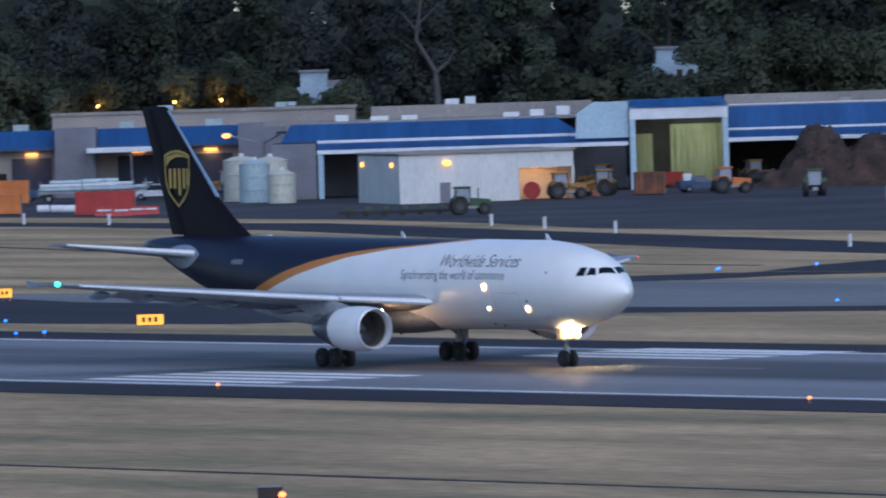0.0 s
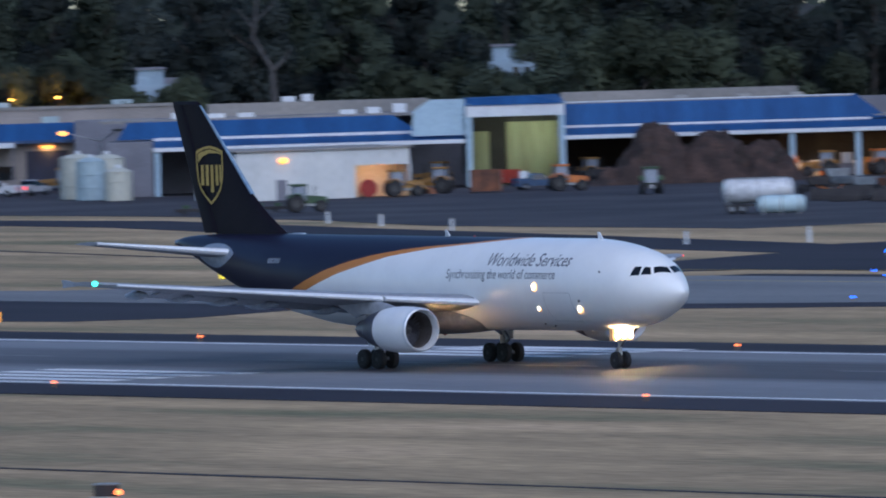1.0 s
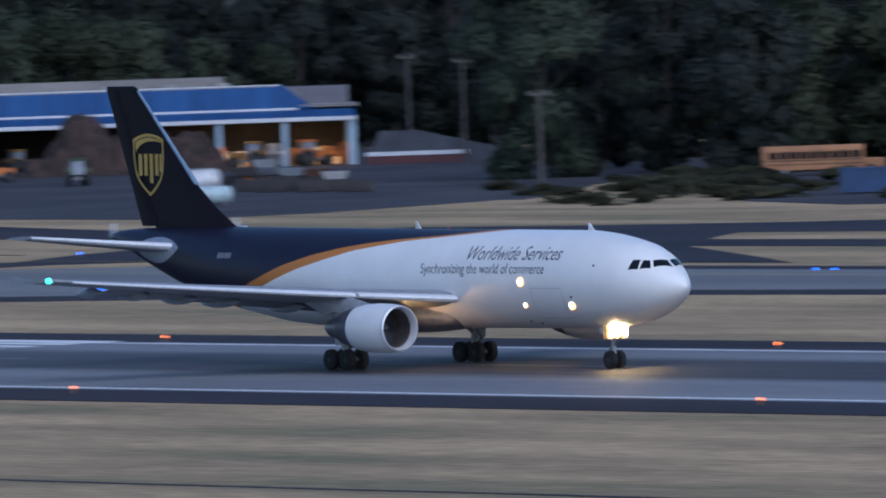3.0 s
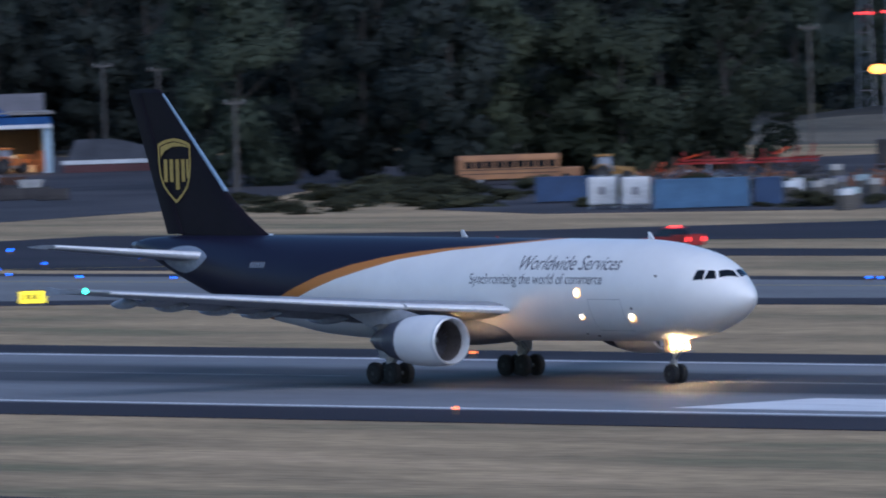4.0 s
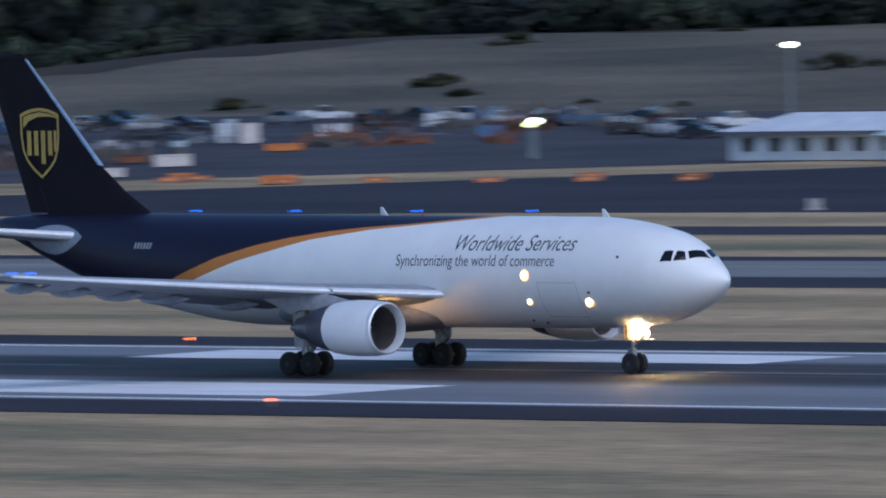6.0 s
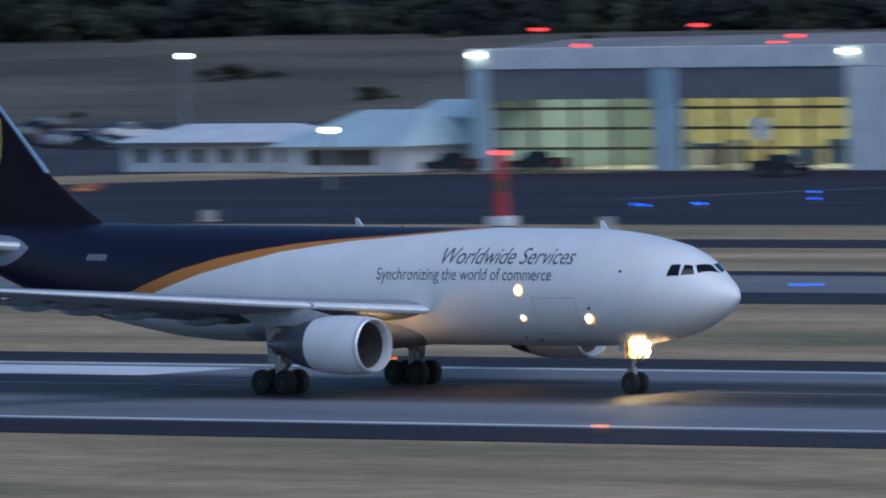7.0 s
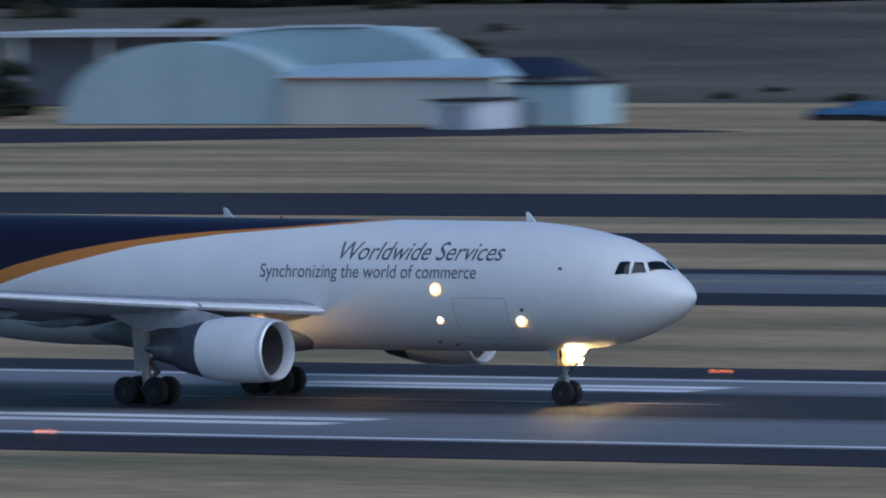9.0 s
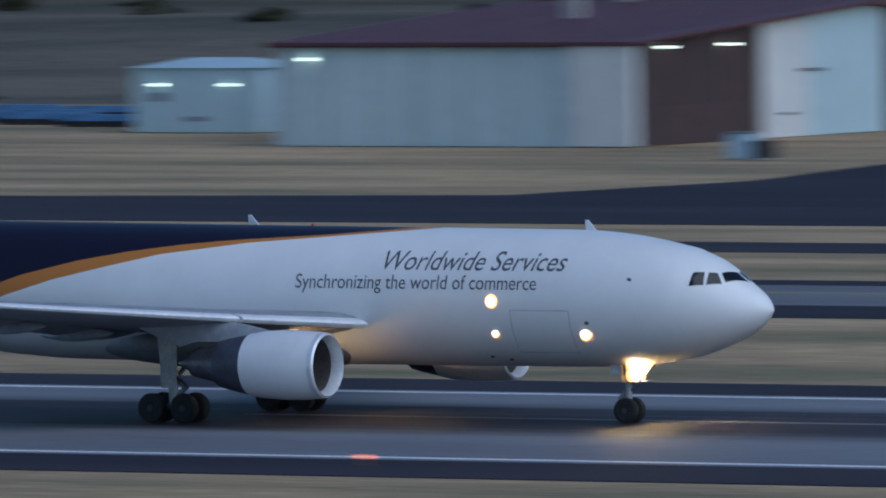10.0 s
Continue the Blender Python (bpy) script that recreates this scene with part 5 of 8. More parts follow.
def arch_shed():
    b = thing("arched_shed", pose(-602, 818, 0), "pale teal barrel-roofed shed with annexes", "building")
    n = 22
    R, H = 13.0, 7.1

    def ring(y, k=1.0):
        return [(13 - R * k * math.cos(math.pi * i / n), y, H * k * math.sin(math.pi * i / n) ** 0.8) for i in range(n + 1)]
    part("end_wall", loftm([ring(0.1, 0.97), ring(0.4, 0.97)]), M["teal_wall"], b, "pale teal end wall")
    part("barrel_roof", loftm([ring(-0.4), ring(22)]), M["teal_wall"], b, "pale metal barrel roof", True)
    for k in range(8):
        part("wall_batten", boxm(2.6 + 3 * k, 2.7 + 3 * k, 0.02, 0.1, 0, 3.2), M["fascia"], b)
    a = thing("rear_barrel_hall", pose(-602, 821, 0), "pale barrel-roofed hall joined behind the arched shed", "building")
    side = [(15, 0), (15, 7.5), (17, 7.9), (22.0, 8.1), (30.0, 8.15), (32.5, 7.8), (35.0, 7.0), (37.0, 5.9), (38.4, 4.6), (39.0, 0)]
    part("wall", prism(side, "y", 0, 0.3), M["teal_wall"], a, "pale teal end wall")
    part("barrel_roof", prism([(x + 0.2, z + 0.12) if z else (x, z) for x, z in side], "y", 0.3, 5), M["teal_wall"], a, "pale metal barrel roof")
    part("roof_edge", prism([(15, 7.7), (22, 8.25), (30, 8.3), (30, 8.5), (22, 8.45), (15, 7.9)], "y", -0.3, 0.3), M["fascia"], a, "white roof edge")
    c = thing("side_annex", pose(-578, 817, 0), "off-white lower annex with a rounded roof end", "building")
    part("wall", boxm(0, 22.2, 0, 3, 0, 4.1), M["white_wall"], c, "off-white wall")
    part("roof", loftm([[(-0.2, -0.4, 4.1), (22.4, -0.4, 4.1), (22.6, 3, 4.1), (-0.2, 3, 4.1)], [(0.5, 2.6, 5.0), (16, 2.8, 5.6), (20.6, 2.8, 5.6), (0.5, 3, 5.0)]]), M["blue_wall"], c, "pale blue sloping roof")
    part("roof_edge", boxm(-0.2, 22.4, -0.5, -0.4, 4.0, 4.15), M["fascia"], c, "white roof edge")
    part("edge_strip", boxm(-0.2, 22.4, -0.45, -0.4, 3.9, 4.0), M["orange"], c, "thin orange strip")
    for x0, x1, y0, h, mt in ((-552.5, -548, 803, 2.4, "fascia"), (-553, -545.6, 815, 3.5, "teal_wall")):
        s = thing("site_cabin", pose(x0, y0 - 0.5, 0), "small pale flat-roofed cabin", "cabin", "cabins by the arched shed")
        part("body", boxm(0, x1 - x0, 0, 6, 0, h, bevel=0.04), M[mt], s, "pale cabin body")
        part("roof", boxm(-0.3, x1 - x0 + 0.3, -0.3, 6.3, h, h + 0.18), M["dark"], s, "dark flat roof")
        part("door", boxm(1.5, 2.5, -0.05, 0, 0, 2.0), M["grey_wall"], s)
    c = thing("navy_roofed_shed", pose(-571.5, 836, 0), "low shed with a navy blue roof behind the annex", "building")
    part("wall", boxm(0, 9, 0, 6, 0, 3.6, bevel=0.04), M["grey_wall"], c, "grey wall")
    part("roof", loftm([[(-0.3, -0.4, 3.6), (9.3, -0.4, 3.6), (9.3, 6.4, 3.6), (-0.3, 6.4, 3.6)], [(0.8, 2.8, 5.2), (7.4, 2.8, 5.2), (7.4, 3.2, 5.2), (0.8, 3.2, 5.2)]]), M["door_navy"], c, "navy blue roof")
    c = thing("white_canopy_hall", pose(-650, 872, 0), "long low white-roofed hall", "building")
    part("roof", boxm(0, 40, 0, 14, 6.4, 6.9, bevel=0.05), M["fascia"], c, "white roof edge")
    part("wall", boxm(1, 39, 3, 13, 0, 6.4), M["grey_wall"], c, "grey recessed wall")
    for k in range(4):
        part("post", boxm(2 + 10 * k, 2.4 + 10 * k, 0.5, 0.9, 0, 6.4), M["fascia"], c)


def last_hangars():
    b = thing("lit_cabin", pose(-488, 801, 0), "pale teal cabin with two lit wall lamps", "building")
    part("wall", boxm(0, 11.6, 0, 9, 0, 5.2, bevel=0.05), M["teal_wall"], b, "pale teal wall")
    part("roof", loftm([[(-0.3, -0.3, 5.2), (11.9, -0.3, 5.2), (11.9, 9.3, 5.2), (-0.3, 9.3, 5.2)], [(3.0, 4.3, 5.95), (8.6, 4.3, 5.95), (8.6, 4.7, 5.95), (3.0, 4.7, 5.95)]]), M["teal_wall"], b, "pale hip roof")
    for u in (2.4, 9.0):
        part("wall_lamp", boxm(u - 0.35, u + 0.35, -0.2, 0, 3.75, 3.95), G["tube"], b, "white wall lamp, lit")
    part("window", boxm(1.7, 3.1, -0.04, 0.02, 2.5, 3.2), M["grey_wall"], b, "grey louvred opening")
    part("vent", boxm(5.0, 6.8, -0.04, 0.02, 0.9, 1.3), M["grey_wall"], b, "grey low vent")
    for k in range(11):
        part("panel_rib", boxm(0.5 + 1.05 * k, 0.56 + 1.05 * k, -0.04, 0, 0.1, 5.1), M["teal_wall"], b)
    # the last hangar: its eave faces the runway, its gable end looks along it
    b = thing("white_hangar", pose(-455.9, 769.5, 0), "large pale ribbed metal hangar with dark brown roof and gable doors", "building")
    R, E = 38.5, 30.9
    part("front_wall", boxm(0, 25.8, 0, 0.4, 0, 7.6), M["teal_wall"], b, "pale teal ribbed front")
    for k in range(25):
        part("panel_rib", boxm(0.5 + k, 0.6 + k, -0.1, 0, 0.1, 7.5), M["white_wall"] if k % 4 else M["concrete"], b)
    part("front_pier", boxm(25.8, 31.4, -0.3, 0.6, 0, 7.65, bevel=0.06), M["white_wall"], b, "off-white corner pier")
    part("eave_board", boxm(-0.5, 25.8, -0.55, -0.4, 7.55, 7.75), M["dark"], b, "dark eave board")
    part("left_wall", prism([(0.4, 0), (2 * R, 0), (2 * R, 7.3), (R, 10.0), (0.4, 7.3)], "x", 0, 0.4), M["teal_wall"], b)
    part("roof", loftm([[(x, -0.6, 7.68), (x, R, 10.05), (x, 2 * R, 7.42), (x, 2 * R, 7.7), (x, R, 10.33), (x, -0.6, 7.94)] for x in (-0.6, E + 0.9)]), M["maroon"], b, "dark brown metal roof")
    v0, v1 = -0.5, R
    for x in range(1, 31, 2):
        part("roof_rib", loftm([[(x, v0, 7.94), (x + 0.12, v0, 7.94), (x + 0.12, v0, 8.02), (x, v0, 8.02)], [(x, v1, 10.33), (x + 0.12, v1, 10.33), (x + 0.12, v1, 10.41), (x, v1, 10.41)]]), M["maroon"], b)

    def top(v):
        return 7.35 + 2.6 * (v if v < R else 2 * R - v) / R
    for v0, v1, mt, nm, off in ((0.9, 21.5, "brown_wall", "gable_door", -0.5), (21.5, 29.0, "white_wall", "gable_panel", 0.0), (29.0, 42.0, "teal_wall", "gable_panel", -0.1), (42.0, 2 * R, "brown_wall", "gable_door", -0.5)):
        peak = [(R, top(R))] if v0 < R < v1 else []
        part(nm, prism([(v0, 0), (v1, 0), (v1, top(v1))] + peak + [(v0, top(v0))], "x", E - 0.3 + off, E + off), M[mt], b, {"brown_wall": "dark brown sliding door", "white_wall": "off-white end panel", "teal_wall": "pale teal end panel"}[mt])
    for v in (4.5, 8.0, 11.5, 15.0, 18.5):
        part("door_post", boxm(E - 0.5, E - 0.42, v, v + 0.2, 0, top(v)), M["dark"], b)
    part("door_base", boxm(E - 0.5, E - 0.38, 1.0, 21.4, 0, 2.9), M["brown_wall"], b, "brown lower door boards")
    for v in (6.4, 16.5):
        part("wall_lamp", boxm(E - 0.5, E + 0.1, v - 0.45, v + 0.45, 7.3, 7.48), G["tube"], b, "white wall lamp, lit")
    part("wall_lamp", boxm(E - 0.5, E + 0.1, 45, 45.9, 8.6, 8.78), G["tube"], b, "white wall lamp, lit")
    part("wall_lamp", boxm(2.5, 3.3, -0.35, -0.1, 6.55, 6.73), G["tube"], b, "white wall lamp, lit")
    part("panel_hatch", boxm(E - 0.05, E + 0.05, 28.0, 31.0, 5.0, 5.25), M["dark"], b, "dark slot in the end panel")
    part("panel_hatch", boxm(E, E + 0.05, 24.5, 26.5, 1.7, 1.9), M["dark"], b, "dark slot in the end panel")
    for u, v, z in ((13.6, 21, 10.7), (9.6, 37, 11.3)):
        part("roof_stack", boxm(u, u + 1.2, v, v + 1.2, 7.5 + 2.5 * v / R, z, bevel=0.05), M["concrete"], b, "pale roof stack")
    part("flag_pole", rodm((3.2, 30, 9.5), (3.2, 30, 13), 0.09, seg=8), M["steel"], b)
    t = thing("pump_kiosk", pose(-402.2, 743, -0.03), "small pale blue kiosk beside a dark cabinet", "kiosk")
    part("body", boxm(0, 1.8, 0, 1.6, 0.1, 1.9, bevel=0.05), M["blue_wall"], t, "pale blue body")
    part("plinth", boxm(-0.1, 3.5, -0.1, 1.7, 0, 0.1), M["concrete"], t)
    part("cabinet", boxm(1.9, 3.4, 0.1, 1.4, 0.1, 1.35, bevel=0.05), M["dark"], t, "dark cabinet")
    part("lid", boxm(-0.08, 1.88, -0.08, 1.68, 1.9, 2.0), M["steel"], t)


fire_hall()
tan_hangar()
houses()
arch_shed()
last_hangars()


# ---- vehicles and machines: x forward ----
def wheels(t, spots, r, w, m="black"):
    for x, y in spots:
        o = part("wheel", revolve([(-w / 2, r * 0.5), (-w / 2, r * 0.88), (-w * 0.3, r), (w * 0.3, r), (w / 2, r * 0.88), (w / 2, r * 0.5)], seg=18, caps=True), M[m], t, "black rubber tyre", True, pose(x, y, r, 0, 0, 90))
        part("hub", revolve([(-w * 0.52, r * 0.1), (-w * 0.52, r * 0.48), (w * 0.52, r * 0.48), (w * 0.52, r * 0.1)], seg=12, caps=True), M["hub"] if r > 0.6 else M["steel"], o)


def car_body(t, prof, hw, paint, glass_prof, inset=0.12):
    """A car's side profile drawn across its width, with a narrower glazed cabin."""
    part("body", prism(prof, "y", -hw, hw), paint, t, "painted car body")
    g = [(x, z) for x, z in glass_prof]
    zb, zt = min(z for _, z in g), max(z for _, z in g)
    rings = []
    for s, k in ((-1, 1), (1, 1)):
        rings.append([(x, s * (hw - inset * (0.3 + (z - zb) / (zt - zb))), z) for x, z in g])
    part("cabin_glass", loftm(rings), M["glass"], t, "dark cabin glazing")
    part("cabin_roof", prism([(min(x for x, z in g if z > zt - 0.05) - 0.02, zt - 0.02), (max(x for x, z in g if z > zt - 0.05) + 0.02, zt - 0.02), (max(x for x, z in g if z > zt - 0.05) - 0.1, zt + 0.06), (min(x for x, z in g if z > zt - 0.05) + 0.1, zt + 0.06)], "y", -hw + inset * 1.2, hw - inset * 1.2), paint, t)


def pickup(m, paint, label, group="", beacon=False):
    t = thing("pickup_truck", m, label, "pickup truck", group)
    car_body(t, [(-2.7, 0.45), (2.6, 0.45), (2.7, 0.75), (2.65, 1.0), (1.3, 1.12), (-2.7, 1.12)], 0.95, paint, [(1.25, 1.1), (0.45, 1.72), (-0.75, 1.75), (-0.95, 1.1)])
    for s in (-1, 1):
        part("bed_rail", boxm(-2.68, -0.98, s * 0.9 - 0.05, s * 0.9 + 0.05, 1.1, 1.28), paint, t)
        part("tail_lamp", boxm(-2.74, -2.68, s * 0.8 - 0.12, s * 0.8 + 0.12, 0.75, 1.08), G["red"] if beacon or "lit" in label else M["car_red"], t, "red tail lamp")
        part("headlamp", boxm(2.62, 2.72, s * 0.7 - 0.15, s * 0.7 + 0.15, 0.72, 0.9), M["lip"], t)
    part("tailgate", boxm(-2.72, -2.62, -0.9, 0.9, 0.6, 1.28), paint, t)
    wheels(t, [(x, y) for x in (-1.7, 1.75) for y in (-0.85, 0.85)], 0.4, 0.28)
    if beacon:
        part("roof_beacon", boxm(-0.4, -0.1, -0.5, 0.5, 1.8, 1.95), G["red"] if beacon or "lit" in label else M["car_red"], t, "red roof light bar, lit")
    return t


def saloon(m, paint, label, group=""):
    t = thing("car", m, label, "car", group)
    car_body(t, [(-2.2, 0.35), (2.2, 0.35), (2.25, 0.65), (2.1, 0.82), (1.0, 0.95), (-1.7, 0.98), (-2.25, 0.85)], 0.88, paint, [(1.05, 0.93), (0.3, 1.42), (-1.1, 1.44), (-1.75, 0.96)])
    wheels(t, [(x, y) for x in (-1.35, 1.4) for y in (-0.78, 0.78)], 0.33, 0.22)
    return t


def tractor(m, paint, label, group="tractors in the yard"):
    t = thing("tractor", m, label, "tractor", group)
    part("bonnet", loftm([[(0.2, y, z) for y, z in ((-0.5, 0.9), (0.5, 0.9), (0.5, 1.75), (-0.5, 1.75))], [(2.4, y, z) for y, z in ((-0.4, 0.9), (0.4, 0.9), (0.4, 1.55), (-0.4, 1.55))]]), paint, t, "painted bonnet")
    part("chassis", boxm(-1.4, 2.3, -0.35, 0.35, 0.6, 1.0, bevel=0.04), M["steel"], t)
    c = part("cab", loftm([[(x, y, 1.2) for x, y in ((-1.3, -0.75), (0.3, -0.75), (0.3, 0.75), (-1.3, 0.75))], [(x, y, 2.7) for x, y in ((-1.2, -0.7), (0.1, -0.7), (0.1, 0.7), (-1.2, 0.7))]]), M["fairing"], t, "dim glazed cab")
    for x in (-1.3, 0.22):
        for y in (-0.76, 0.76):
            part("cab_post", rodm((x, y, 1.2), (x * 0.9, y * 0.93, 2.75), 0.06, seg=6), M["dark"], c)
    part("cab_roof", boxm(-1.4, 0.3, -0.85, 0.85, 2.7, 2.9, bevel=0.05), paint, c)
    part("exhaust", rodm((1.2, 0.3, 1.6), (1.2, 0.3, 2.7), 0.06, seg=8), M["dark"], t)
    wheels(t, [(-0.9, -0.95), (-0.9, 0.95)], 0.9, 0.5)
    wheels(t, [(1.7, -0.8), (1.7, 0.8)], 0.62, 0.36)
    for s in (-1, 1):
        part("mudguard", prism([(-1.7, 1.5), (-1.2, 1.95), (-0.4, 1.95), (0.0, 1.4), (-0.1, 1.4), (-0.5, 1.85), (-1.15, 1.85), (-1.6, 1.45)], "y", s * 0.95 - 0.28, s * 0.95 + 0.28), paint, t)
    return t


def loader(m, label):
    t = tractor(m, M["yellow"], label, "yellow loaders by the sheds")
    for s in (-1, 1):
        part("lift_arm", rodm((0.2, s * 0.65, 1.6), (3.0, s * 0.65, 0.7), 0.09, seg=8), M["yellow"], t)
    part("bucket", prism([(2.9, 0.2), (3.8, 0.15), (3.6, 0.5), (3.2, 1.0), (2.9, 0.9)], "y", -1.05, 1.05), M["rust"], t, "rusty loader bucket")
    return t


def container(m, length, paint, label, h=2.6, group="containers in the yard"):
    t = thing("container", m, label, "container", group)
    part("body", boxm(0, length, 0, 2.44, 0.12, h, bevel=0.02), paint, t, "painted steel box")
    n = int(length / 0.5)
    for k in range(n):
        part("rib", boxm(0.25 + 0.5 * k, 0.4 + 0.5 * k, -0.05, 0.0, 0.3, h - 0.2), paint, t)
    for x in (0, length - 0.15):
        part("corner_post", boxm(x, x + 0.15, -0.07, 0.08, 0, h + 0.02), paint, t)
    part("top_rail", boxm(0.15, length - 0.15, -0.07, 0.05, h - 0.15, h + 0.02), paint, t)
    for k in range(4):
        part("door_bar", rodm((length + 0.05, 0.4 + 0.5 * k, 0.3), (length + 0.05, 0.4 + 0.5 * k, h - 0.2), 0.035, seg=6), M["steel"], t)
    return t


def upright_tank(m, r, h, paint, label):
    t = thing("storage_tank", m, label, "tank", "tanks beside the workshop")
    bm = bmesh.new()
    n = 32
    prof = [(0.0, r), (h * 0.5, r), (h, r), (h + 0.35, r * 0.6), (h + 0.5, 0.15)]
    loft(bm, [[(q * math.cos(2 * math.pi * i / n), q * math.sin(2 * math.pi * i / n), z) for i in range(n)] for z, q in prof])
    part("shell", bm, paint, t, "painted tank shell", True)
    for z in (0.1, h * 0.33, h * 0.66, h):
        b2 = bmesh.new()
        loft(b2, [[(q * math.cos(2 * math.pi * i / n), q * math.sin(2 * math.pi * i / n), zz) for i in range(n)] for zz, q in ((z - 0.05, r + 0.01), (z - 0.03, r + 0.05), (z + 0.03, r + 0.05), (z + 0.05, r + 0.01))])
        part("hoop", b2, paint, t, "", True)
    part("hatch", rodm((0, 0, h + 0.4), (0, 0, h + 0.8), 0.3, seg=12), M["fascia"], t)


def lying_tank(m, length, r, paint, label, on_wheels):
    t = thing("tank_trailer" if on_wheels else "fuel_tank", m, label, "trailer" if on_wheels else "tank")
    z = r + (1.0 if on_wheels else 0.15)
    part("shell", revolve([(0, 0.05), (0.05, r * 0.6), (0.25, r * 0.93), (0.5, r), (length - 0.5, r), (length - 0.25, r * 0.93), (length - 0.05, r * 0.6), (length, 0.05)], 0, z, 28), paint, t, "painted tank shell", True)
    for x in (0.6, length / 2, length - 0.6):
        part("band", revolve([(x - 0.06, r + 0.01), (x - 0.06, r + 0.04), (x + 0.06, r + 0.04), (x + 0.06, r + 0.01)], 0, z, 28), M["steel"], t)
        part("cradle", boxm(x - 0.1, x + 0.1, -r * 0.8, r * 0.8, 0.4 if on_wheels else 0.0, z - r * 0.6), M["steel"], t)
    if on_wheels:
        part("frame", boxm(0.2, length, -0.7, 0.7, 0.7, 0.9), M["dark"], t)
        part("walkway", boxm(0.6, length - 0.6, -0.35, 0.35, z + r, z + r + 0.08), M["steel"], t)
        wheels(t, [(0.9, -0.9), (0.9, 0.9), (1.9, -0.9), (1.9, 0.9)], 0.5, 0.3)
        part("landing_leg", boxm(length - 1.2, length - 1.0, -0.6, -0.4, 0, 0.8), M["steel"], t)
    return t


def soil_pile():
    rng = random.Random(3)
    t = thing("brush_pile", SHED @ pose(13.5, -10, 0), "tall heap of brown brush and soil", "pile")
    n, k = 70, 40
    verts, faces = [], []
    for j in range(k + 1):
        for i in range(n + 1):
            u, v = -11 + 24 * i / n, -6 + 12 * j / k
            a = math.exp(-abs((u + 3.4) / 4.0) ** 2.5) * 6.3
            b = math.exp(-abs((u - 3.0) / 4.6) ** 2.5) * 5.5
            c = math.exp(-abs((u - 8.5) / 3.4) ** 3) * 4.0 + math.exp(-((u + 8.6) / 2.0) ** 2) * 1.6
            z = max(a, b, c) * max(0.0, 1 - (v / 6) ** 2) ** 0.8
            edge = smooth01((12.9 - abs(u - 1)) / 2)
            z = z * edge + (1.3 * noise.noise((u * 0.55, v * 0.7, 1)) + 0.55 * noise.noise((u * 2.2, v * 2.2, 5))) * min(1, z)
            verts.append((u, v, max(-0.05, z)))
    w = n + 1
    for j in range(k):
        for i in range(n):
            faces.append((j * w + i, j * w + i + 1, (j + 1) * w + i + 1, (j + 1) * w + i))
    me = bpy.data.meshes.new("mound")
    me.from_pydata(verts, [], faces)
    me.materials.append(M["pile"])
    me.shade_smooth()
    h = new("mound", me)
    h.parent = t
    bm = bmesh.new()
    for _ in range(240):
        u, v = rng.uniform(-9, 11), rng.uniform(-5, -0.5)
        a = max(math.exp(-abs((u + 3.4) / 4.0) ** 2.5) * 6.3, math.exp(-abs((u - 3.0) / 4.6) ** 2.5) * 5.5, math.exp(-abs((u - 8.5) / 3.4) ** 3) * 4.0)
        z = a * max(0.0, 1 - (v / 6) ** 2) ** 0.8
        p = Vector((u, v, z))
        d = Vector((rng.gauss(0, 1), rng.gauss(-0.4, 0.6), rng.gauss(0.3, 0.6))).normalized() * rng.uniform(0.6, 2.0)
        rod(bm, p - d * 0.4, p + d * 0.6, rng.uniform(0.03, 0.08), 0.02, 5)
    part("brushwood", bm, M["bark"], t, "grey-brown dead branches")


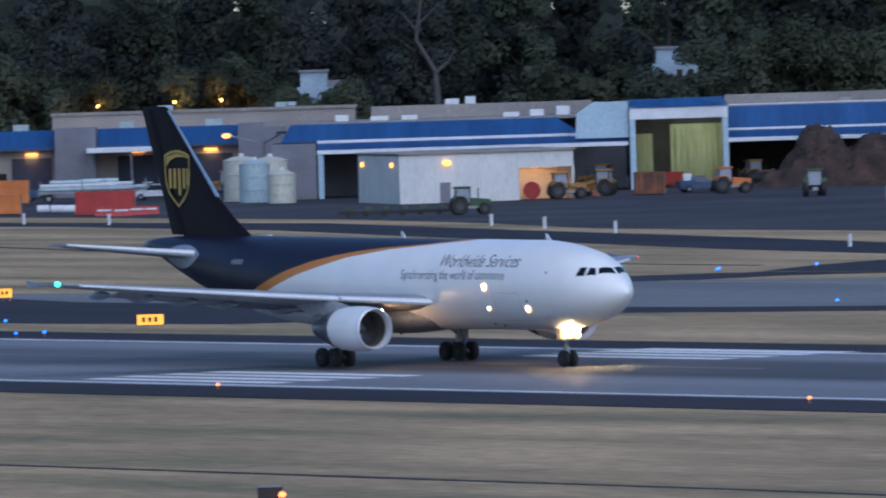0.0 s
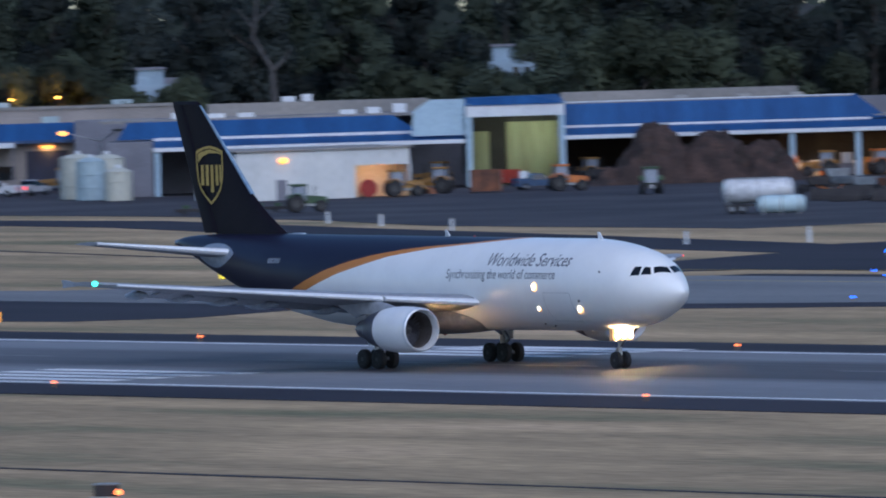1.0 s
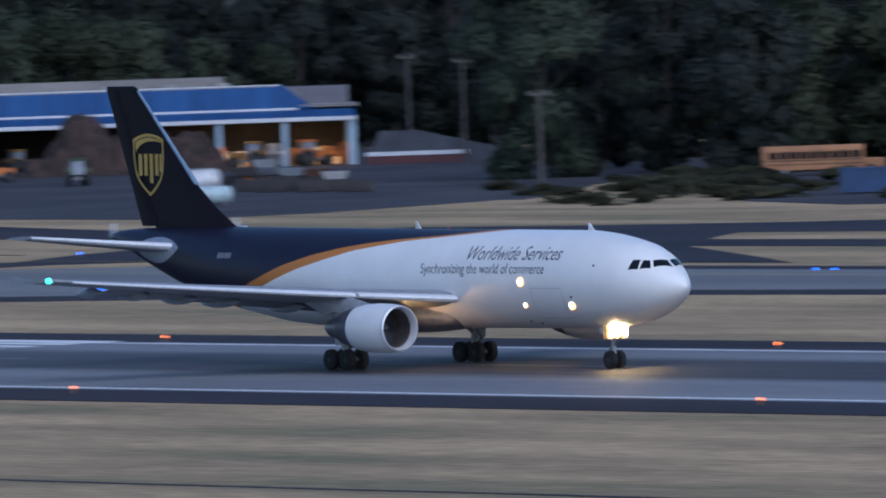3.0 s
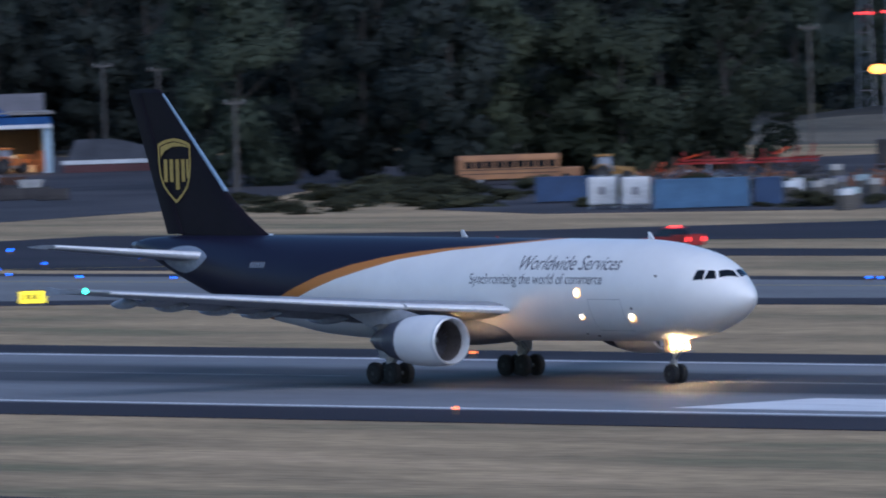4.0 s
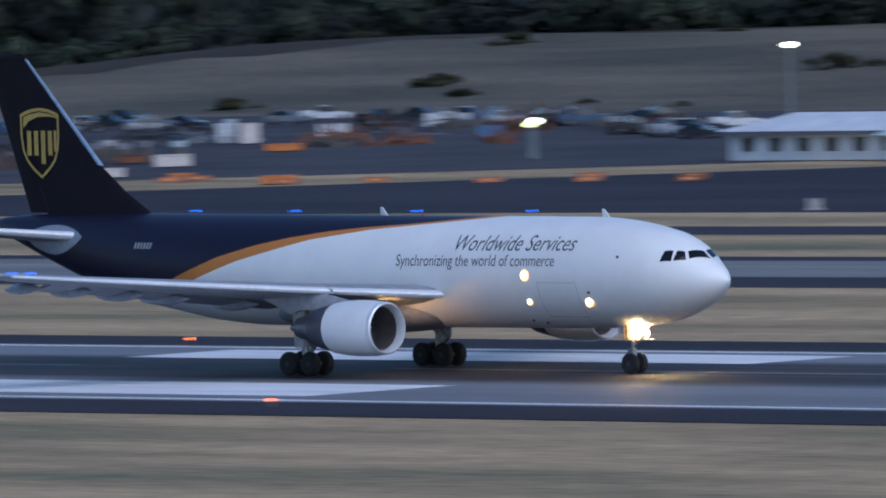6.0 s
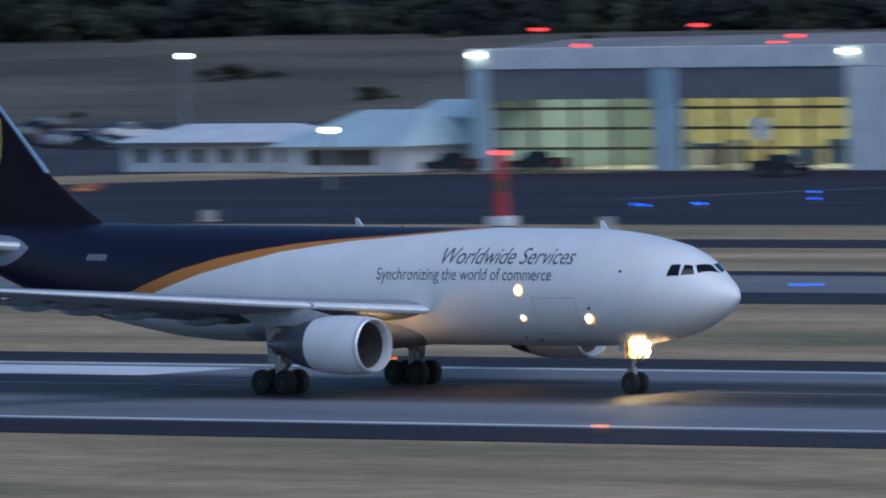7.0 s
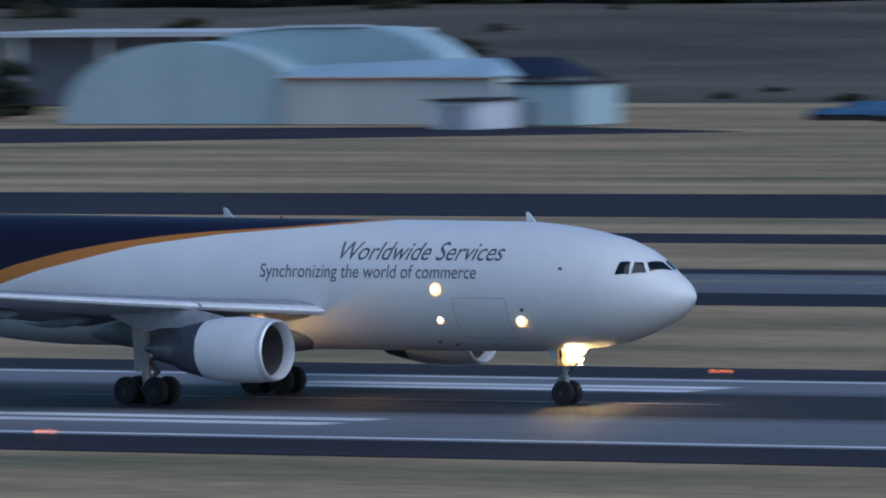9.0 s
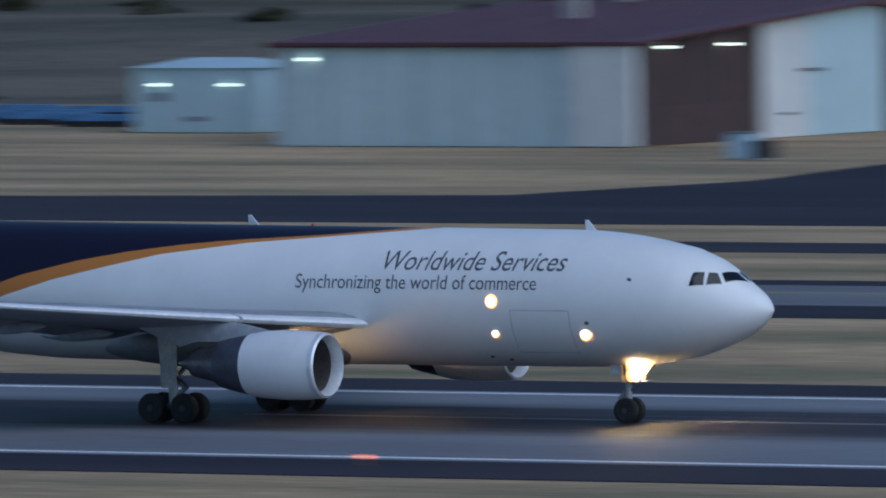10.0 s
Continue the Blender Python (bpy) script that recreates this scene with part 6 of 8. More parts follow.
def yard_things():
    D = 55.2
    for (x, y), r, h, mt in (((-1087.6, 718.5), 2.05, 4.6, "tank"), ((-1079.4, 714.8), 1.7, 4.3, "tank_blue"), ((-1084.2, 720.1), 2.0, 4.5, "tank"), ((-1071.1, 712.9), 1.55, 3.2, "tank")):
        upright_tank(pose(x, y, 0), r, h, M[mt], "upright pale storage tank on the yard")
    container(pose(-1052.7, 673.9, 0, 0, 0, D), 6.4, M["red"], "faded red steel skip container", 2.6)
    container(pose(-1073.8, 675.4, 0, 0, 0, D), 4.2, M["orange"], "orange-red steel container on the yard", 2.2)
    container(SHED @ pose(-83.4, 20, 0), 4.0, M["orange"], "orange steel container by the depot", 2.7)
    container(pose(-1036.7, 736.2, 0, 0, 0, D), 3.4, M["rust"], "rusty dark red skip", 2.5)
    container(pose(-1072.9, 766.1, 0, 0, 0, D), 2.3, M["red"], "red steel skip before the bay", 1.6)
    for k, (x, y) in enumerate(((-1073.3, 682.2), (-1070.6, 682.2), (-1068.1, 682.2))):
        t = thing("drain_pipe", pose(x, y, 0.45, 0, 0, D), "white plastic pipe lying on the yard", "pipe", "pipes on the yard")
        part("tube", revolve([(0, 0.36), (0, 0.45), (1.3, 0.45), (1.3, 0.36)], 0, 0, 18), M["fascia"], t, "", True)
    for x, y in ((-1048.7, 673.9), (-1045.4, 674.0), (-1047.6, 677.3), (-1047.4, 678.9)):
        t = thing("road_barrier", pose(x, y, 0, 0, 0, D), "red plastic road barrier", "barrier", "road barriers in the yard")
        part("block", prism([(-0.35, 0), (0.35, 0), (0.2, 0.4), (0.14, 0.9), (-0.14, 0.9), (-0.2, 0.4)], "x", 0, 1.9), M["red"], t)
        part("stripe", boxm(0.2, 1.7, -0.26, -0.2, 0.5, 0.7), M["fascia"], t)
    # trucks by the office
    pickup(SHED @ pose(-64.8, 22, 0, 0, 0, 172), M["car_white"], "white pickup parked by the office", "vehicles by the office")
    pickup(SHED @ pose(-60.6, 26, 0, 0, 0, 60), M["car_white"], "white pickup with a lit tail lamp", "vehicles by the office")
    for u, v, ln in ((-78.4, 21, 11.2), (-75.0, 27, 9.0)):
        t = thing("flatbed_trailer", SHED @ pose(u, v, 0), "pale blue-grey flatbed trailer with stacked pipes", "trailer", "flatbed trailers")
        part("deck", boxm(0, ln, 0, 2.4, 1.0, 1.25), M["steel"], t)
        for k in range(5):
            part("stacked_pipe", rodm((0.1, 0.3 + 0.45 * k, 1.5), (ln - 0.1, 0.3 + 0.45 * k, 1.5), 0.22, seg=10), M["tank_blue"], t, "pale blue pipe")
        for k in range(4):
            part("stacked_pipe", rodm((0.3, 0.5 + 0.45 * k, 1.9), (ln * 0.8, 0.5 + 0.45 * k, 1.9), 0.22, seg=10), M["car_white"], t, "white pipe")
        for k in range(3):
            part("stacked_pipe", rodm((1.4, 0.7 + 0.45 * k, 2.3), (ln * 0.62, 0.7 + 0.45 * k, 2.3), 0.22, seg=10), M["teal_wall"], t, "pale blue pipe")
        for u2 in (0.2, ln * 0.45, ln - 0.3):
            part("stake", boxm(u2, u2 + 0.12, -0.1, 0.0, 1.0, 2.5), M["steel"], t)
        wheels(t, [(1.2, 0.4), (1.2, 2.0), (ln - 1.5, 0.4), (ln - 1.5, 2.0)], 0.48, 0.3)
    # machines before the sheds
    tractor(pose(-986.0, 679.1, 0, 0, 0, D + 8), M["green"], "dark tractor with a pale cab on the yard")
    t = thing("mower_deck", pose(-997.9, 671.1, 0, 0, 0, D), "long low dark mowing attachment", "mower")
    part("deck", boxm(0, 11.5, 0, 1.6, 0.25, 0.6, bevel=0.08), M["dark"], t)
    for k in range(6):
        part("gearbox", boxm(0.8 + 1.9 * k, 1.5 + 1.9 * k, 0.4, 1.1, 0.6, 0.95, bevel=0.05), M["green"], t)
        part("skid_wheel", rodm((0.9 + 1.9 * k, -0.1, 0.28), (0.9 + 1.9 * k, 0.1, 0.28), 0.28), M["black"], t)
    for x, y, kind in ((-1035.1, 725.8, "l"), (-1040.9, 734.6, "y"), (-1038.8, 746.7, "w"), (-1028.1, 742.8, "o"), (-1077.6, 781.0, "y"), (-998.5, 732.5, "g")):
        if kind in "ly":
            loader(pose(x, y, 0, 0, 0, D + (10 if kind == "l" else 165)), "yellow wheel loader parked by the shed")
        elif kind == "w":
            pickup(pose(x, y, 0, 0, 0, D + 20), M["car_blue"], "blue-grey pickup parked by the shed", "vehicles by the sheds")
        else:
            tractor(pose(x, y, 0, 0, 0, D + (95 if kind == "g" else 10)), M["green"] if kind == "g" else M["orange"], "tractor parked before the heap" if kind == "g" else "orange tractor under the canopy")
    t = thing("cable_drum", pose(-1039.0, 724.2, 0, 0, 0, D), "red cable drum beside the white shed", "drum")
    part("drum", rodm((0, 0, 0.9), (0, 1.2, 0.9), 0.7, seg=20), M["red"], t)
    for y in (0, 1.2):
        part("flange", rodm((0, y - 0.05, 0.95), (0, y + 0.05, 0.95), 0.95, seg=24), M["red"], t)
    t = thing("water_tank", pose(-1057.2, 758.1, 0, 0, 0, D), "white plastic water tank", "tank")
    part("shell", boxm(-0.5, 0.5, -0.5, 0.5, 0, 1.7, bevel=0.15), M["fascia"], t)
    soil_pile()
    lying_tank(pose(-907.6, 674.5, 0, 0, 0, 53), 7.0, 1.2, M["car_white"], "long white tank trailer on the yard edge", True)
    lying_tank(pose(-900.3, 673.2, 0, 0, 0, 53), 4.7, 0.85, M["teal_wall"], "pale teal fuel tank beside the trailer", False)
    rng = random.Random(8)
    for x, y in ((-943.4, 712.1), (-935.8, 708.8), (-936.3, 712.1), (-928.8, 708.9), (-929.3, 712.2), (-921.9, 709.0), (-951.2, 722.0), (-944.5, 722.0)):
        t = thing("plough_blade", pose(x, y, 0, 0, 0, 53 + rng.uniform(-20, 20)), "worn snow plough blade stored on the yard", "plough", "stored plough blades")
        part("blade", prism([(0, 0.05), (0.25, 0.0), (0.12, 0.5), (0.3, 1.15), (0.2, 1.15), (0.02, 0.5)], "x", 0, 3.2), M["rust"] if rng.random() < 0.2 else M["dark"], t, "curved blade")
        for u in (0.6, 1.6, 2.6):
            part("stay", rodm((u, 0.2, 0.6), (u, 1.2, 0.3), 0.07, seg=6), M["dark"], t)
        wheels(t, [(0.5, 1.2), (2.7, 1.2)], 0.4, 0.22)
    # goods and machines under and before the open shed
    shed_paint = ["orange", "fascia", "rust", "tan_wall", "car_white", "yellow", "grey_wall"]
    for k in range(22):
        u, v = 18.8 + k + rng.uniform(-0.3, 0.3), rng.uniform(0.5, 6.0)
        t = thing("goods_crate", SHED @ pose(u, v, 0.03, 0, 0, rng.uniform(-15, 15)), "stacked crates under the open shed", "crate", "crates under the shed")
        w, h = rng.uniform(0.9, 2.0), rng.uniform(0.7, 1.5)
        part("crate", boxm(-w / 2, w / 2, 0, 1.2, 0, h, bevel=0.04), M[rng.choice(shed_paint)], t)
        part("top_crate", boxm(-w * 0.3, w * 0.35, 0.1, 1.0, h, h + rng.uniform(0.4, 1.2), bevel=0.04), M[rng.choice(shed_paint)], t)
    loader(SHED @ pose(3.4, 0.6, 0.03, 0, 0, 20), "yellow wheel loader under the shed roof")
    loader(SHED @ pose(-14.5, 1.5, 0.03, 0, 0, 160), "yellow wheel loader beside the bay")
    tractor(SHED @ pose(21.5, -1.2, 0.03, 0, 0, 15), M["orange"], "orange tractor under the canopy")
    loader(SHED @ pose(29.0, -1.0, 0.03, 0, 0, 170), "yellow wheel loader under the canopy")
    tractor(SHED @ pose(36.0, -0.8, 0.03, 0, 0, 20), M["orange"], "orange tractor under the canopy")
    for x, y in [(-968.5, 732.2), (-968.6, 735.6), (-960.2, 732.1), (-951.4, 728.7), (-937.6, 720.3), (-1189.9, 872.9), (-1156.0, 852.8), (-1064.8, 769.9), (-1047.4, 761.9), (-1002.7, 760.8)]:
        t = thing("field_implement", pose(x, y, 0, 0, 0, 53 + rng.uniform(-40, 40)), "dark towed field implement with orange frame", "implement", "field implements on the yard")
        part("beam", boxm(-2.2, 2.2, -0.15, 0.15, 0.7, 0.95), M["dark"], t)
        part("hopper", prism([(-1.0, 0.95), (1.0, 0.95), (1.4, 1.75), (-1.4, 1.75)], "y", -0.5, 0.5), M[rng.choice(["dark", "dark", "steel", "rust"])], t, "seed hopper")
        part("drawbar", rodm((0, -0.2, 0.8), (0.6, -2.2, 0.45), 0.09, seg=6), M["orange"], t)
        for u in (-1.8, -0.9, 0.0, 0.9, 1.8):
            part("disc", rodm((u, -0.45, 0.38), (u + 0.08, -0.4, 0.38), 0.38, seg=14), M["dark"], t)
        wheels(t, [(-1.6, 0.6), (1.6, 0.6)], 0.55, 0.3)
    # more trailers and trucks by the depot
    loader(SHED @ pose(-57.6, 36, 0, 0, 0, 175), "yellow wheel loader parked before the depot")
    for u, v, mt in ((-88, 30, "car_white"), (-71.5, 36, "car_blue"), (-66.5, 38, "car_white"), (-92, 24, "car_white"), (-81.5, 36, "car_blue")):
        pickup(SHED @ pose(u, v, 0, 0, 0, rng.choice((0, 180)) + rng.uniform(-10, 10)), M[mt], "pickup parked before the depot", "vehicles by the office")
    # ramp wall past the sheds
    t = thing("retaining_wall", pose(-1030.2, 796.1, 0, 0, 0, 52.5), "low white-topped retaining wall with a dark fence", "wall")
    part("wall", boxm(0, 11.2, 0, 0.4, 0, 0.9), M["maroon"], t, "dark red lower wall")
    part("coping", boxm(-0.1, 11.3, -0.1, 0.5, 0.9, 1.35), M["fascia"], t, "white coping")
    part("embankment", loftm([[(0, 0.5, 0), (20, 0.5, -0.2), (22, 0.5, -2.0), (22, 3, -2), (0, 3, 0)], [(1.5, 3, 3.6), (6, 3, 3.6), (20, 3, 0.2), (20, 6, 0.2), (1.5, 6, 3.6)]]), M["fence"], t, "dark fence-clad embankment")
    # the storage yard in the middle
    az = 49.8
    t = thing("school_bus", pose(-899.8, 745.5, 0, 0, 0, az + 4), "faded orange bus parked among shrubs", "bus")
    part("body", loftm([[(x, y, z) for y, z in ((0, 0.6), (2.4, 0.6), (2.4, 2.6), (2.1, 3.0), (0.3, 3.0), (0, 2.6))] for x in (0, 10.2)]), M["bus"], t, "faded orange bus body")
    part("bonnet", boxm(10.2, 12.4, 0.3, 2.1, 0.6, 1.6, bevel=0.15), M["bus"], t)
    for k in range(9):
        part("window", boxm(0.6 + 1.05 * k, 1.45 + 1.05 * k, -0.03, 0.0, 1.7, 2.4), M["glass"], t, "dark bus window")
    for z in (1.1, 1.5):
        part("rub_rail", boxm(0.1, 10.1, -0.04, 0.0, z, z + 0.08), M["dark"], t)
    wheels(t, [(2.2, 0.2), (2.2, 2.2), (10.8, 0.4), (10.8, 2.0)], 0.5, 0.3)
    loader(pose(-884.6, 752.5, 0, 0, 0, az + 8), "faded orange wheel loader beside the bus")
    container(pose(-830.4, 697.3, 0, 0, 0, az), 5.6, M["navy"], "navy blue steel container", 2.4)
    container(pose(-792.7, 679.4, 0, 0, 0, az), 8.6, M["blue"], "long blue steel container", 2.7)
    container(pose(-790.8, 689.8, 0, 0, 0, az), 2.5, M["navy"], "short navy steel container", 2.5)
    for x, y in ((-803.9, 681.2), (-799.0, 681.0)):
        t = thing("white_hopper", pose(x, y, 0, 0, 0, az), "square white plastic hopper tank", "tank", "white hopper tanks")
        part("shell", boxm(0, 2.6, 0, 2.4, 0.35, 2.9, bevel=0.18), M["car_white"], t)
        part("lid", rodm((1.3, 1.2, 2.85), (1.3, 1.2, 3.05), 0.35, seg=14), M["steel"], t)
        part("outlet", boxm(1.0, 1.5, -0.06, 0.02, 1.3, 2.0), M["grey_wall"], t)
        for u in (0.2, 2.2):
            part("skid", boxm(u, u + 0.2, 0, 2.4, 0, 0.36), M["steel"], t)
    t = thing("white_cabinet", pose(-815.2, 715.6, 0, 0, 0, az), "small white cabinet in the yard", "cabinet")
    part("body", boxm(0, 1.2, 0, 1, 0.1, 1.6, bevel=0.05), M["car_white"], t)
    part("plinth", boxm(0.1, 1.1, 0.1, 0.9, 0, 0.1), M["concrete"], t)
    for x, y, ln in ((-911.6, 777.5, 2.2), (-911.5, 780.6, 1.8)):
        t = thing("orange_skip", pose(x, y, 0, 0, 0, az), "bright orange-red skip in the yard", "skip", "orange skips")
        part("box", loftm([[(u, v, 0) for u, v in ((0.2, 0), (ln - 0.2, 0), (ln - 0.2, 1.6), (0.2, 1.6))], [(u, v, 1.15) for u, v in ((0, 0), (ln, 0), (ln, 1.6), (0, 1.6))]]), M["skip_red"], t)
        part("rim", boxm(-0.05, ln + 0.05, -0.05, 0.05, 1.05, 1.18), M["skip_red"], t)
    for k in range(9):
        x, y = [(-910.9, 783.7), (-910.2, 785.2), (-907.4, 784.9), (-906.7, 786.4), (-904.0, 786.1), (-903.3, 787.6), (-902.6, 789.1), (-902.0, 790.6), (-901.3, 792.1)][k]
        t = thing("harrow", pose(x, y, 0, 0, 0, az + rng.uniform(-30, 30)), "red farm harrow frame", "harrow", "red machines in the storage yard")
        part("frame", boxm(0, 2.2, 0, 0.2, 0.8, 1.0), M["red"], t)
        part("beam", boxm(0.2, 2.0, 0.8, 1.0, 1.1, 1.3), M["red"], t)
        for j in range(4):
            part("tine", rodm((0.3 + 0.5 * j, 0.1, 0.9), (0.5 + 0.5 * j, 0.1, 0), 0.05, seg=6), M["rust"], t)
        part("mast", rodm((1.1, 0.5, 0.8), (1.2 + rng.uniform(-0.8, 0.8), 0.6, rng.uniform(1.5, 2.7)), 0.09, seg=6), M["red"], t)
        part("boom", rodm((0.2, 0.9, 1.2), (2.4, 1.0, rng.uniform(1.3, 2.4)), 0.1, seg=6), M["rust"] if k % 3 else M["skip_red"], t)
        part("wheel", rodm((0.1, -0.1, 0.35), (0.1, 0.1, 0.35), 0.35, seg=14), M["black"], t)
    t = thing("flatbed_truck", pose(-864.9, 770.7, 0, 0, 0, 48.4), "white-cabbed truck with a dark long body", "truck")
    part("cargo_box", boxm(0, 6.2, 0, 2.4, 1.2, 3.6, bevel=0.04), M["dark"], t, "dark cargo body")
    part("cab", loftm([[(x, y, 0.6) for x, y in ((6.5, 0.1), (9.0, 0.1), (9.0, 2.3), (6.5, 2.3))], [(x, y, 2.2) for x, y in ((6.5, 0.1), (8.9, 0.1), (8.9, 2.3), (6.5, 2.3))], [(x, y, 3.2) for x, y in ((6.5, 0.2), (8.3, 0.2), (8.3, 2.2), (6.5, 2.2))]]), M["car_white"], t, "white truck cab")
    part("side_window", boxm(7.3, 8.4, 0.05, 0.12, 2.0, 2.8), M["glass"], t)
    part("wind_deflector", prism([(6.5, 3.2), (8.0, 3.2), (6.9, 4.1), (6.5, 4.1)], "y", 0.3, 2.1), M["car_white"], t)
    part("frame", boxm(0, 8.8, 0.6, 1.8, 0.7, 1.0), M["dark"], t)
    part("bumper", boxm(9.0, 9.3, 0, 2.4, 0.4, 0.9), M["car_white"], t)
    wheels(t, [(x, y) for x in (1.0, 2.2, 8.0) for y in (0.2, 2.2)], 0.5, 0.3)
    # stored goods and parked cars beyond
    paints = ["car_white", "car_dark", "car_blue", "car_dark", "steel", "steel"]
    for x, y in [(-915.4, 831.0), (-918.8, 838.2), (-900.4, 825.4), (-907.9, 836.4), (-915.6, 847.6), (-900.4, 838.4), (-901.5, 845.2), (-920.3, 848.4), (-926.9, 859.6), (-903.6, 842.1), (-903.1, 861.5), (-904.1, 868.4), (-880.3, 853.7), (-889.6, 868.7), (-872.6, 858.7), (-861.1, 853.1), (-860.8, 859.5), (-842.7, 846.3), (-805.6, 816.2), (-793.0, 808.0), (-781.6, 800.3), (-868.0, 858.8), (-825.1, 835.6), (-835.6, 850.3), (-799.5, 819.1), (-804.8, 829.4)]:
        m = pose(x, y, height(x, y) + 0.02, 0, 0, 45 + rng.uniform(-30, 30))
        if rng.random() < 0.5:
            saloon(m, M[rng.choice(paints)], "parked car among stored goods", "cars in the storage yard")
        else:
            pickup(m, M[rng.choice(paints)], "parked pickup among stored goods", "pickups in the storage yard")
    for x, y in [(-800.6, 706.2), (-806.5, 713.5), (-807.3, 716.4), (-793.3, 705.9), (-769.5, 682.1), (-846.1, 747.9), (-815.9, 728.3), (-793.3, 699.2), (-765.6, 678.1), (-797.6, 699.5), (-803.3, 740.5), (-798.8, 740.1), (-796.8, 745.4), (-811.0, 749.8), (-803.0, 746.0), (-864.9, 816.2), (-848.6, 831.8)]:
        t = thing("pallet_stack", pose(x, y, height(x, y), 0, 0, rng.uniform(0, 90)), "grey stack of pallets and crates", "pallets", "pallet stacks in the storage yard")
        for k in range(rng.randint(3, 6)):
            part("pallet", boxm(0, 1.4, 0, 1.2, 0.22 * k, 0.22 * k + 0.15), M["pole"], t)
        part("crate", boxm(0.1, 1.3, 0.1, 1.1, 1.35, 1.9, bevel=0.03), M[rng.choice(["concrete", "tank_blue", "grey_wall", "fascia"])], t)
        part("crate_base", boxm(0.1, 1.3, 0.1, 1.1, 0.6, 1.35), M["pole"], t)
    heaps = []
    for k in range(5):
        hr = random.Random(60 + k)
        bm = bmesh.new()
        for _ in range(26):
            p = Vector((hr.gauss(0, 1.7), hr.gauss(0, 0.8), 0.1 + hr.random() * 0.8))
            d = Vector((hr.gauss(0, 1), hr.gauss(0, 0.5), hr.gauss(0, 0.25))).normalized() * hr.uniform(0.4, 1.6)
            rod(bm, p - d, p + d, hr.uniform(0.05, 0.13), None, 5)
        for _ in range(7):
            w, h = hr.uniform(0.3, 0.9), hr.uniform(0.25, 0.8)
            bx(bm, -w, w, -0.4, 0.4, 0, h, m=Matrix.Translation((hr.gauss(0, 1.6), hr.gauss(0, 0.7), 0)) @ Matrix.Rotation(hr.uniform(0, 3), 4, "Z"))
        heaps.append(mesh_of(bm, "scrap_heap", M[("dark", "fence", "steel", "pole", "rust")[k]]))
    for k in range(52):
        a, d = (rng.uniform(-49.3, -47.4), rng.uniform(1050, 1180)) if k < 26 else (rng.uniform(-47.6, -44.6), rng.uniform(1110, 1240))
        x, y = polar(a, d)
        ob = new("scrap_heap", heaps[min(4, k % 6)])
        ob.matrix_basis = pose(x, y, max(height(x, y), -0.015), 0, 0, rng.uniform(0, 360))
        tagged(ob, "low jumbled heap of scrap beams and boxes", "scrap", "scrap heaps in the storage yard", "stuff")
    for x, y, mt, w, h in ((-842.9, 794.4, "car_white", 2.0, 2.0), (-838.7, 793.7, "tan_wall", 1.9, 2.0), (-836.5, 802.3, "car_white", 3.0, 1.6), (-864.1, 844.2, "car_white", 2.2, 1.4), (-809.3, 769.1, "orange", 3.6, 0.7), (-768.3, 702.4, "orange", 2.4, 0.9), (-760.4, 699.2, "tan_wall", 4.4, 0.8), (-780.0, 727.2, "tan_wall", 3.4, 1.1), (-795.9, 737.0, "rust", 3.0, 0.8), (-741.2, 692.7, "orange", 2.2, 0.6), (-720.0, 683.7, "orange", 3.0, 0.7), (-816.3, 804.8, "blue", 2.6, 1.2), (-837.2, 849.8, "tank_blue", 2.0, 1.6)):
        t = thing("storage_box", pose(x, y, height(x, y), 0, 0, 47), "painted storage box standing in the yard", "box", "storage boxes")
        part("body", boxm(0, w, 0, 1.8, 0.1, h, bevel=0.06), M[mt], t)
        part("lid", boxm(-0.05, w + 0.05, -0.05, 1.85, h, h + 0.1), M[mt], t)
        part("skid", boxm(0.2, w - 0.2, 0.3, 1.5, 0, 0.1), M["dark"], t)
    for x, y in [(-739.8, 689.9), (-740.2, 693.6), (-719.5, 684.5), (-711.3, 687.3), (-696.3, 685.9), (-685.9, 687.3), (-674.0, 687.3), (-693.3, 695.2), (-679.3, 693.2)]:
        t = thing("barricade", pose(x, y, 0, 0, 0, 46), "low rust-red airfield barricade with an orange stripe", "barricade", "barricades along the taxiway")
        part("body", prism([(-0.4, 0), (0.4, 0), (0.2, 0.45), (-0.2, 0.45)], "x", 0, 2.4), M["rust"], t)
        part("stripe", prism([(-0.36, 0.12), (-0.27, 0.34), (-0.25, 0.34), (-0.33, 0.12)], "x", 0.5, 1.6), M["orange"], t)
    # blue pipes and rails near the last hangars
    for k, (x, y) in enumerate([(-533.4, 830.9), (-523.8, 826.5), (-514.4, 822.2), (-504.7, 816.4), (-542.5, 850.6), (-529.4, 844.4), (-519.6, 841.5), (-517.9, 830.3)]):
        t = thing("tarpaulin_stack", pose(x, y, 0, 0, 0, 0), "low stack under a blue tarpaulin", "stack", "blue covered stacks")
        part("load", boxm(0, 7.5, 0, 2.2, 0, 0.5), M["dark"], t)
        part("cover", loftm([[(u, v, 0.45) for u, v in ((-0.1, -0.15), (7.6, -0.15), (7.6, 2.35), (-0.1, 2.35))], [(u, v, 0.98) for u, v in ((0.5, 0.5), (7.0, 0.4), (6.9, 1.8), (0.6, 1.7))]]), M["tarp"], t, "blue tarpaulin")
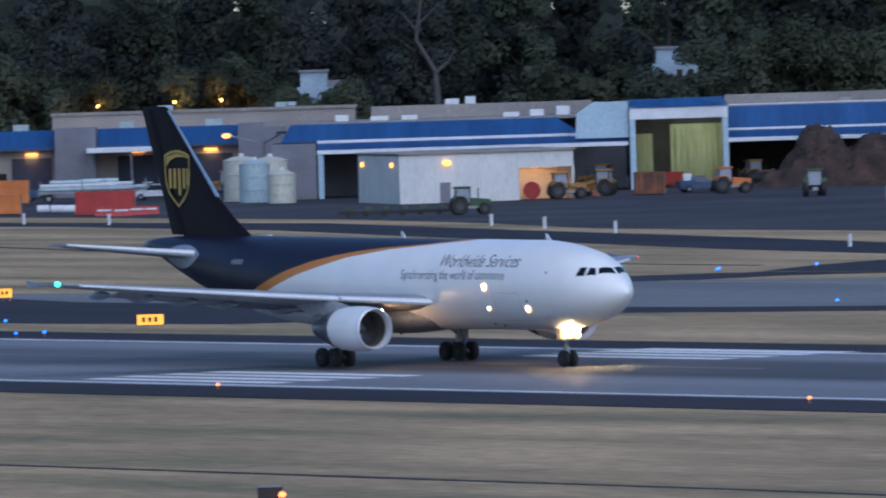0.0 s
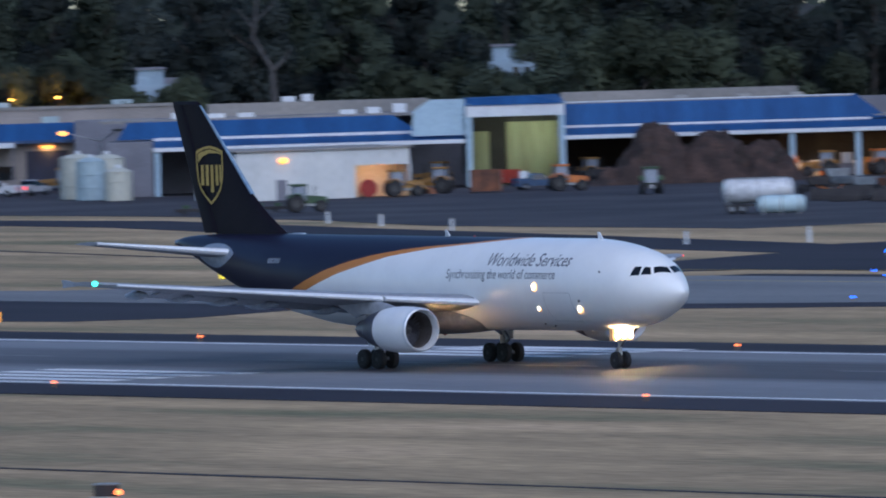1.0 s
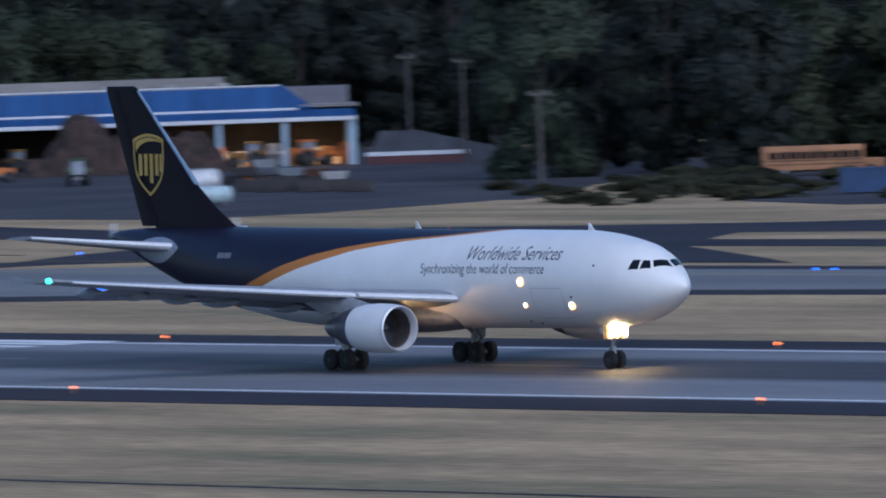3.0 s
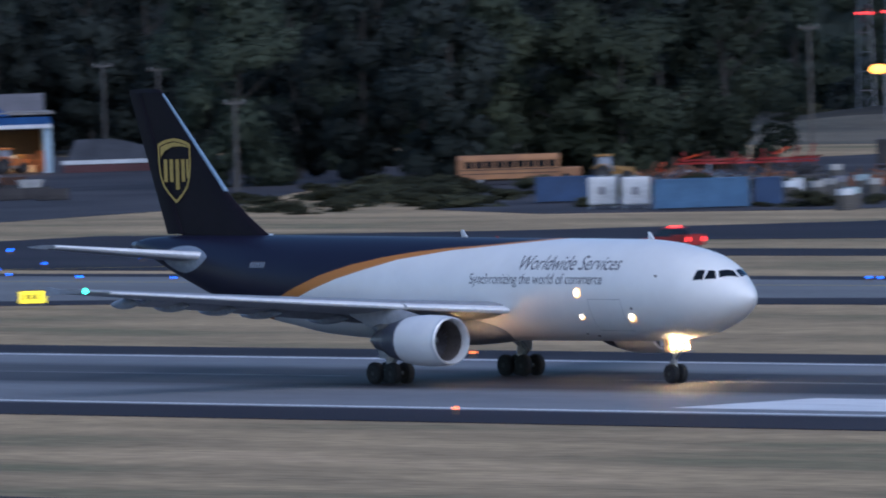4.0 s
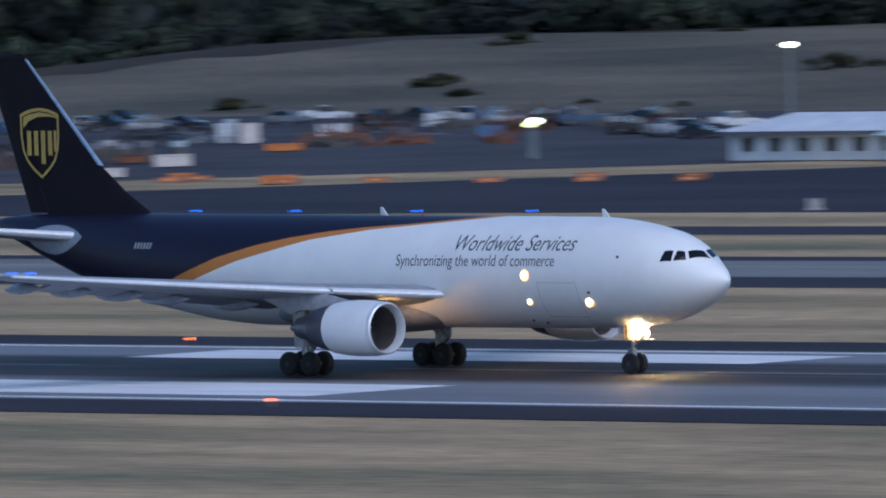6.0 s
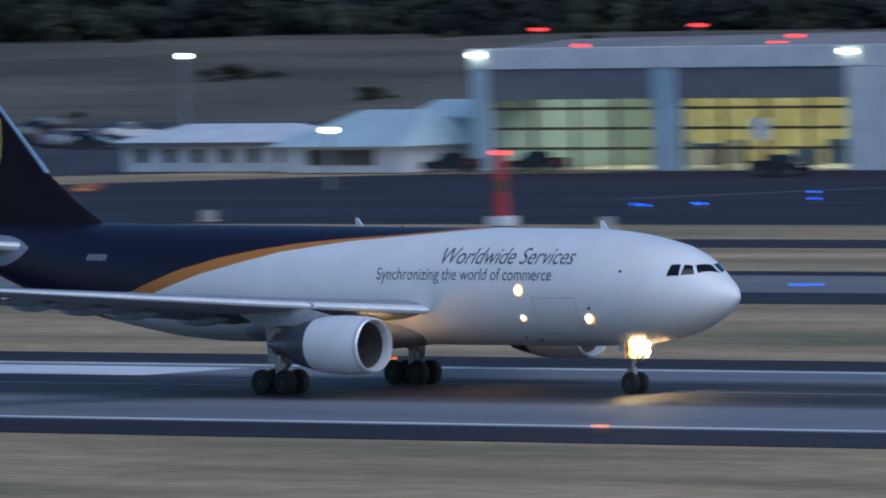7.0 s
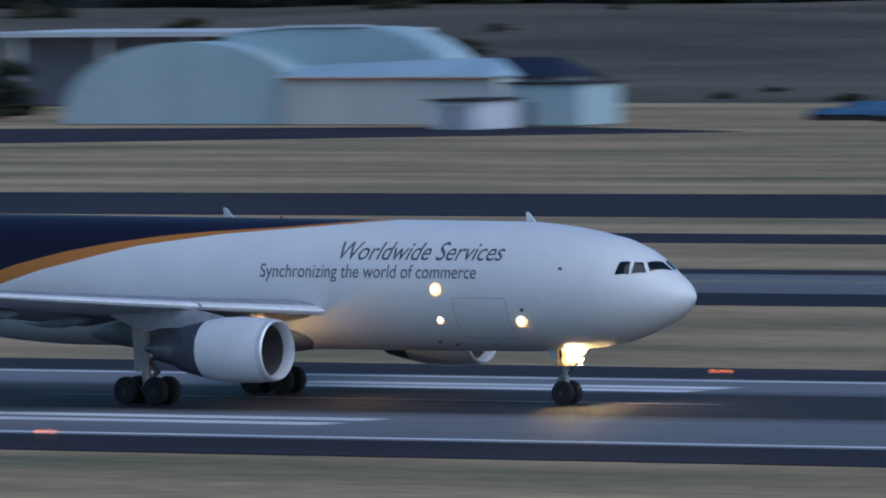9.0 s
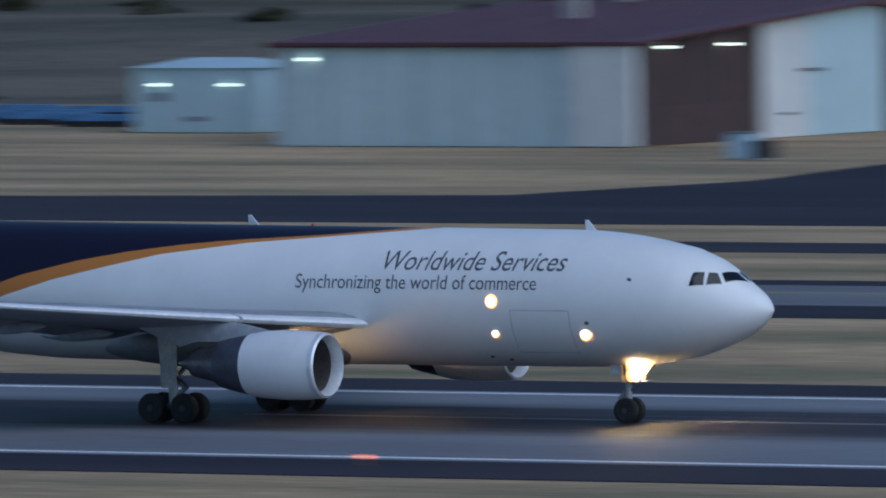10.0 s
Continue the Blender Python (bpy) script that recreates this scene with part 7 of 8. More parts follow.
    for x, y, mt in ((-670.0, 729.7, "car_dark"), (-675.6, 740.8, "car_white"), (-662.3, 732.0, "car_dark"), (-626.6, 722.5, "car_dark"), (-788.3, 805.3, "car_white"), (-823.9, 835.2, "car_dark")):
        pickup(pose(x, y, 0, 0, 0, rng.choice((0, 180)) + rng.uniform(-6, 6)), M[mt], "pickup parked before the hangar" if y < 760 else "pickup parked by the bungalow", "pickups by the hangar")


yard_things()


# ---- trees ----
def crown_mesh(rng, h, r, n, size, low=0.03, blobs=34, leaf="leaf"):
    """Many small leaf sprays gathered in uneven clumps round the limbs."""
    verts, faces, normals = [], [], []
    cl = []
    for _ in range(blobs):
        a, k = rng.uniform(0, 2 * math.pi), rng.random() ** 0.6
        z = h * rng.uniform(low, 0.95)
        wide = r * (1 - 0.75 * max(0.0, z / h - 0.45) / 0.55) * (0.75 + 0.25 * min(1, z / h / 0.3))
        cl.append((wide * k * math.cos(a), wide * k * math.sin(a), z, r * rng.uniform(0.2, 0.44)))
    for _ in range(n):
        cx, cy, cz, cr = rng.choice(cl)
        d = Vector((rng.gauss(0, 1), rng.gauss(0, 1), rng.gauss(0, 0.8)))
        out = d.normalized()
        c = Vector((cx, cy, cz)) + out * cr * rng.uniform(0.6, 1.08)
        nrm = (out + Vector((rng.gauss(0, 0.5), rng.gauss(0, 0.5), 0.3 + rng.gauss(0, 0.5)))).normalized()
        u = nrm.orthogonal().normalized()
        u.rotate(Matrix.Rotation(rng.uniform(0, 6.3), 3, nrm))
        v = nrm.cross(u)
        s = size * rng.uniform(0.5, 1.3)
        whole = Vector((c.x, c.y, c.z - h * 0.4)).normalized()
        soft = (out * 0.55 + whole * 0.6 + Vector((rng.gauss(0, 0.18), rng.gauss(0, 0.18), 0.25 + rng.gauss(0, 0.18)))).normalized()
        i = len(verts)
        for p, q in ((-1, -0.5), (1, -0.4), (0.1, 0.9)):
            verts.append(c + u * p * s + v * q * s)
            normals.append(soft)
        faces.append((i, i + 1, i + 2))
    me = bpy.data.meshes.new("crown")
    me.from_pydata(verts, [], faces)
    me.materials.append(M[leaf])
    # leaves take the light of the clump that they belong to
    me.normals_split_custom_set_from_vertices(normals)
    return me


LEAVES = {"leaf": ("tall dark leafy tree in dense growth", "dark green leaves"), "shaded_leaf": ("tall leafy tree in dense growth, darkened for shade", "green leaves darkened in colour for shade"), "leaf_pale": ("broad grey-green leafy tree before darker woods", "grey-green leaves")}


def build_tree(seed, h, r, n=3200, leaf="leaf"):
    rng = random.Random(seed)
    t = thing("tree", pose(0, 0, -200), LEAVES[leaf][0], "tree", "trees behind the airfield")
    bm = bmesh.new()
    lean = (rng.uniform(-0.8, 0.8), rng.uniform(-0.8, 0.8))
    rod(bm, (0, 0, -0.5), (lean[0], lean[1], h * 0.55), 0.42, 0.22, 8)
    rod(bm, (lean[0], lean[1], h * 0.54), (lean[0] * 1.5, lean[1] * 1.5, h * 0.9), 0.22, 0.06, 6)
    for k in range(6):
        a, z = rng.uniform(0, 6.3), h * rng.uniform(0.25, 0.7)
        rod(bm, (lean[0] * z / h, lean[1] * z / h, z), (r * 0.7 * math.cos(a), r * 0.7 * math.sin(a), z + h * 0.14), 0.15, 0.04, 6)
    part("trunk", bm, M["bark"], t, "grey-brown trunk and limbs")
    c = new("crown", crown_mesh(rng, h, r, int(n * 3.0), 0.36, leaf=leaf))
    c.parent = t
    tagged(c, LEAVES[leaf][1])
    return t


def plant():
    rng = random.Random(5)
    kinds = [build_tree(k, h, r, n) for k, (h, r, n) in enumerate(((27, 6.5, 3600), (24, 6.0, 3200), (30, 7.0, 3800), (21, 6.5, 3200), (17, 5.5, 2600), (25, 5.0, 3000)))]
    # Same leafy build in the shade-darkened leaf colour.
    dark = [build_tree(20 + k, h, r, 3400, "shaded_leaf") for k, (h, r) in enumerate(((26, 5.5), (30, 5.0), (22, 6.0)))]
    pale = [build_tree(40 + k, h, r, n, "leaf_pale") for k, (h, r, n) in enumerate(((15, 5.6, 2800), (11, 4.6, 2200), (18, 6.4, 3000)))]
    spots = []
    # behind the sheds
    az = -58.6
    while az < -49.6:
        for d0 in (1420, 1500, 1600):
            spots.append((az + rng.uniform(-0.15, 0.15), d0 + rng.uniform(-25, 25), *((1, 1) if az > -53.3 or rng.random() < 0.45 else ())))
        az += rng.uniform(0.26, 0.36)
    # the wood that comes forward past the end of the sheds
    az = -51.4
    while az < -48.8:
        for d0 in (1205, 1280):
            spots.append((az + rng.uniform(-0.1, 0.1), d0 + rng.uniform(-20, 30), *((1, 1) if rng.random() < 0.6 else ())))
        az += rng.uniform(0.26, 0.34)
    # along the top of the bank
    az = -49.6
    while az < -26.5:
        x, y = polar(az, 1000)
        k = 1062 / y
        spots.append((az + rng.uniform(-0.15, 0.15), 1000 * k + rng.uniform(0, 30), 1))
        az += rng.uniform(0.30, 0.42)
    used = set()

    def put(k, m):
        if k.name in used:
            copy_thing(k, m)
        else:
            k.matrix_basis = m
            used.add(k.name)

    for a, d, *shady in spots:
        x, y = polar(a, d)
        k = rng.choice(dark if shady and rng.random() < (1.0 if len(shady) > 1 else 0.5) else kinds)
        put(k, pose(x, y, height(x, y) - 0.3, 0, 0, rng.uniform(0, 360)))
    # smaller trees that half hide the houses
    for a, d, size in ((-56.02, 1378, 0.46), (-56.25, 1379, 0.4), (-56.13, 1377, 0.36), (-56.19, 1381, 0.43), (-55.98, 1378, 0.52), (-54.56, 1380, 0.55), (-54.42, 1376, 0.47), (-54.27, 1381, 0.56), (-54.34, 1384, 0.52)):
        x, y = polar(a, d)
        put(kinds[int(size * 100) % len(kinds)], pose(x, y, height(x, y) - 0.2, 0, 0, a * 900) @ Matrix.Diagonal((size * 1.2, size * 1.2, size, 1)))
    # paler crowns in front of the dark wood
    for a, d, k, size in ((-57.72, 1398, 2, 0.9), (-57.55, 1402, 0, 0.95), (-57.38, 1400, 0, 0.9), (-56.62, 1402, 2, 0.95), (-56.50, 1400, 0, 0.95), (-56.27, 1396, 1, 0.95), (-56.10, 1380, 2, 0.66), (-56.23, 1381, 2, 0.64), (-56.03, 1381, 2, 0.78), (-56.30, 1381, 2, 0.74), (-54.48, 1384, 0, 0.84), (-54.35, 1385, 0, 0.8), (-54.98, 1402, 0, 0.9), (-54.82, 1400, 1, 1.15), (-54.66, 1402, 0, 0.9), (-53.98, 1400, 2, 1.0), (-53.78, 1398, 2, 1.1), (-53.58, 1400, 2, 1.0), (-53.42, 1402, 0, 1.1), (-53.05, 1405, 0, 0.95), (-52.75, 1404, 2, 0.8), (-50.1, 1198, 2, 1.1), (-49.75, 1196, 2, 1.1), (-49.55, 1192, 0, 1.0), (-49.15, 1240, 1, 0.9)):
        x, y = polar(a, d)
        put(pale[k], pose(x, y, height(x, y) - 0.2, 0, 0, a * 700) @ Matrix.Diagonal((size, size, size, 1)))
    # hedge trees behind the apron, beside the arched shed
    for k in range(13):
        a = -38.1 + 0.125 * k
        x, y = polar(a + rng.uniform(-0.04, 0.04), 1045 + rng.uniform(-12, 12))
        size = rng.uniform(0.26, 0.38)
        put(pale[k % 2], pose(x, y, height(x, y) - 0.1, 0, 0, rng.uniform(0, 360)) @ Matrix.Diagonal((size * 1.6, size * 1.6, size, 1)))
    # low growth that the road lamps shine on
    for x, y, size in ((-1174.0, 755.6, 0.66), (-1168.9, 763.2, 0.7), (-1165.9, 767.9, 0.72), (-1163.6, 770.6, 0.66), (-1179.0, 752.0, 0.6)):
        put(kinds[4], pose(x, y, 0, 0, 0, x * 77) @ Matrix.Diagonal((size, size, size * 1.25, 1)))


plant()


def far_woods():
    """The closed mass of leaves far behind the single trees."""
    rng = random.Random(9)
    verts, faces = [], []
    for _ in range(26000):
        a = rng.uniform(-66, -18)
        d = rng.uniform(1750, 1880) if a < -50 else rng.uniform(1180, 1260) / math.cos(radians(a)) * 0.98
        x, y = polar(a, d)
        top = 34 + 5 * noise.noise((a * 1.3, 0, 0)) + 3 * noise.noise((a * 6, 1, 0))
        z = rng.uniform(-1, top if a < -50 else top * 0.8)
        s = rng.uniform(1.2, 2.8)
        u = Vector((math.cos(radians(a)), -math.sin(radians(a)), rng.gauss(0, 0.4))).normalized()
        v = Vector((rng.gauss(0, 0.4), rng.gauss(0, 0.4), 1)).normalized()
        c = Vector((x, y, z + height(x, y)))
        i = len(verts)
        for p, q in ((-1, -0.3), (0.2, -0.8), (1, 0.2), (-0.1, 0.9)):
            verts.append(c + u * p * s + v * q * s)
        faces.append((i, i + 1, i + 2, i + 3))
    me = bpy.data.meshes.new("far_woods")
    me.from_pydata(verts, [], faces)
    me.materials.append(M["leaf_far"])
    tagged(new("far_woods", me), "dense dark distant woodland", "woodland", kind="stuff")


far_woods()


def shrubs():
    rng = random.Random(21)
    base = []
    for k in range(4):
        verts_me = crown_mesh(rng, 2.4, 2.2, 1300, 0.2, 0.02, 12)
        verts_me.materials.clear()
        verts_me.materials.append(M["shrub"])
        base.append(verts_me)
    spots = [(-51.6 + 0.09 * k + rng.uniform(-0.1, 0.1), 1110 + rng.uniform(-45, 40)) for k in range(34)]
    spots += [(-48.9 + 0.2 * k, 1040 + rng.uniform(-4, 8)) for k in range(5)]
    for k in range(70):
        a = -50.2 + 0.34 * k + rng.uniform(-0.2, 0.2)
        spots.append((a, rng.uniform(885, 1040) / math.cos(radians(a))))
    spots = [polar(a, d) for a, d in spots]
    for x0, y0, x1, y1, n in ((-912, 745, -868, 716, 20), (-884, 716, -850, 699, 18), (-848, 698, -828, 688, 8)):
        for k in range(n):
            e = rng.random()
            spots.append((x0 + (x1 - x0) * e + rng.uniform(-3, 3), y0 + (y1 - y0) * e + rng.uniform(-2, 4)))
    for x, y in spots:
        ob = new("shrub", rng.choice(base))
        s = rng.uniform(0.45, 1.3)
        ob.matrix_basis = pose(x, y, height(x, y) - 0.2, 0, 0, rng.uniform(0, 360)) @ Matrix.Diagonal((s * 1.5, s * 1.2, s * 0.5, 1))
        tagged(ob, "dusty grey-green shrub on rough ground", "shrub", "shrubs on the bank")


shrubs()


def undergrowth():
    """Dark bushes along the foot of the wood on the bank."""
    rng = random.Random(33)
    base = [crown_mesh(rng, 3.4, 3.0, 1300, 0.3, 0.02, 14, leaf) for leaf in ("leaf", "shaded_leaf", "leaf")]
    az = -50.4
    while az < -26.5:
        y = 1054 + rng.uniform(-5, 8)
        x = y * math.tan(radians(az))
        ob = new("bush", rng.choice(base))
        k = rng.uniform(1.0, 1.9)
        ob.matrix_basis = pose(x, y, height(x, y) - 0.3, 0, 0, rng.uniform(0, 360)) @ Matrix.Diagonal((k * 1.3, k * 1.2, k, 1))
        tagged(ob, "dark dense bush at the foot of the wood", "shrub", "bushes below the trees")
        az += rng.uniform(0.13, 0.2)


undergrowth()


def pale_tree():
    """A bare pale trunk that forks among the dark crowns."""
    x, y = polar(-55.58, 1385)
    t = thing("bare_tree", pose(x, y, 0, 0, 0, 55.6), "bare tree with a pale forked trunk", "tree")
    bm = bmesh.new()
    for p, q, a, b in (((0, 0, 0), (0.2, 0, 9.5), 0.5, 0.42), ((0.2, 0, 9.5), (0.0, 0.2, 13.2), 0.42, 0.32), ((0.0, 0, 13.0), (1.6, 0, 14.4), 0.26, 0.14), ((1.6, 0, 14.4), (2.2, 0, 15.6), 0.14, 0.06), ((0, 0.2, 13.2), (-2.2, 0.4, 17.0), 0.3, 0.25), ((-2.2, 0.4, 17.0), (-1.4, 0.4, 22.5), 0.25, 0.14), ((-1.8, 0.4, 19), (0.9, 0.4, 21.5), 0.12, 0.05), ((-2.0, 0.4, 18), (-4.0, 0.4, 20.5), 0.12, 0.05), ((-1.4, 0.4, 22.5), (-2.2, 0.4, 25.5), 0.13, 0.04)):
        rod(bm, p, q, a, b, 9)
    part("trunk", bm, M["pale_bark"], t, "pale forked trunk", True)


pale_tree()


# ---- poles, lamps, signs ----
def utility_pole(x, y, h, arm=True):
    t = thing("utility_pole", pose(x, y, height(x, y) - 0.1, 0, 0, 55), "weathered wooden utility pole", "pole", "utility poles")
    part("shaft", rodm((0, 0, 0), (0, 0, h), 0.22, 0.15), M["pole"], t, "grey wooden shaft")
    if arm:
        part("crossarm", boxm(-1.1, 1.1, -0.08, 0.08, h - 0.6, h - 0.4), M["pole"], t)
        for u in (-0.9, 0.0, 0.9):
            part("insulator", rodm((u, 0, h - 0.4), (u, 0, h - 0.1), 0.08, 0.05, 8), M["concrete"], t)


for x, y, h in ((-909.3, 724.6, 9.8), (-1022.0, 803.6, 11.9), (-1049.3, 817.1, 12.2), (-1002.9, 883.8, 14.0)):
    utility_pole(x, y, h)


def street_lamp(x, y, h, lamp, arms, label, turn=55, size=0.42):
    t = thing("street_lamp", pose(x, y, height(x, y), 0, 0, turn), label, "street lamp", "yard lamps")
    part("mast", rodm((0, 0, 0), (0, 0, h), 0.16, 0.1), M["steel"], t, "grey steel mast")
    for u, lit in arms:
        part("arm", rodm((0, 0, h - 0.5), (u, 0, h + 0.6), 0.08, 0.06, 8), M["steel"], t)
        hd = part("head", boxm(u - 0.6, u + 0.6, -0.3, 0.3, h + 0.55, h + 0.8, bevel=0.08), M["steel"], t, "grey lamp head")
        if lit:
            part("lens", ballm((u, -0.15, h + 0.5), size, 2, (1.3, 0.7, 0.7)), lamp, hd, "glowing lamp lens, lit", True)


street_lamp(-1096.5, 727.5, 6.8, G["sodium"], ((-4.2, True), (2.0, False)), "double-armed yard lamp with one orange lamp lit")
street_lamp(-1046.7, 934.5, 5.8, G["sodium_high"], ((-0.8, True),), "tall lamp with an orange lamp lit", 49, 0.85)
street_lamp(-990.1, 888.1, 6.4, G["yard"], ((0.0, True),), "slim lamp with a small yellow-green light", 48, 0.26)
street_lamp(-752.7, 748.8, 2.6, G["yard"], ((0.0, True),), "yard lamp with a greenish lamp lit", 46)
street_lamp(-775.9, 807.3, 8.3, G["flood"], ((0.0, True),), "yard lamp with a greenish lamp lit", 42)
street_lamp(-650.7, 693.9, 4.4, G["flood"], ((0.0, True),), "yard lamp with a greenish lamp lit", 42)
street_lamp(-595.1, 766.6, 4.0, G["flood"], ((0.0, True),), "yard lamp with a greenish lamp lit", 37)
street_lamp(-748.7, 745.4, 3.0, G["flood"], ((0.0, True),), "yard lamp with a greenish lamp lit", 43)


def lattice_tower(x, y, h, w):
    t = thing("lattice_tower", pose(x, y, height(x, y), 0, 0, 49), "red and white lattice mast with red lamps", "tower", "lattice masts")
    for a, b in ((-1, -1), (1, -1), (1, 1), (-1, 1)):
        part("leg", rodm((a * w, b * w, 0), (a * w * 0.5, b * w * 0.5, h), 0.1, 0.07, 6), M["steel"], t)
    n = int(h / 2.4)
    for k in range(n):
        z0, z1 = h * k / n, h * (k + 1) / n
        w0, w1 = w * (1 - 0.5 * k / n), w * (1 - 0.5 * (k + 1) / n)
        for a, b, c, d in ((-1, -1, 1, -1), (1, -1, 1, 1), (1, 1, -1, 1), (-1, 1, -1, -1)):
            part("diagonal_brace", rodm((a * w0, b * w0, z0), (c * w1, d * w1, z1), 0.05, seg=5), M["steel"], t)
            part("cross_brace", rodm((a * w1, b * w1, z1), (c * w1, d * w1, z1), 0.05, seg=5), M["steel"], t)
    for z in (h * 0.62, h):
        part("red_lamp", boxm(-1.1, 1.1, -0.2, 0.2, z, z + 0.25), G["red"], t, "red obstruction lamp, lit")


lattice_tower(-1115.0, 992.1, 19.8, 1.1)
lattice_tower(-1077.6, 963.3, 19.1, 0.7)


def obstruction_pole(x, y, h, label="slim pole with a lit red obstruction lamp"):
    t = thing("obstruction_light", pose(x, y, height(x, y)), label, "obstruction light", "red obstruction lights")
    part("pole", rodm((0, 0, 0), (0, 0, h), 0.12, 0.08, 8), M["steel"], t)
    part("red_lamp", boxm(-0.55, 0.55, -0.2, 0.2, h, h + 0.3, bevel=0.05), G["red"], t, "red lamp, lit")


for x, y, h in ((-770, 1040, 9.0), (-762, 1040, 9.2)):
    obstruction_pole(x, y, h)
for u, v, z in ((-662.4, 738, 10.5), (-641.9, 740, 10.5), (-643.4, 744, 11.0), (-672.6, 744, 11.8), (-654.3, 744, 12.0), (-623.4, 746, 11.1)):
    t = thing("obstruction_light", pose(u, v, z), "lit red obstruction lamp on the hangar roof", "obstruction light", "red obstruction lights")
    part("stem", rodm((0, 0, -1.5), (0, 0, 0), 0.08, seg=8), M["steel"], t)
    part("red_lamp", boxm(-0.5, 0.5, -0.15, 0.15, 0, 0.26, bevel=0.05), G["red"], t, "red lamp, lit")
t = thing("beacon_mast", pose(-564.7, 620.2, 0), "red and white banded mast with a red lamp", "mast")
for k in range(5):
    part("band", rodm((0, 0, 0.9 * k + 0.6), (0, 0, 0.9 * k + 1.5), 0.48 - 0.03 * k, seg=16), M["car_red"] if k % 2 else M["rust"] if k == 2 else M["red"], t, "painted mast band", True)
part("base", boxm(-0.95, 0.95, -0.6, 0.6, 0, 0.7, bevel=0.05), M["fascia"], t, "white base box")
part("red_lamp", boxm(-0.55, 0.55, -0.2, 0.2, 5.15, 5.4), G["red"], t, "red lamp, lit")
t = thing("beacon_post", pose(-490.5, 625.3, 0), "short post with a lit red lamp", "post")
part("post", rodm((0, 0, 0), (0, 0, 1.3), 0.1, seg=8), M["steel"], t)
part("red_lamp", boxm(-0.5, 0.5, -0.15, 0.15, 1.3, 1.55), G["red"], t, "red lamp, lit")


# ---- airfield lights and signs ----
def ground_light(x, y, lens, name, label, group, z=0.0, r=0.13):
    t = thing(name, pose(x, y, z), label, "airfield light", group)
    part("stem", rodm((0, 0, -0.02), (0, 0, 0.25), 0.05, seg=8), M["yellow"], t)
    part("lens", ballm((0, 0, 0.33), r, 1, (1, 1, 0.8)), lens, t, "glowing lens, lit", True)
    return t


edge = ground_light(-592.69 - 6 * 60.96, 389.35, G["edge"], "runway_edge_light", "small amber runway edge light on a stem, lit", "runway edge lights", -0.01)
for k in range(-6, 14):
    if k > -6:
        copy_thing(edge, pose(-592.69 + 60.96 * k, 389.35, -0.01))
    copy_thing(edge, pose(-593.3 + 60.96 * k, 441.75, -0.01))
blue = None
for x, y in [(-763.4, 584.1), (-727.8, 560.3), (-695.3, 538.5), (-665.6, 506.1), (-718.8, 548.7), (-707.5, 541.2), (-729.9, 571.8), (-765.1, 526.3), (-766.9, 552.8), (-766.4, 562.3), (-682.6, 502.6), (-698.9, 442.1), (-698.3, 444.1), (-725.9, 458.3), (-694.0, 537.6), (-682.0, 537.1), (-643.7, 508.9), (-731.3, 572.9), (-759.6, 600.8), (-766.1, 586.3), (-609.7, 542.2), (-765.0, 551.3), (-702.1, 497.0), (-664.3, 536.9), (-729.0, 583.3), (-757.4, 599.2), (-568.6, 517.0), (-567.1, 517.2), (-666.8, 538.2), (-664.9, 538.3), (-608.1, 541.8), (-512.9, 522.1), (-511.4, 522.2), (-455.6, 526.5), (-454.3, 526.7), (-454.7, 554.9), (-453.4, 555.0), (-392.3, 553.7), (-391.1, 553.9), (-330.2, 553.3), (-644.6, 538.7), (-642.6, 538.8), (-580.9, 653.2), (-576.9, 655.5), (-585.3, 678.6), (-573.2, 664.6), (-578.2, 650.9), (-574.8, 653.5), (-546.5, 658.4), (-661.0, 620.5), (-649.3, 620.0), (-635.2, 619.4), (-622.1, 618.8)]:
    if blue is None:
        blue = ground_light(x, y, G["blue"], "taxiway_light", "small blue taxiway edge light on a stem, lit", "blue taxiway lights", -0.03, 0.13)
    else:
        copy_thing(blue, pose(x, y, -0.03))


def lit_sign(x, y, w, h, lens, label, turn=55, group="lit airfield signs"):
    t = thing("airfield_sign", pose(x, y, -0.03, 0, 0, turn), label, "sign", group)
    part("case", boxm(-w / 2, w / 2, 0, 0.35, 0.25, 0.25 + h, bevel=0.03), M["dark"], t, "black sign case")
    part("face", boxm(-w / 2 + 0.05, w / 2 - 0.05, -0.03, 0.0, 0.3, 0.2 + h), lens, t, "glowing sign face")
    for u in (-w * 0.35, 0, w * 0.35):
        part("leg", boxm(u - 0.05, u + 0.05, 0.1, 0.2, 0, 0.26), M["steel"], t)
    for k in range(3):
        part("legend_bar", boxm(-w * 0.3 + k * w * 0.22, -w * 0.3 + k * w * 0.22 + w * 0.12, -0.05, -0.03, 0.25 + h * 0.3, 0.25 + h * 0.72), M["dark"] if lens is not G["sign_r"] else M["fascia"], t)


lit_sign(-702.9, 456.1, 2.0, 0.85, G["sign_o"], "lit orange airfield sign beside the runway")
lit_sign(-781.0, 492.9, 1.6, 0.8, G["sign_o"], "lit orange airfield sign beside the taxiway")
lit_sign(-648.0, 497.7, 1.9, 0.95, G["sign_y"], "lit yellow airfield sign beside the taxiway")
lit_sign(-775.3, 526.7, 1.9, 0.85, G["sign_y"], "lit yellow airfield sign beyond the taxiway")
lit_sign(-716.7, 572.2, 2.1, 0.85, G["sign_y"], "lit yellow airfield sign beyond the taxiway")
lit_sign(-364.2, 475.2, 1.3, 0.55, G["sign_r"], "lit red mandatory sign beside the runway", 35)
lit_sign(-364.6, 484.4, 1.3, 0.55, G["sign_r"], "lit red mandatory sign beside the runway", 35)
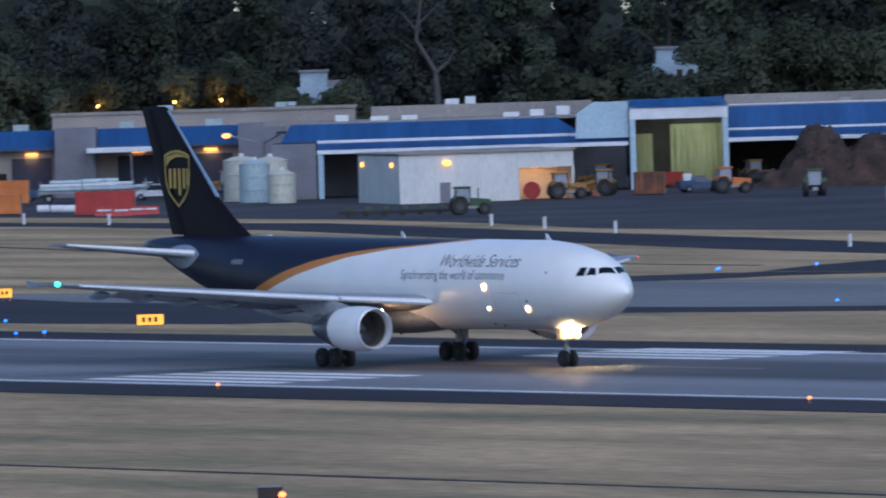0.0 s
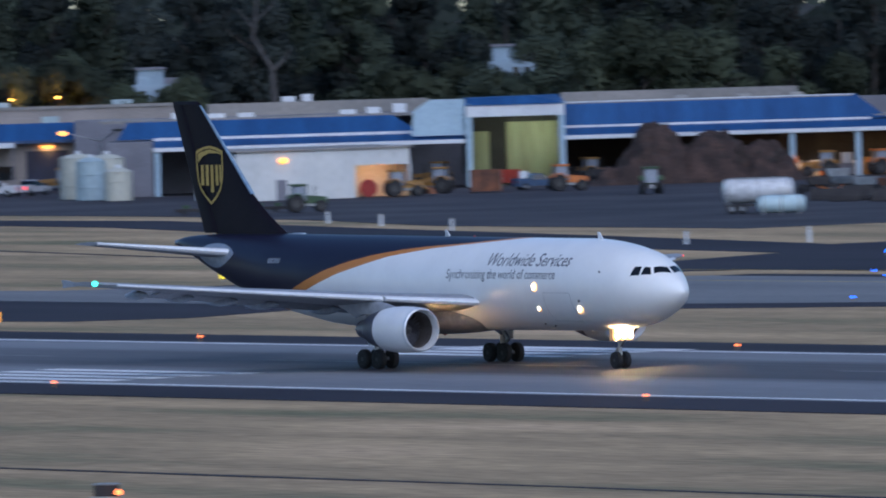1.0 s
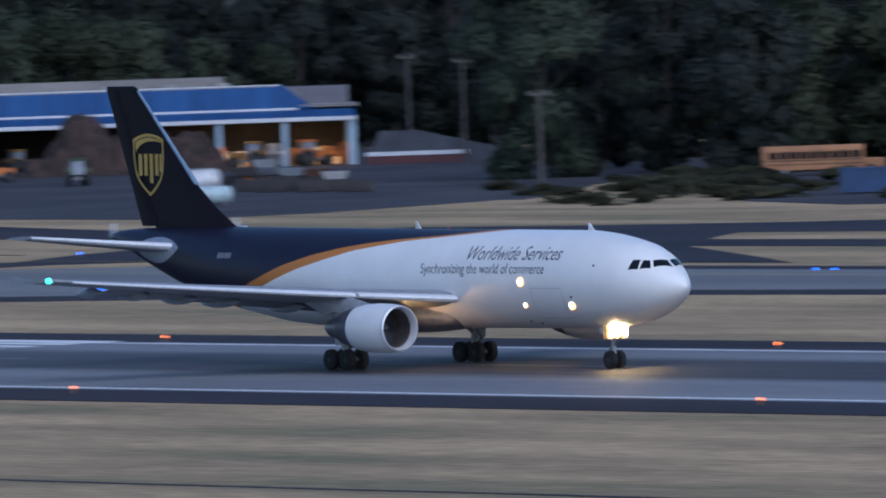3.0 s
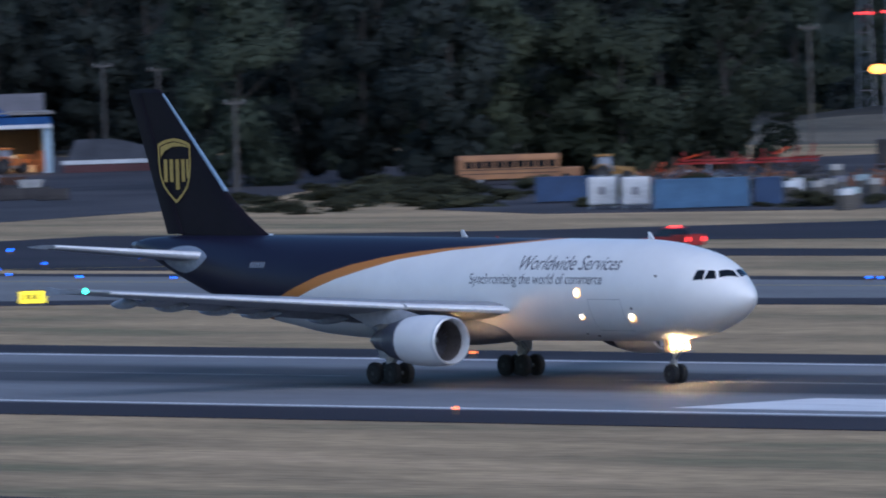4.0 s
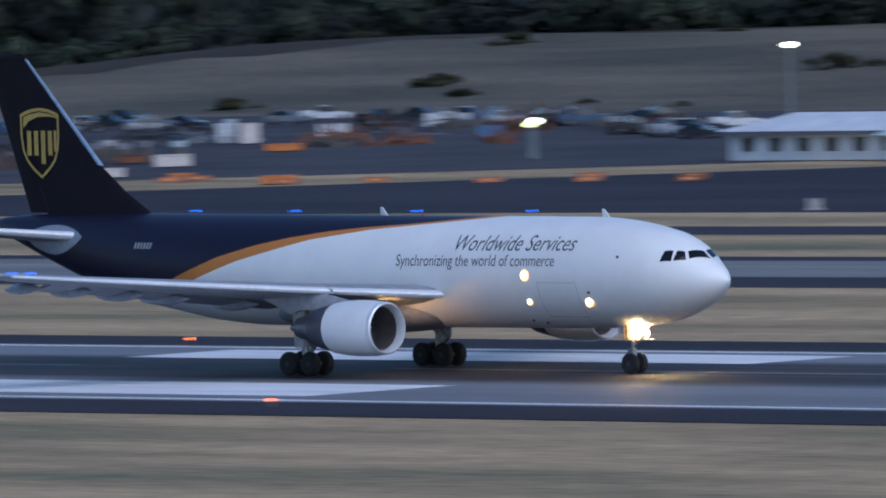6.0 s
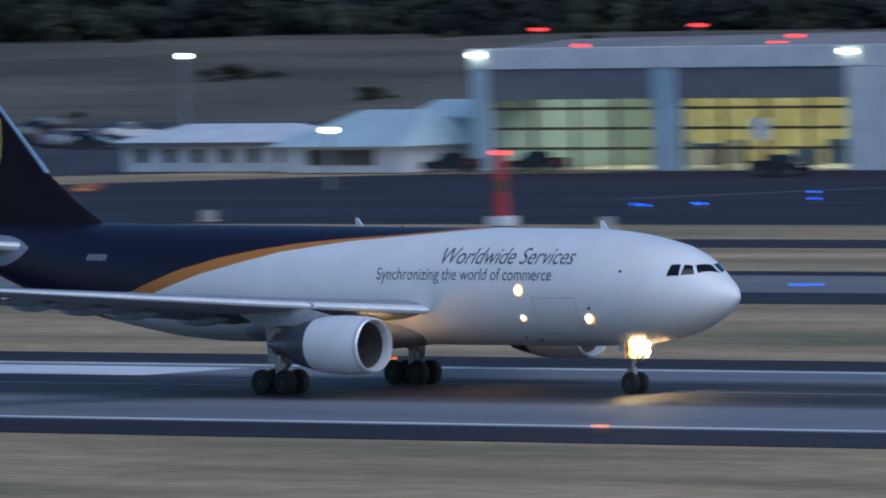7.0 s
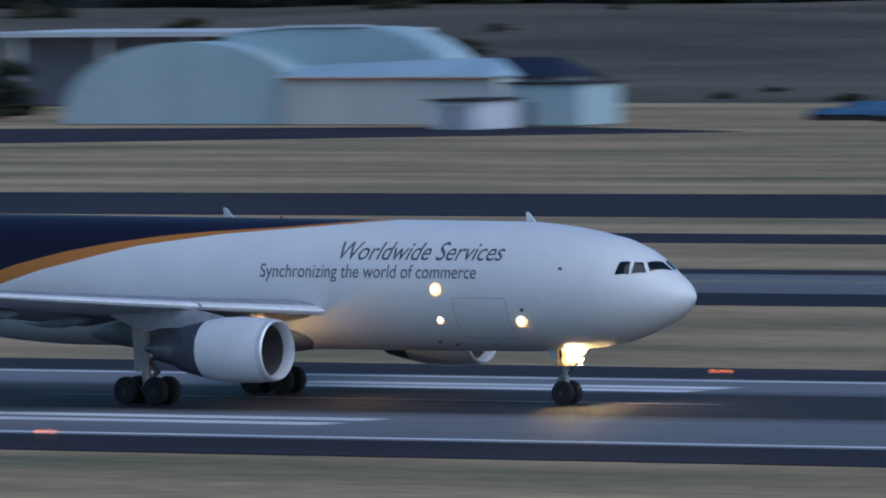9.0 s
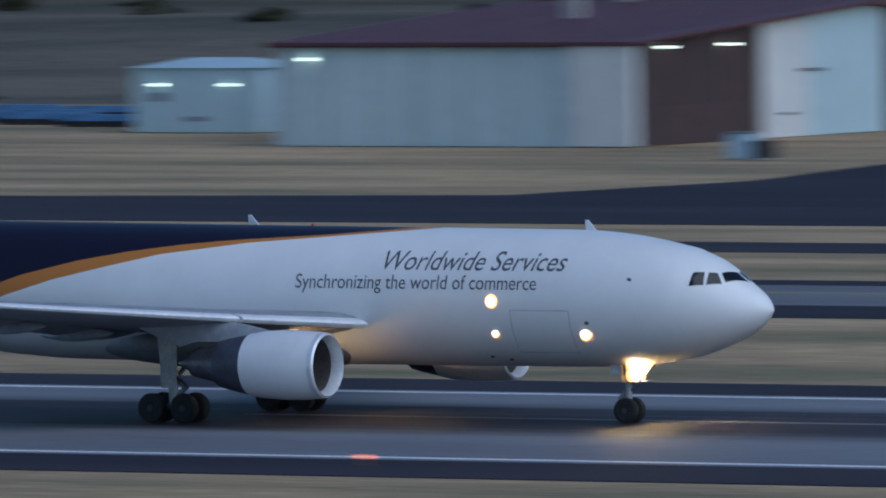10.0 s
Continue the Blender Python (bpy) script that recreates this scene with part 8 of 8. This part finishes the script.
t = thing("dark_sign", pose(-703.4, 489.3, -0.03, 0, 0, 54), "unlit dark sign seen from behind", "sign")
part("case", boxm(-1.2, 1.2, 0, 0.35, 0.2, 1.1, bevel=0.03), M["dark"], t)
part("legs", boxm(-1.0, 1.0, 0.1, 0.2, 0, 0.2), M["steel"], t)
for x, y, w, h, mt in ((-471.0, 458.9, 0.9, 1.1, "tan_wall"), (-424.9, 482.7, 1.8, 2.0, "concrete"), (-463.2, 307.0, 1.1, 0.7, "dark"), (-600.9, 627.5, 1.0, 0.8, "concrete"), (-550.4, 615.6, 0.9, 0.8, "concrete"), (-468.7, 625.3, 1.9, 0.9, "concrete"), (-487.6, 623.0, 2.2, 0.7, "concrete"), (-474.8, 606.7, 1.9, 1.4, "concrete")):
    t = thing("equipment_box", pose(x, y, -0.03, 0, 0, 48), "pale grey airfield equipment box on a slab", "box", "equipment boxes")
    part("box", boxm(-w / 2, w / 2, 0, 0.8, 0.15, h, bevel=0.04), M[mt], t)
    part("plinth", boxm(-w / 2 - 0.15, w / 2 + 0.15, -0.1, 0.9, 0, 0.15), M["concrete"], t)
    part("lid", boxm(-w / 2 - 0.05, w / 2 + 0.05, -0.05, 0.85, h, h + 0.07), M["steel"], t)
ground_light(-462.5, 307.3, G["edge"], "marker_lamp", "small amber marker lamp in the grass, lit", "marker lamps", 0.0, 0.2)
for x, y in [(-940.4, 650.5), (-921.4, 643.6), (-1027.9, 651.6), (-1009.6, 650.4), (-894.6, 633.0), (-808.3, 610.0), (-818.6, 604.3), (-816.3, 616.0)]:
    t = thing("marker_post", pose(x, y, -0.05), "white marker post at the road edge", "post", "white marker posts")
    part("post", rodm((0, 0, 0), (0, 0, 1.15), 0.16, seg=10), M["fascia"], t)
    part("cap", rodm((0, 0, 1.12), (0, 0, 1.2), 0.2, seg=10), M["concrete"], t)


# ---- houses seen between the far trees ----
for az, d, w, z in ((-56.15, 1388, 5.6, 13.9), (-54.40, 1392, 5.4, 15.4)):
    x, y = polar(az, d)
    t = thing("far_house", pose(x, y, height(x, y) - 0.3, 0, 0, -az), "pale house half hidden among dark trees", "house", "houses among the trees")
    part("wall", boxm(-w / 2, w / 2, 0, 6, 0, z - 1.8), M["far_wall"], t, "pale wall")
    part("upper_wall", boxm(-w * 0.42, w * 0.16, 0.6, 6, z - 1.8, z), M["far_wall"], t, "pale upper storey")
    part("roof", boxm(-w * 0.46, w * 0.2, 0.3, 6.3, z, z + 0.25), M["grey_wall"], t, "flat grey roof")
    part("terrace_rail", boxm(w * 0.16, w / 2, 0.0, 0.15, z - 1.8, z - 1.0), M["grey_wall"], t, "grey terrace rail")
    for u in (-w * 0.3, w * 0.1, w * 0.34):
        part("window", boxm(u - 0.35, u + 0.35, -0.05, 0.02, z - 3.6, z - 2.5), M["glass"], t)
# lamps along the road behind the depot, shining on the leaves round them
for x, y, z in ((-1170.9, 753.2, 10.2), (-1165.8, 760.9, 10.4), (-1162.8, 765.6, 10.5)):
    t = thing("road_lantern", pose(x, y, 0, 0, 0, 55), "small lit orange lantern on a dark pole among leaves", "street lamp", "lanterns behind the depot")
    part("pole", rodm((0, 0.9, 0), (0, 0.9, z + 0.2), 0.09, 0.06, 8), M["dark"], t)
    part("lens", ballm((0, 0.5, z), 0.16, 1), G["road_lamp"], t, "glowing lens, lit", True)
    lamp = bpy.data.lights.new("road_lamp_light", "POINT")
    lamp.energy, lamp.color, lamp.shadow_soft_size = 520, (1.0, 0.42, 0.04), 0.25
    new("road_lamp_light", lamp).matrix_basis = pose(x - 0.5, y + 0.35, z + 0.4)

patrol = pickup(pose(-690.3, 593.5, -0.02, 0, 0, 180.5), M["car_red"], "red pickup with lit tail lamps creeping along the service road", "", True)


# ---- what moves ----
def motions():
    walk(plane, [(t, pose(x, PLANE_Y, 0)) for t, x in ROLL])
    walk(patrol, [(t, pose(-690.3 - 1.1 * (t - 4), 593.5, -0.02, 0, 0, 180.5)) for t in (0, 2, 4, 6, 8, 10)])


motions()
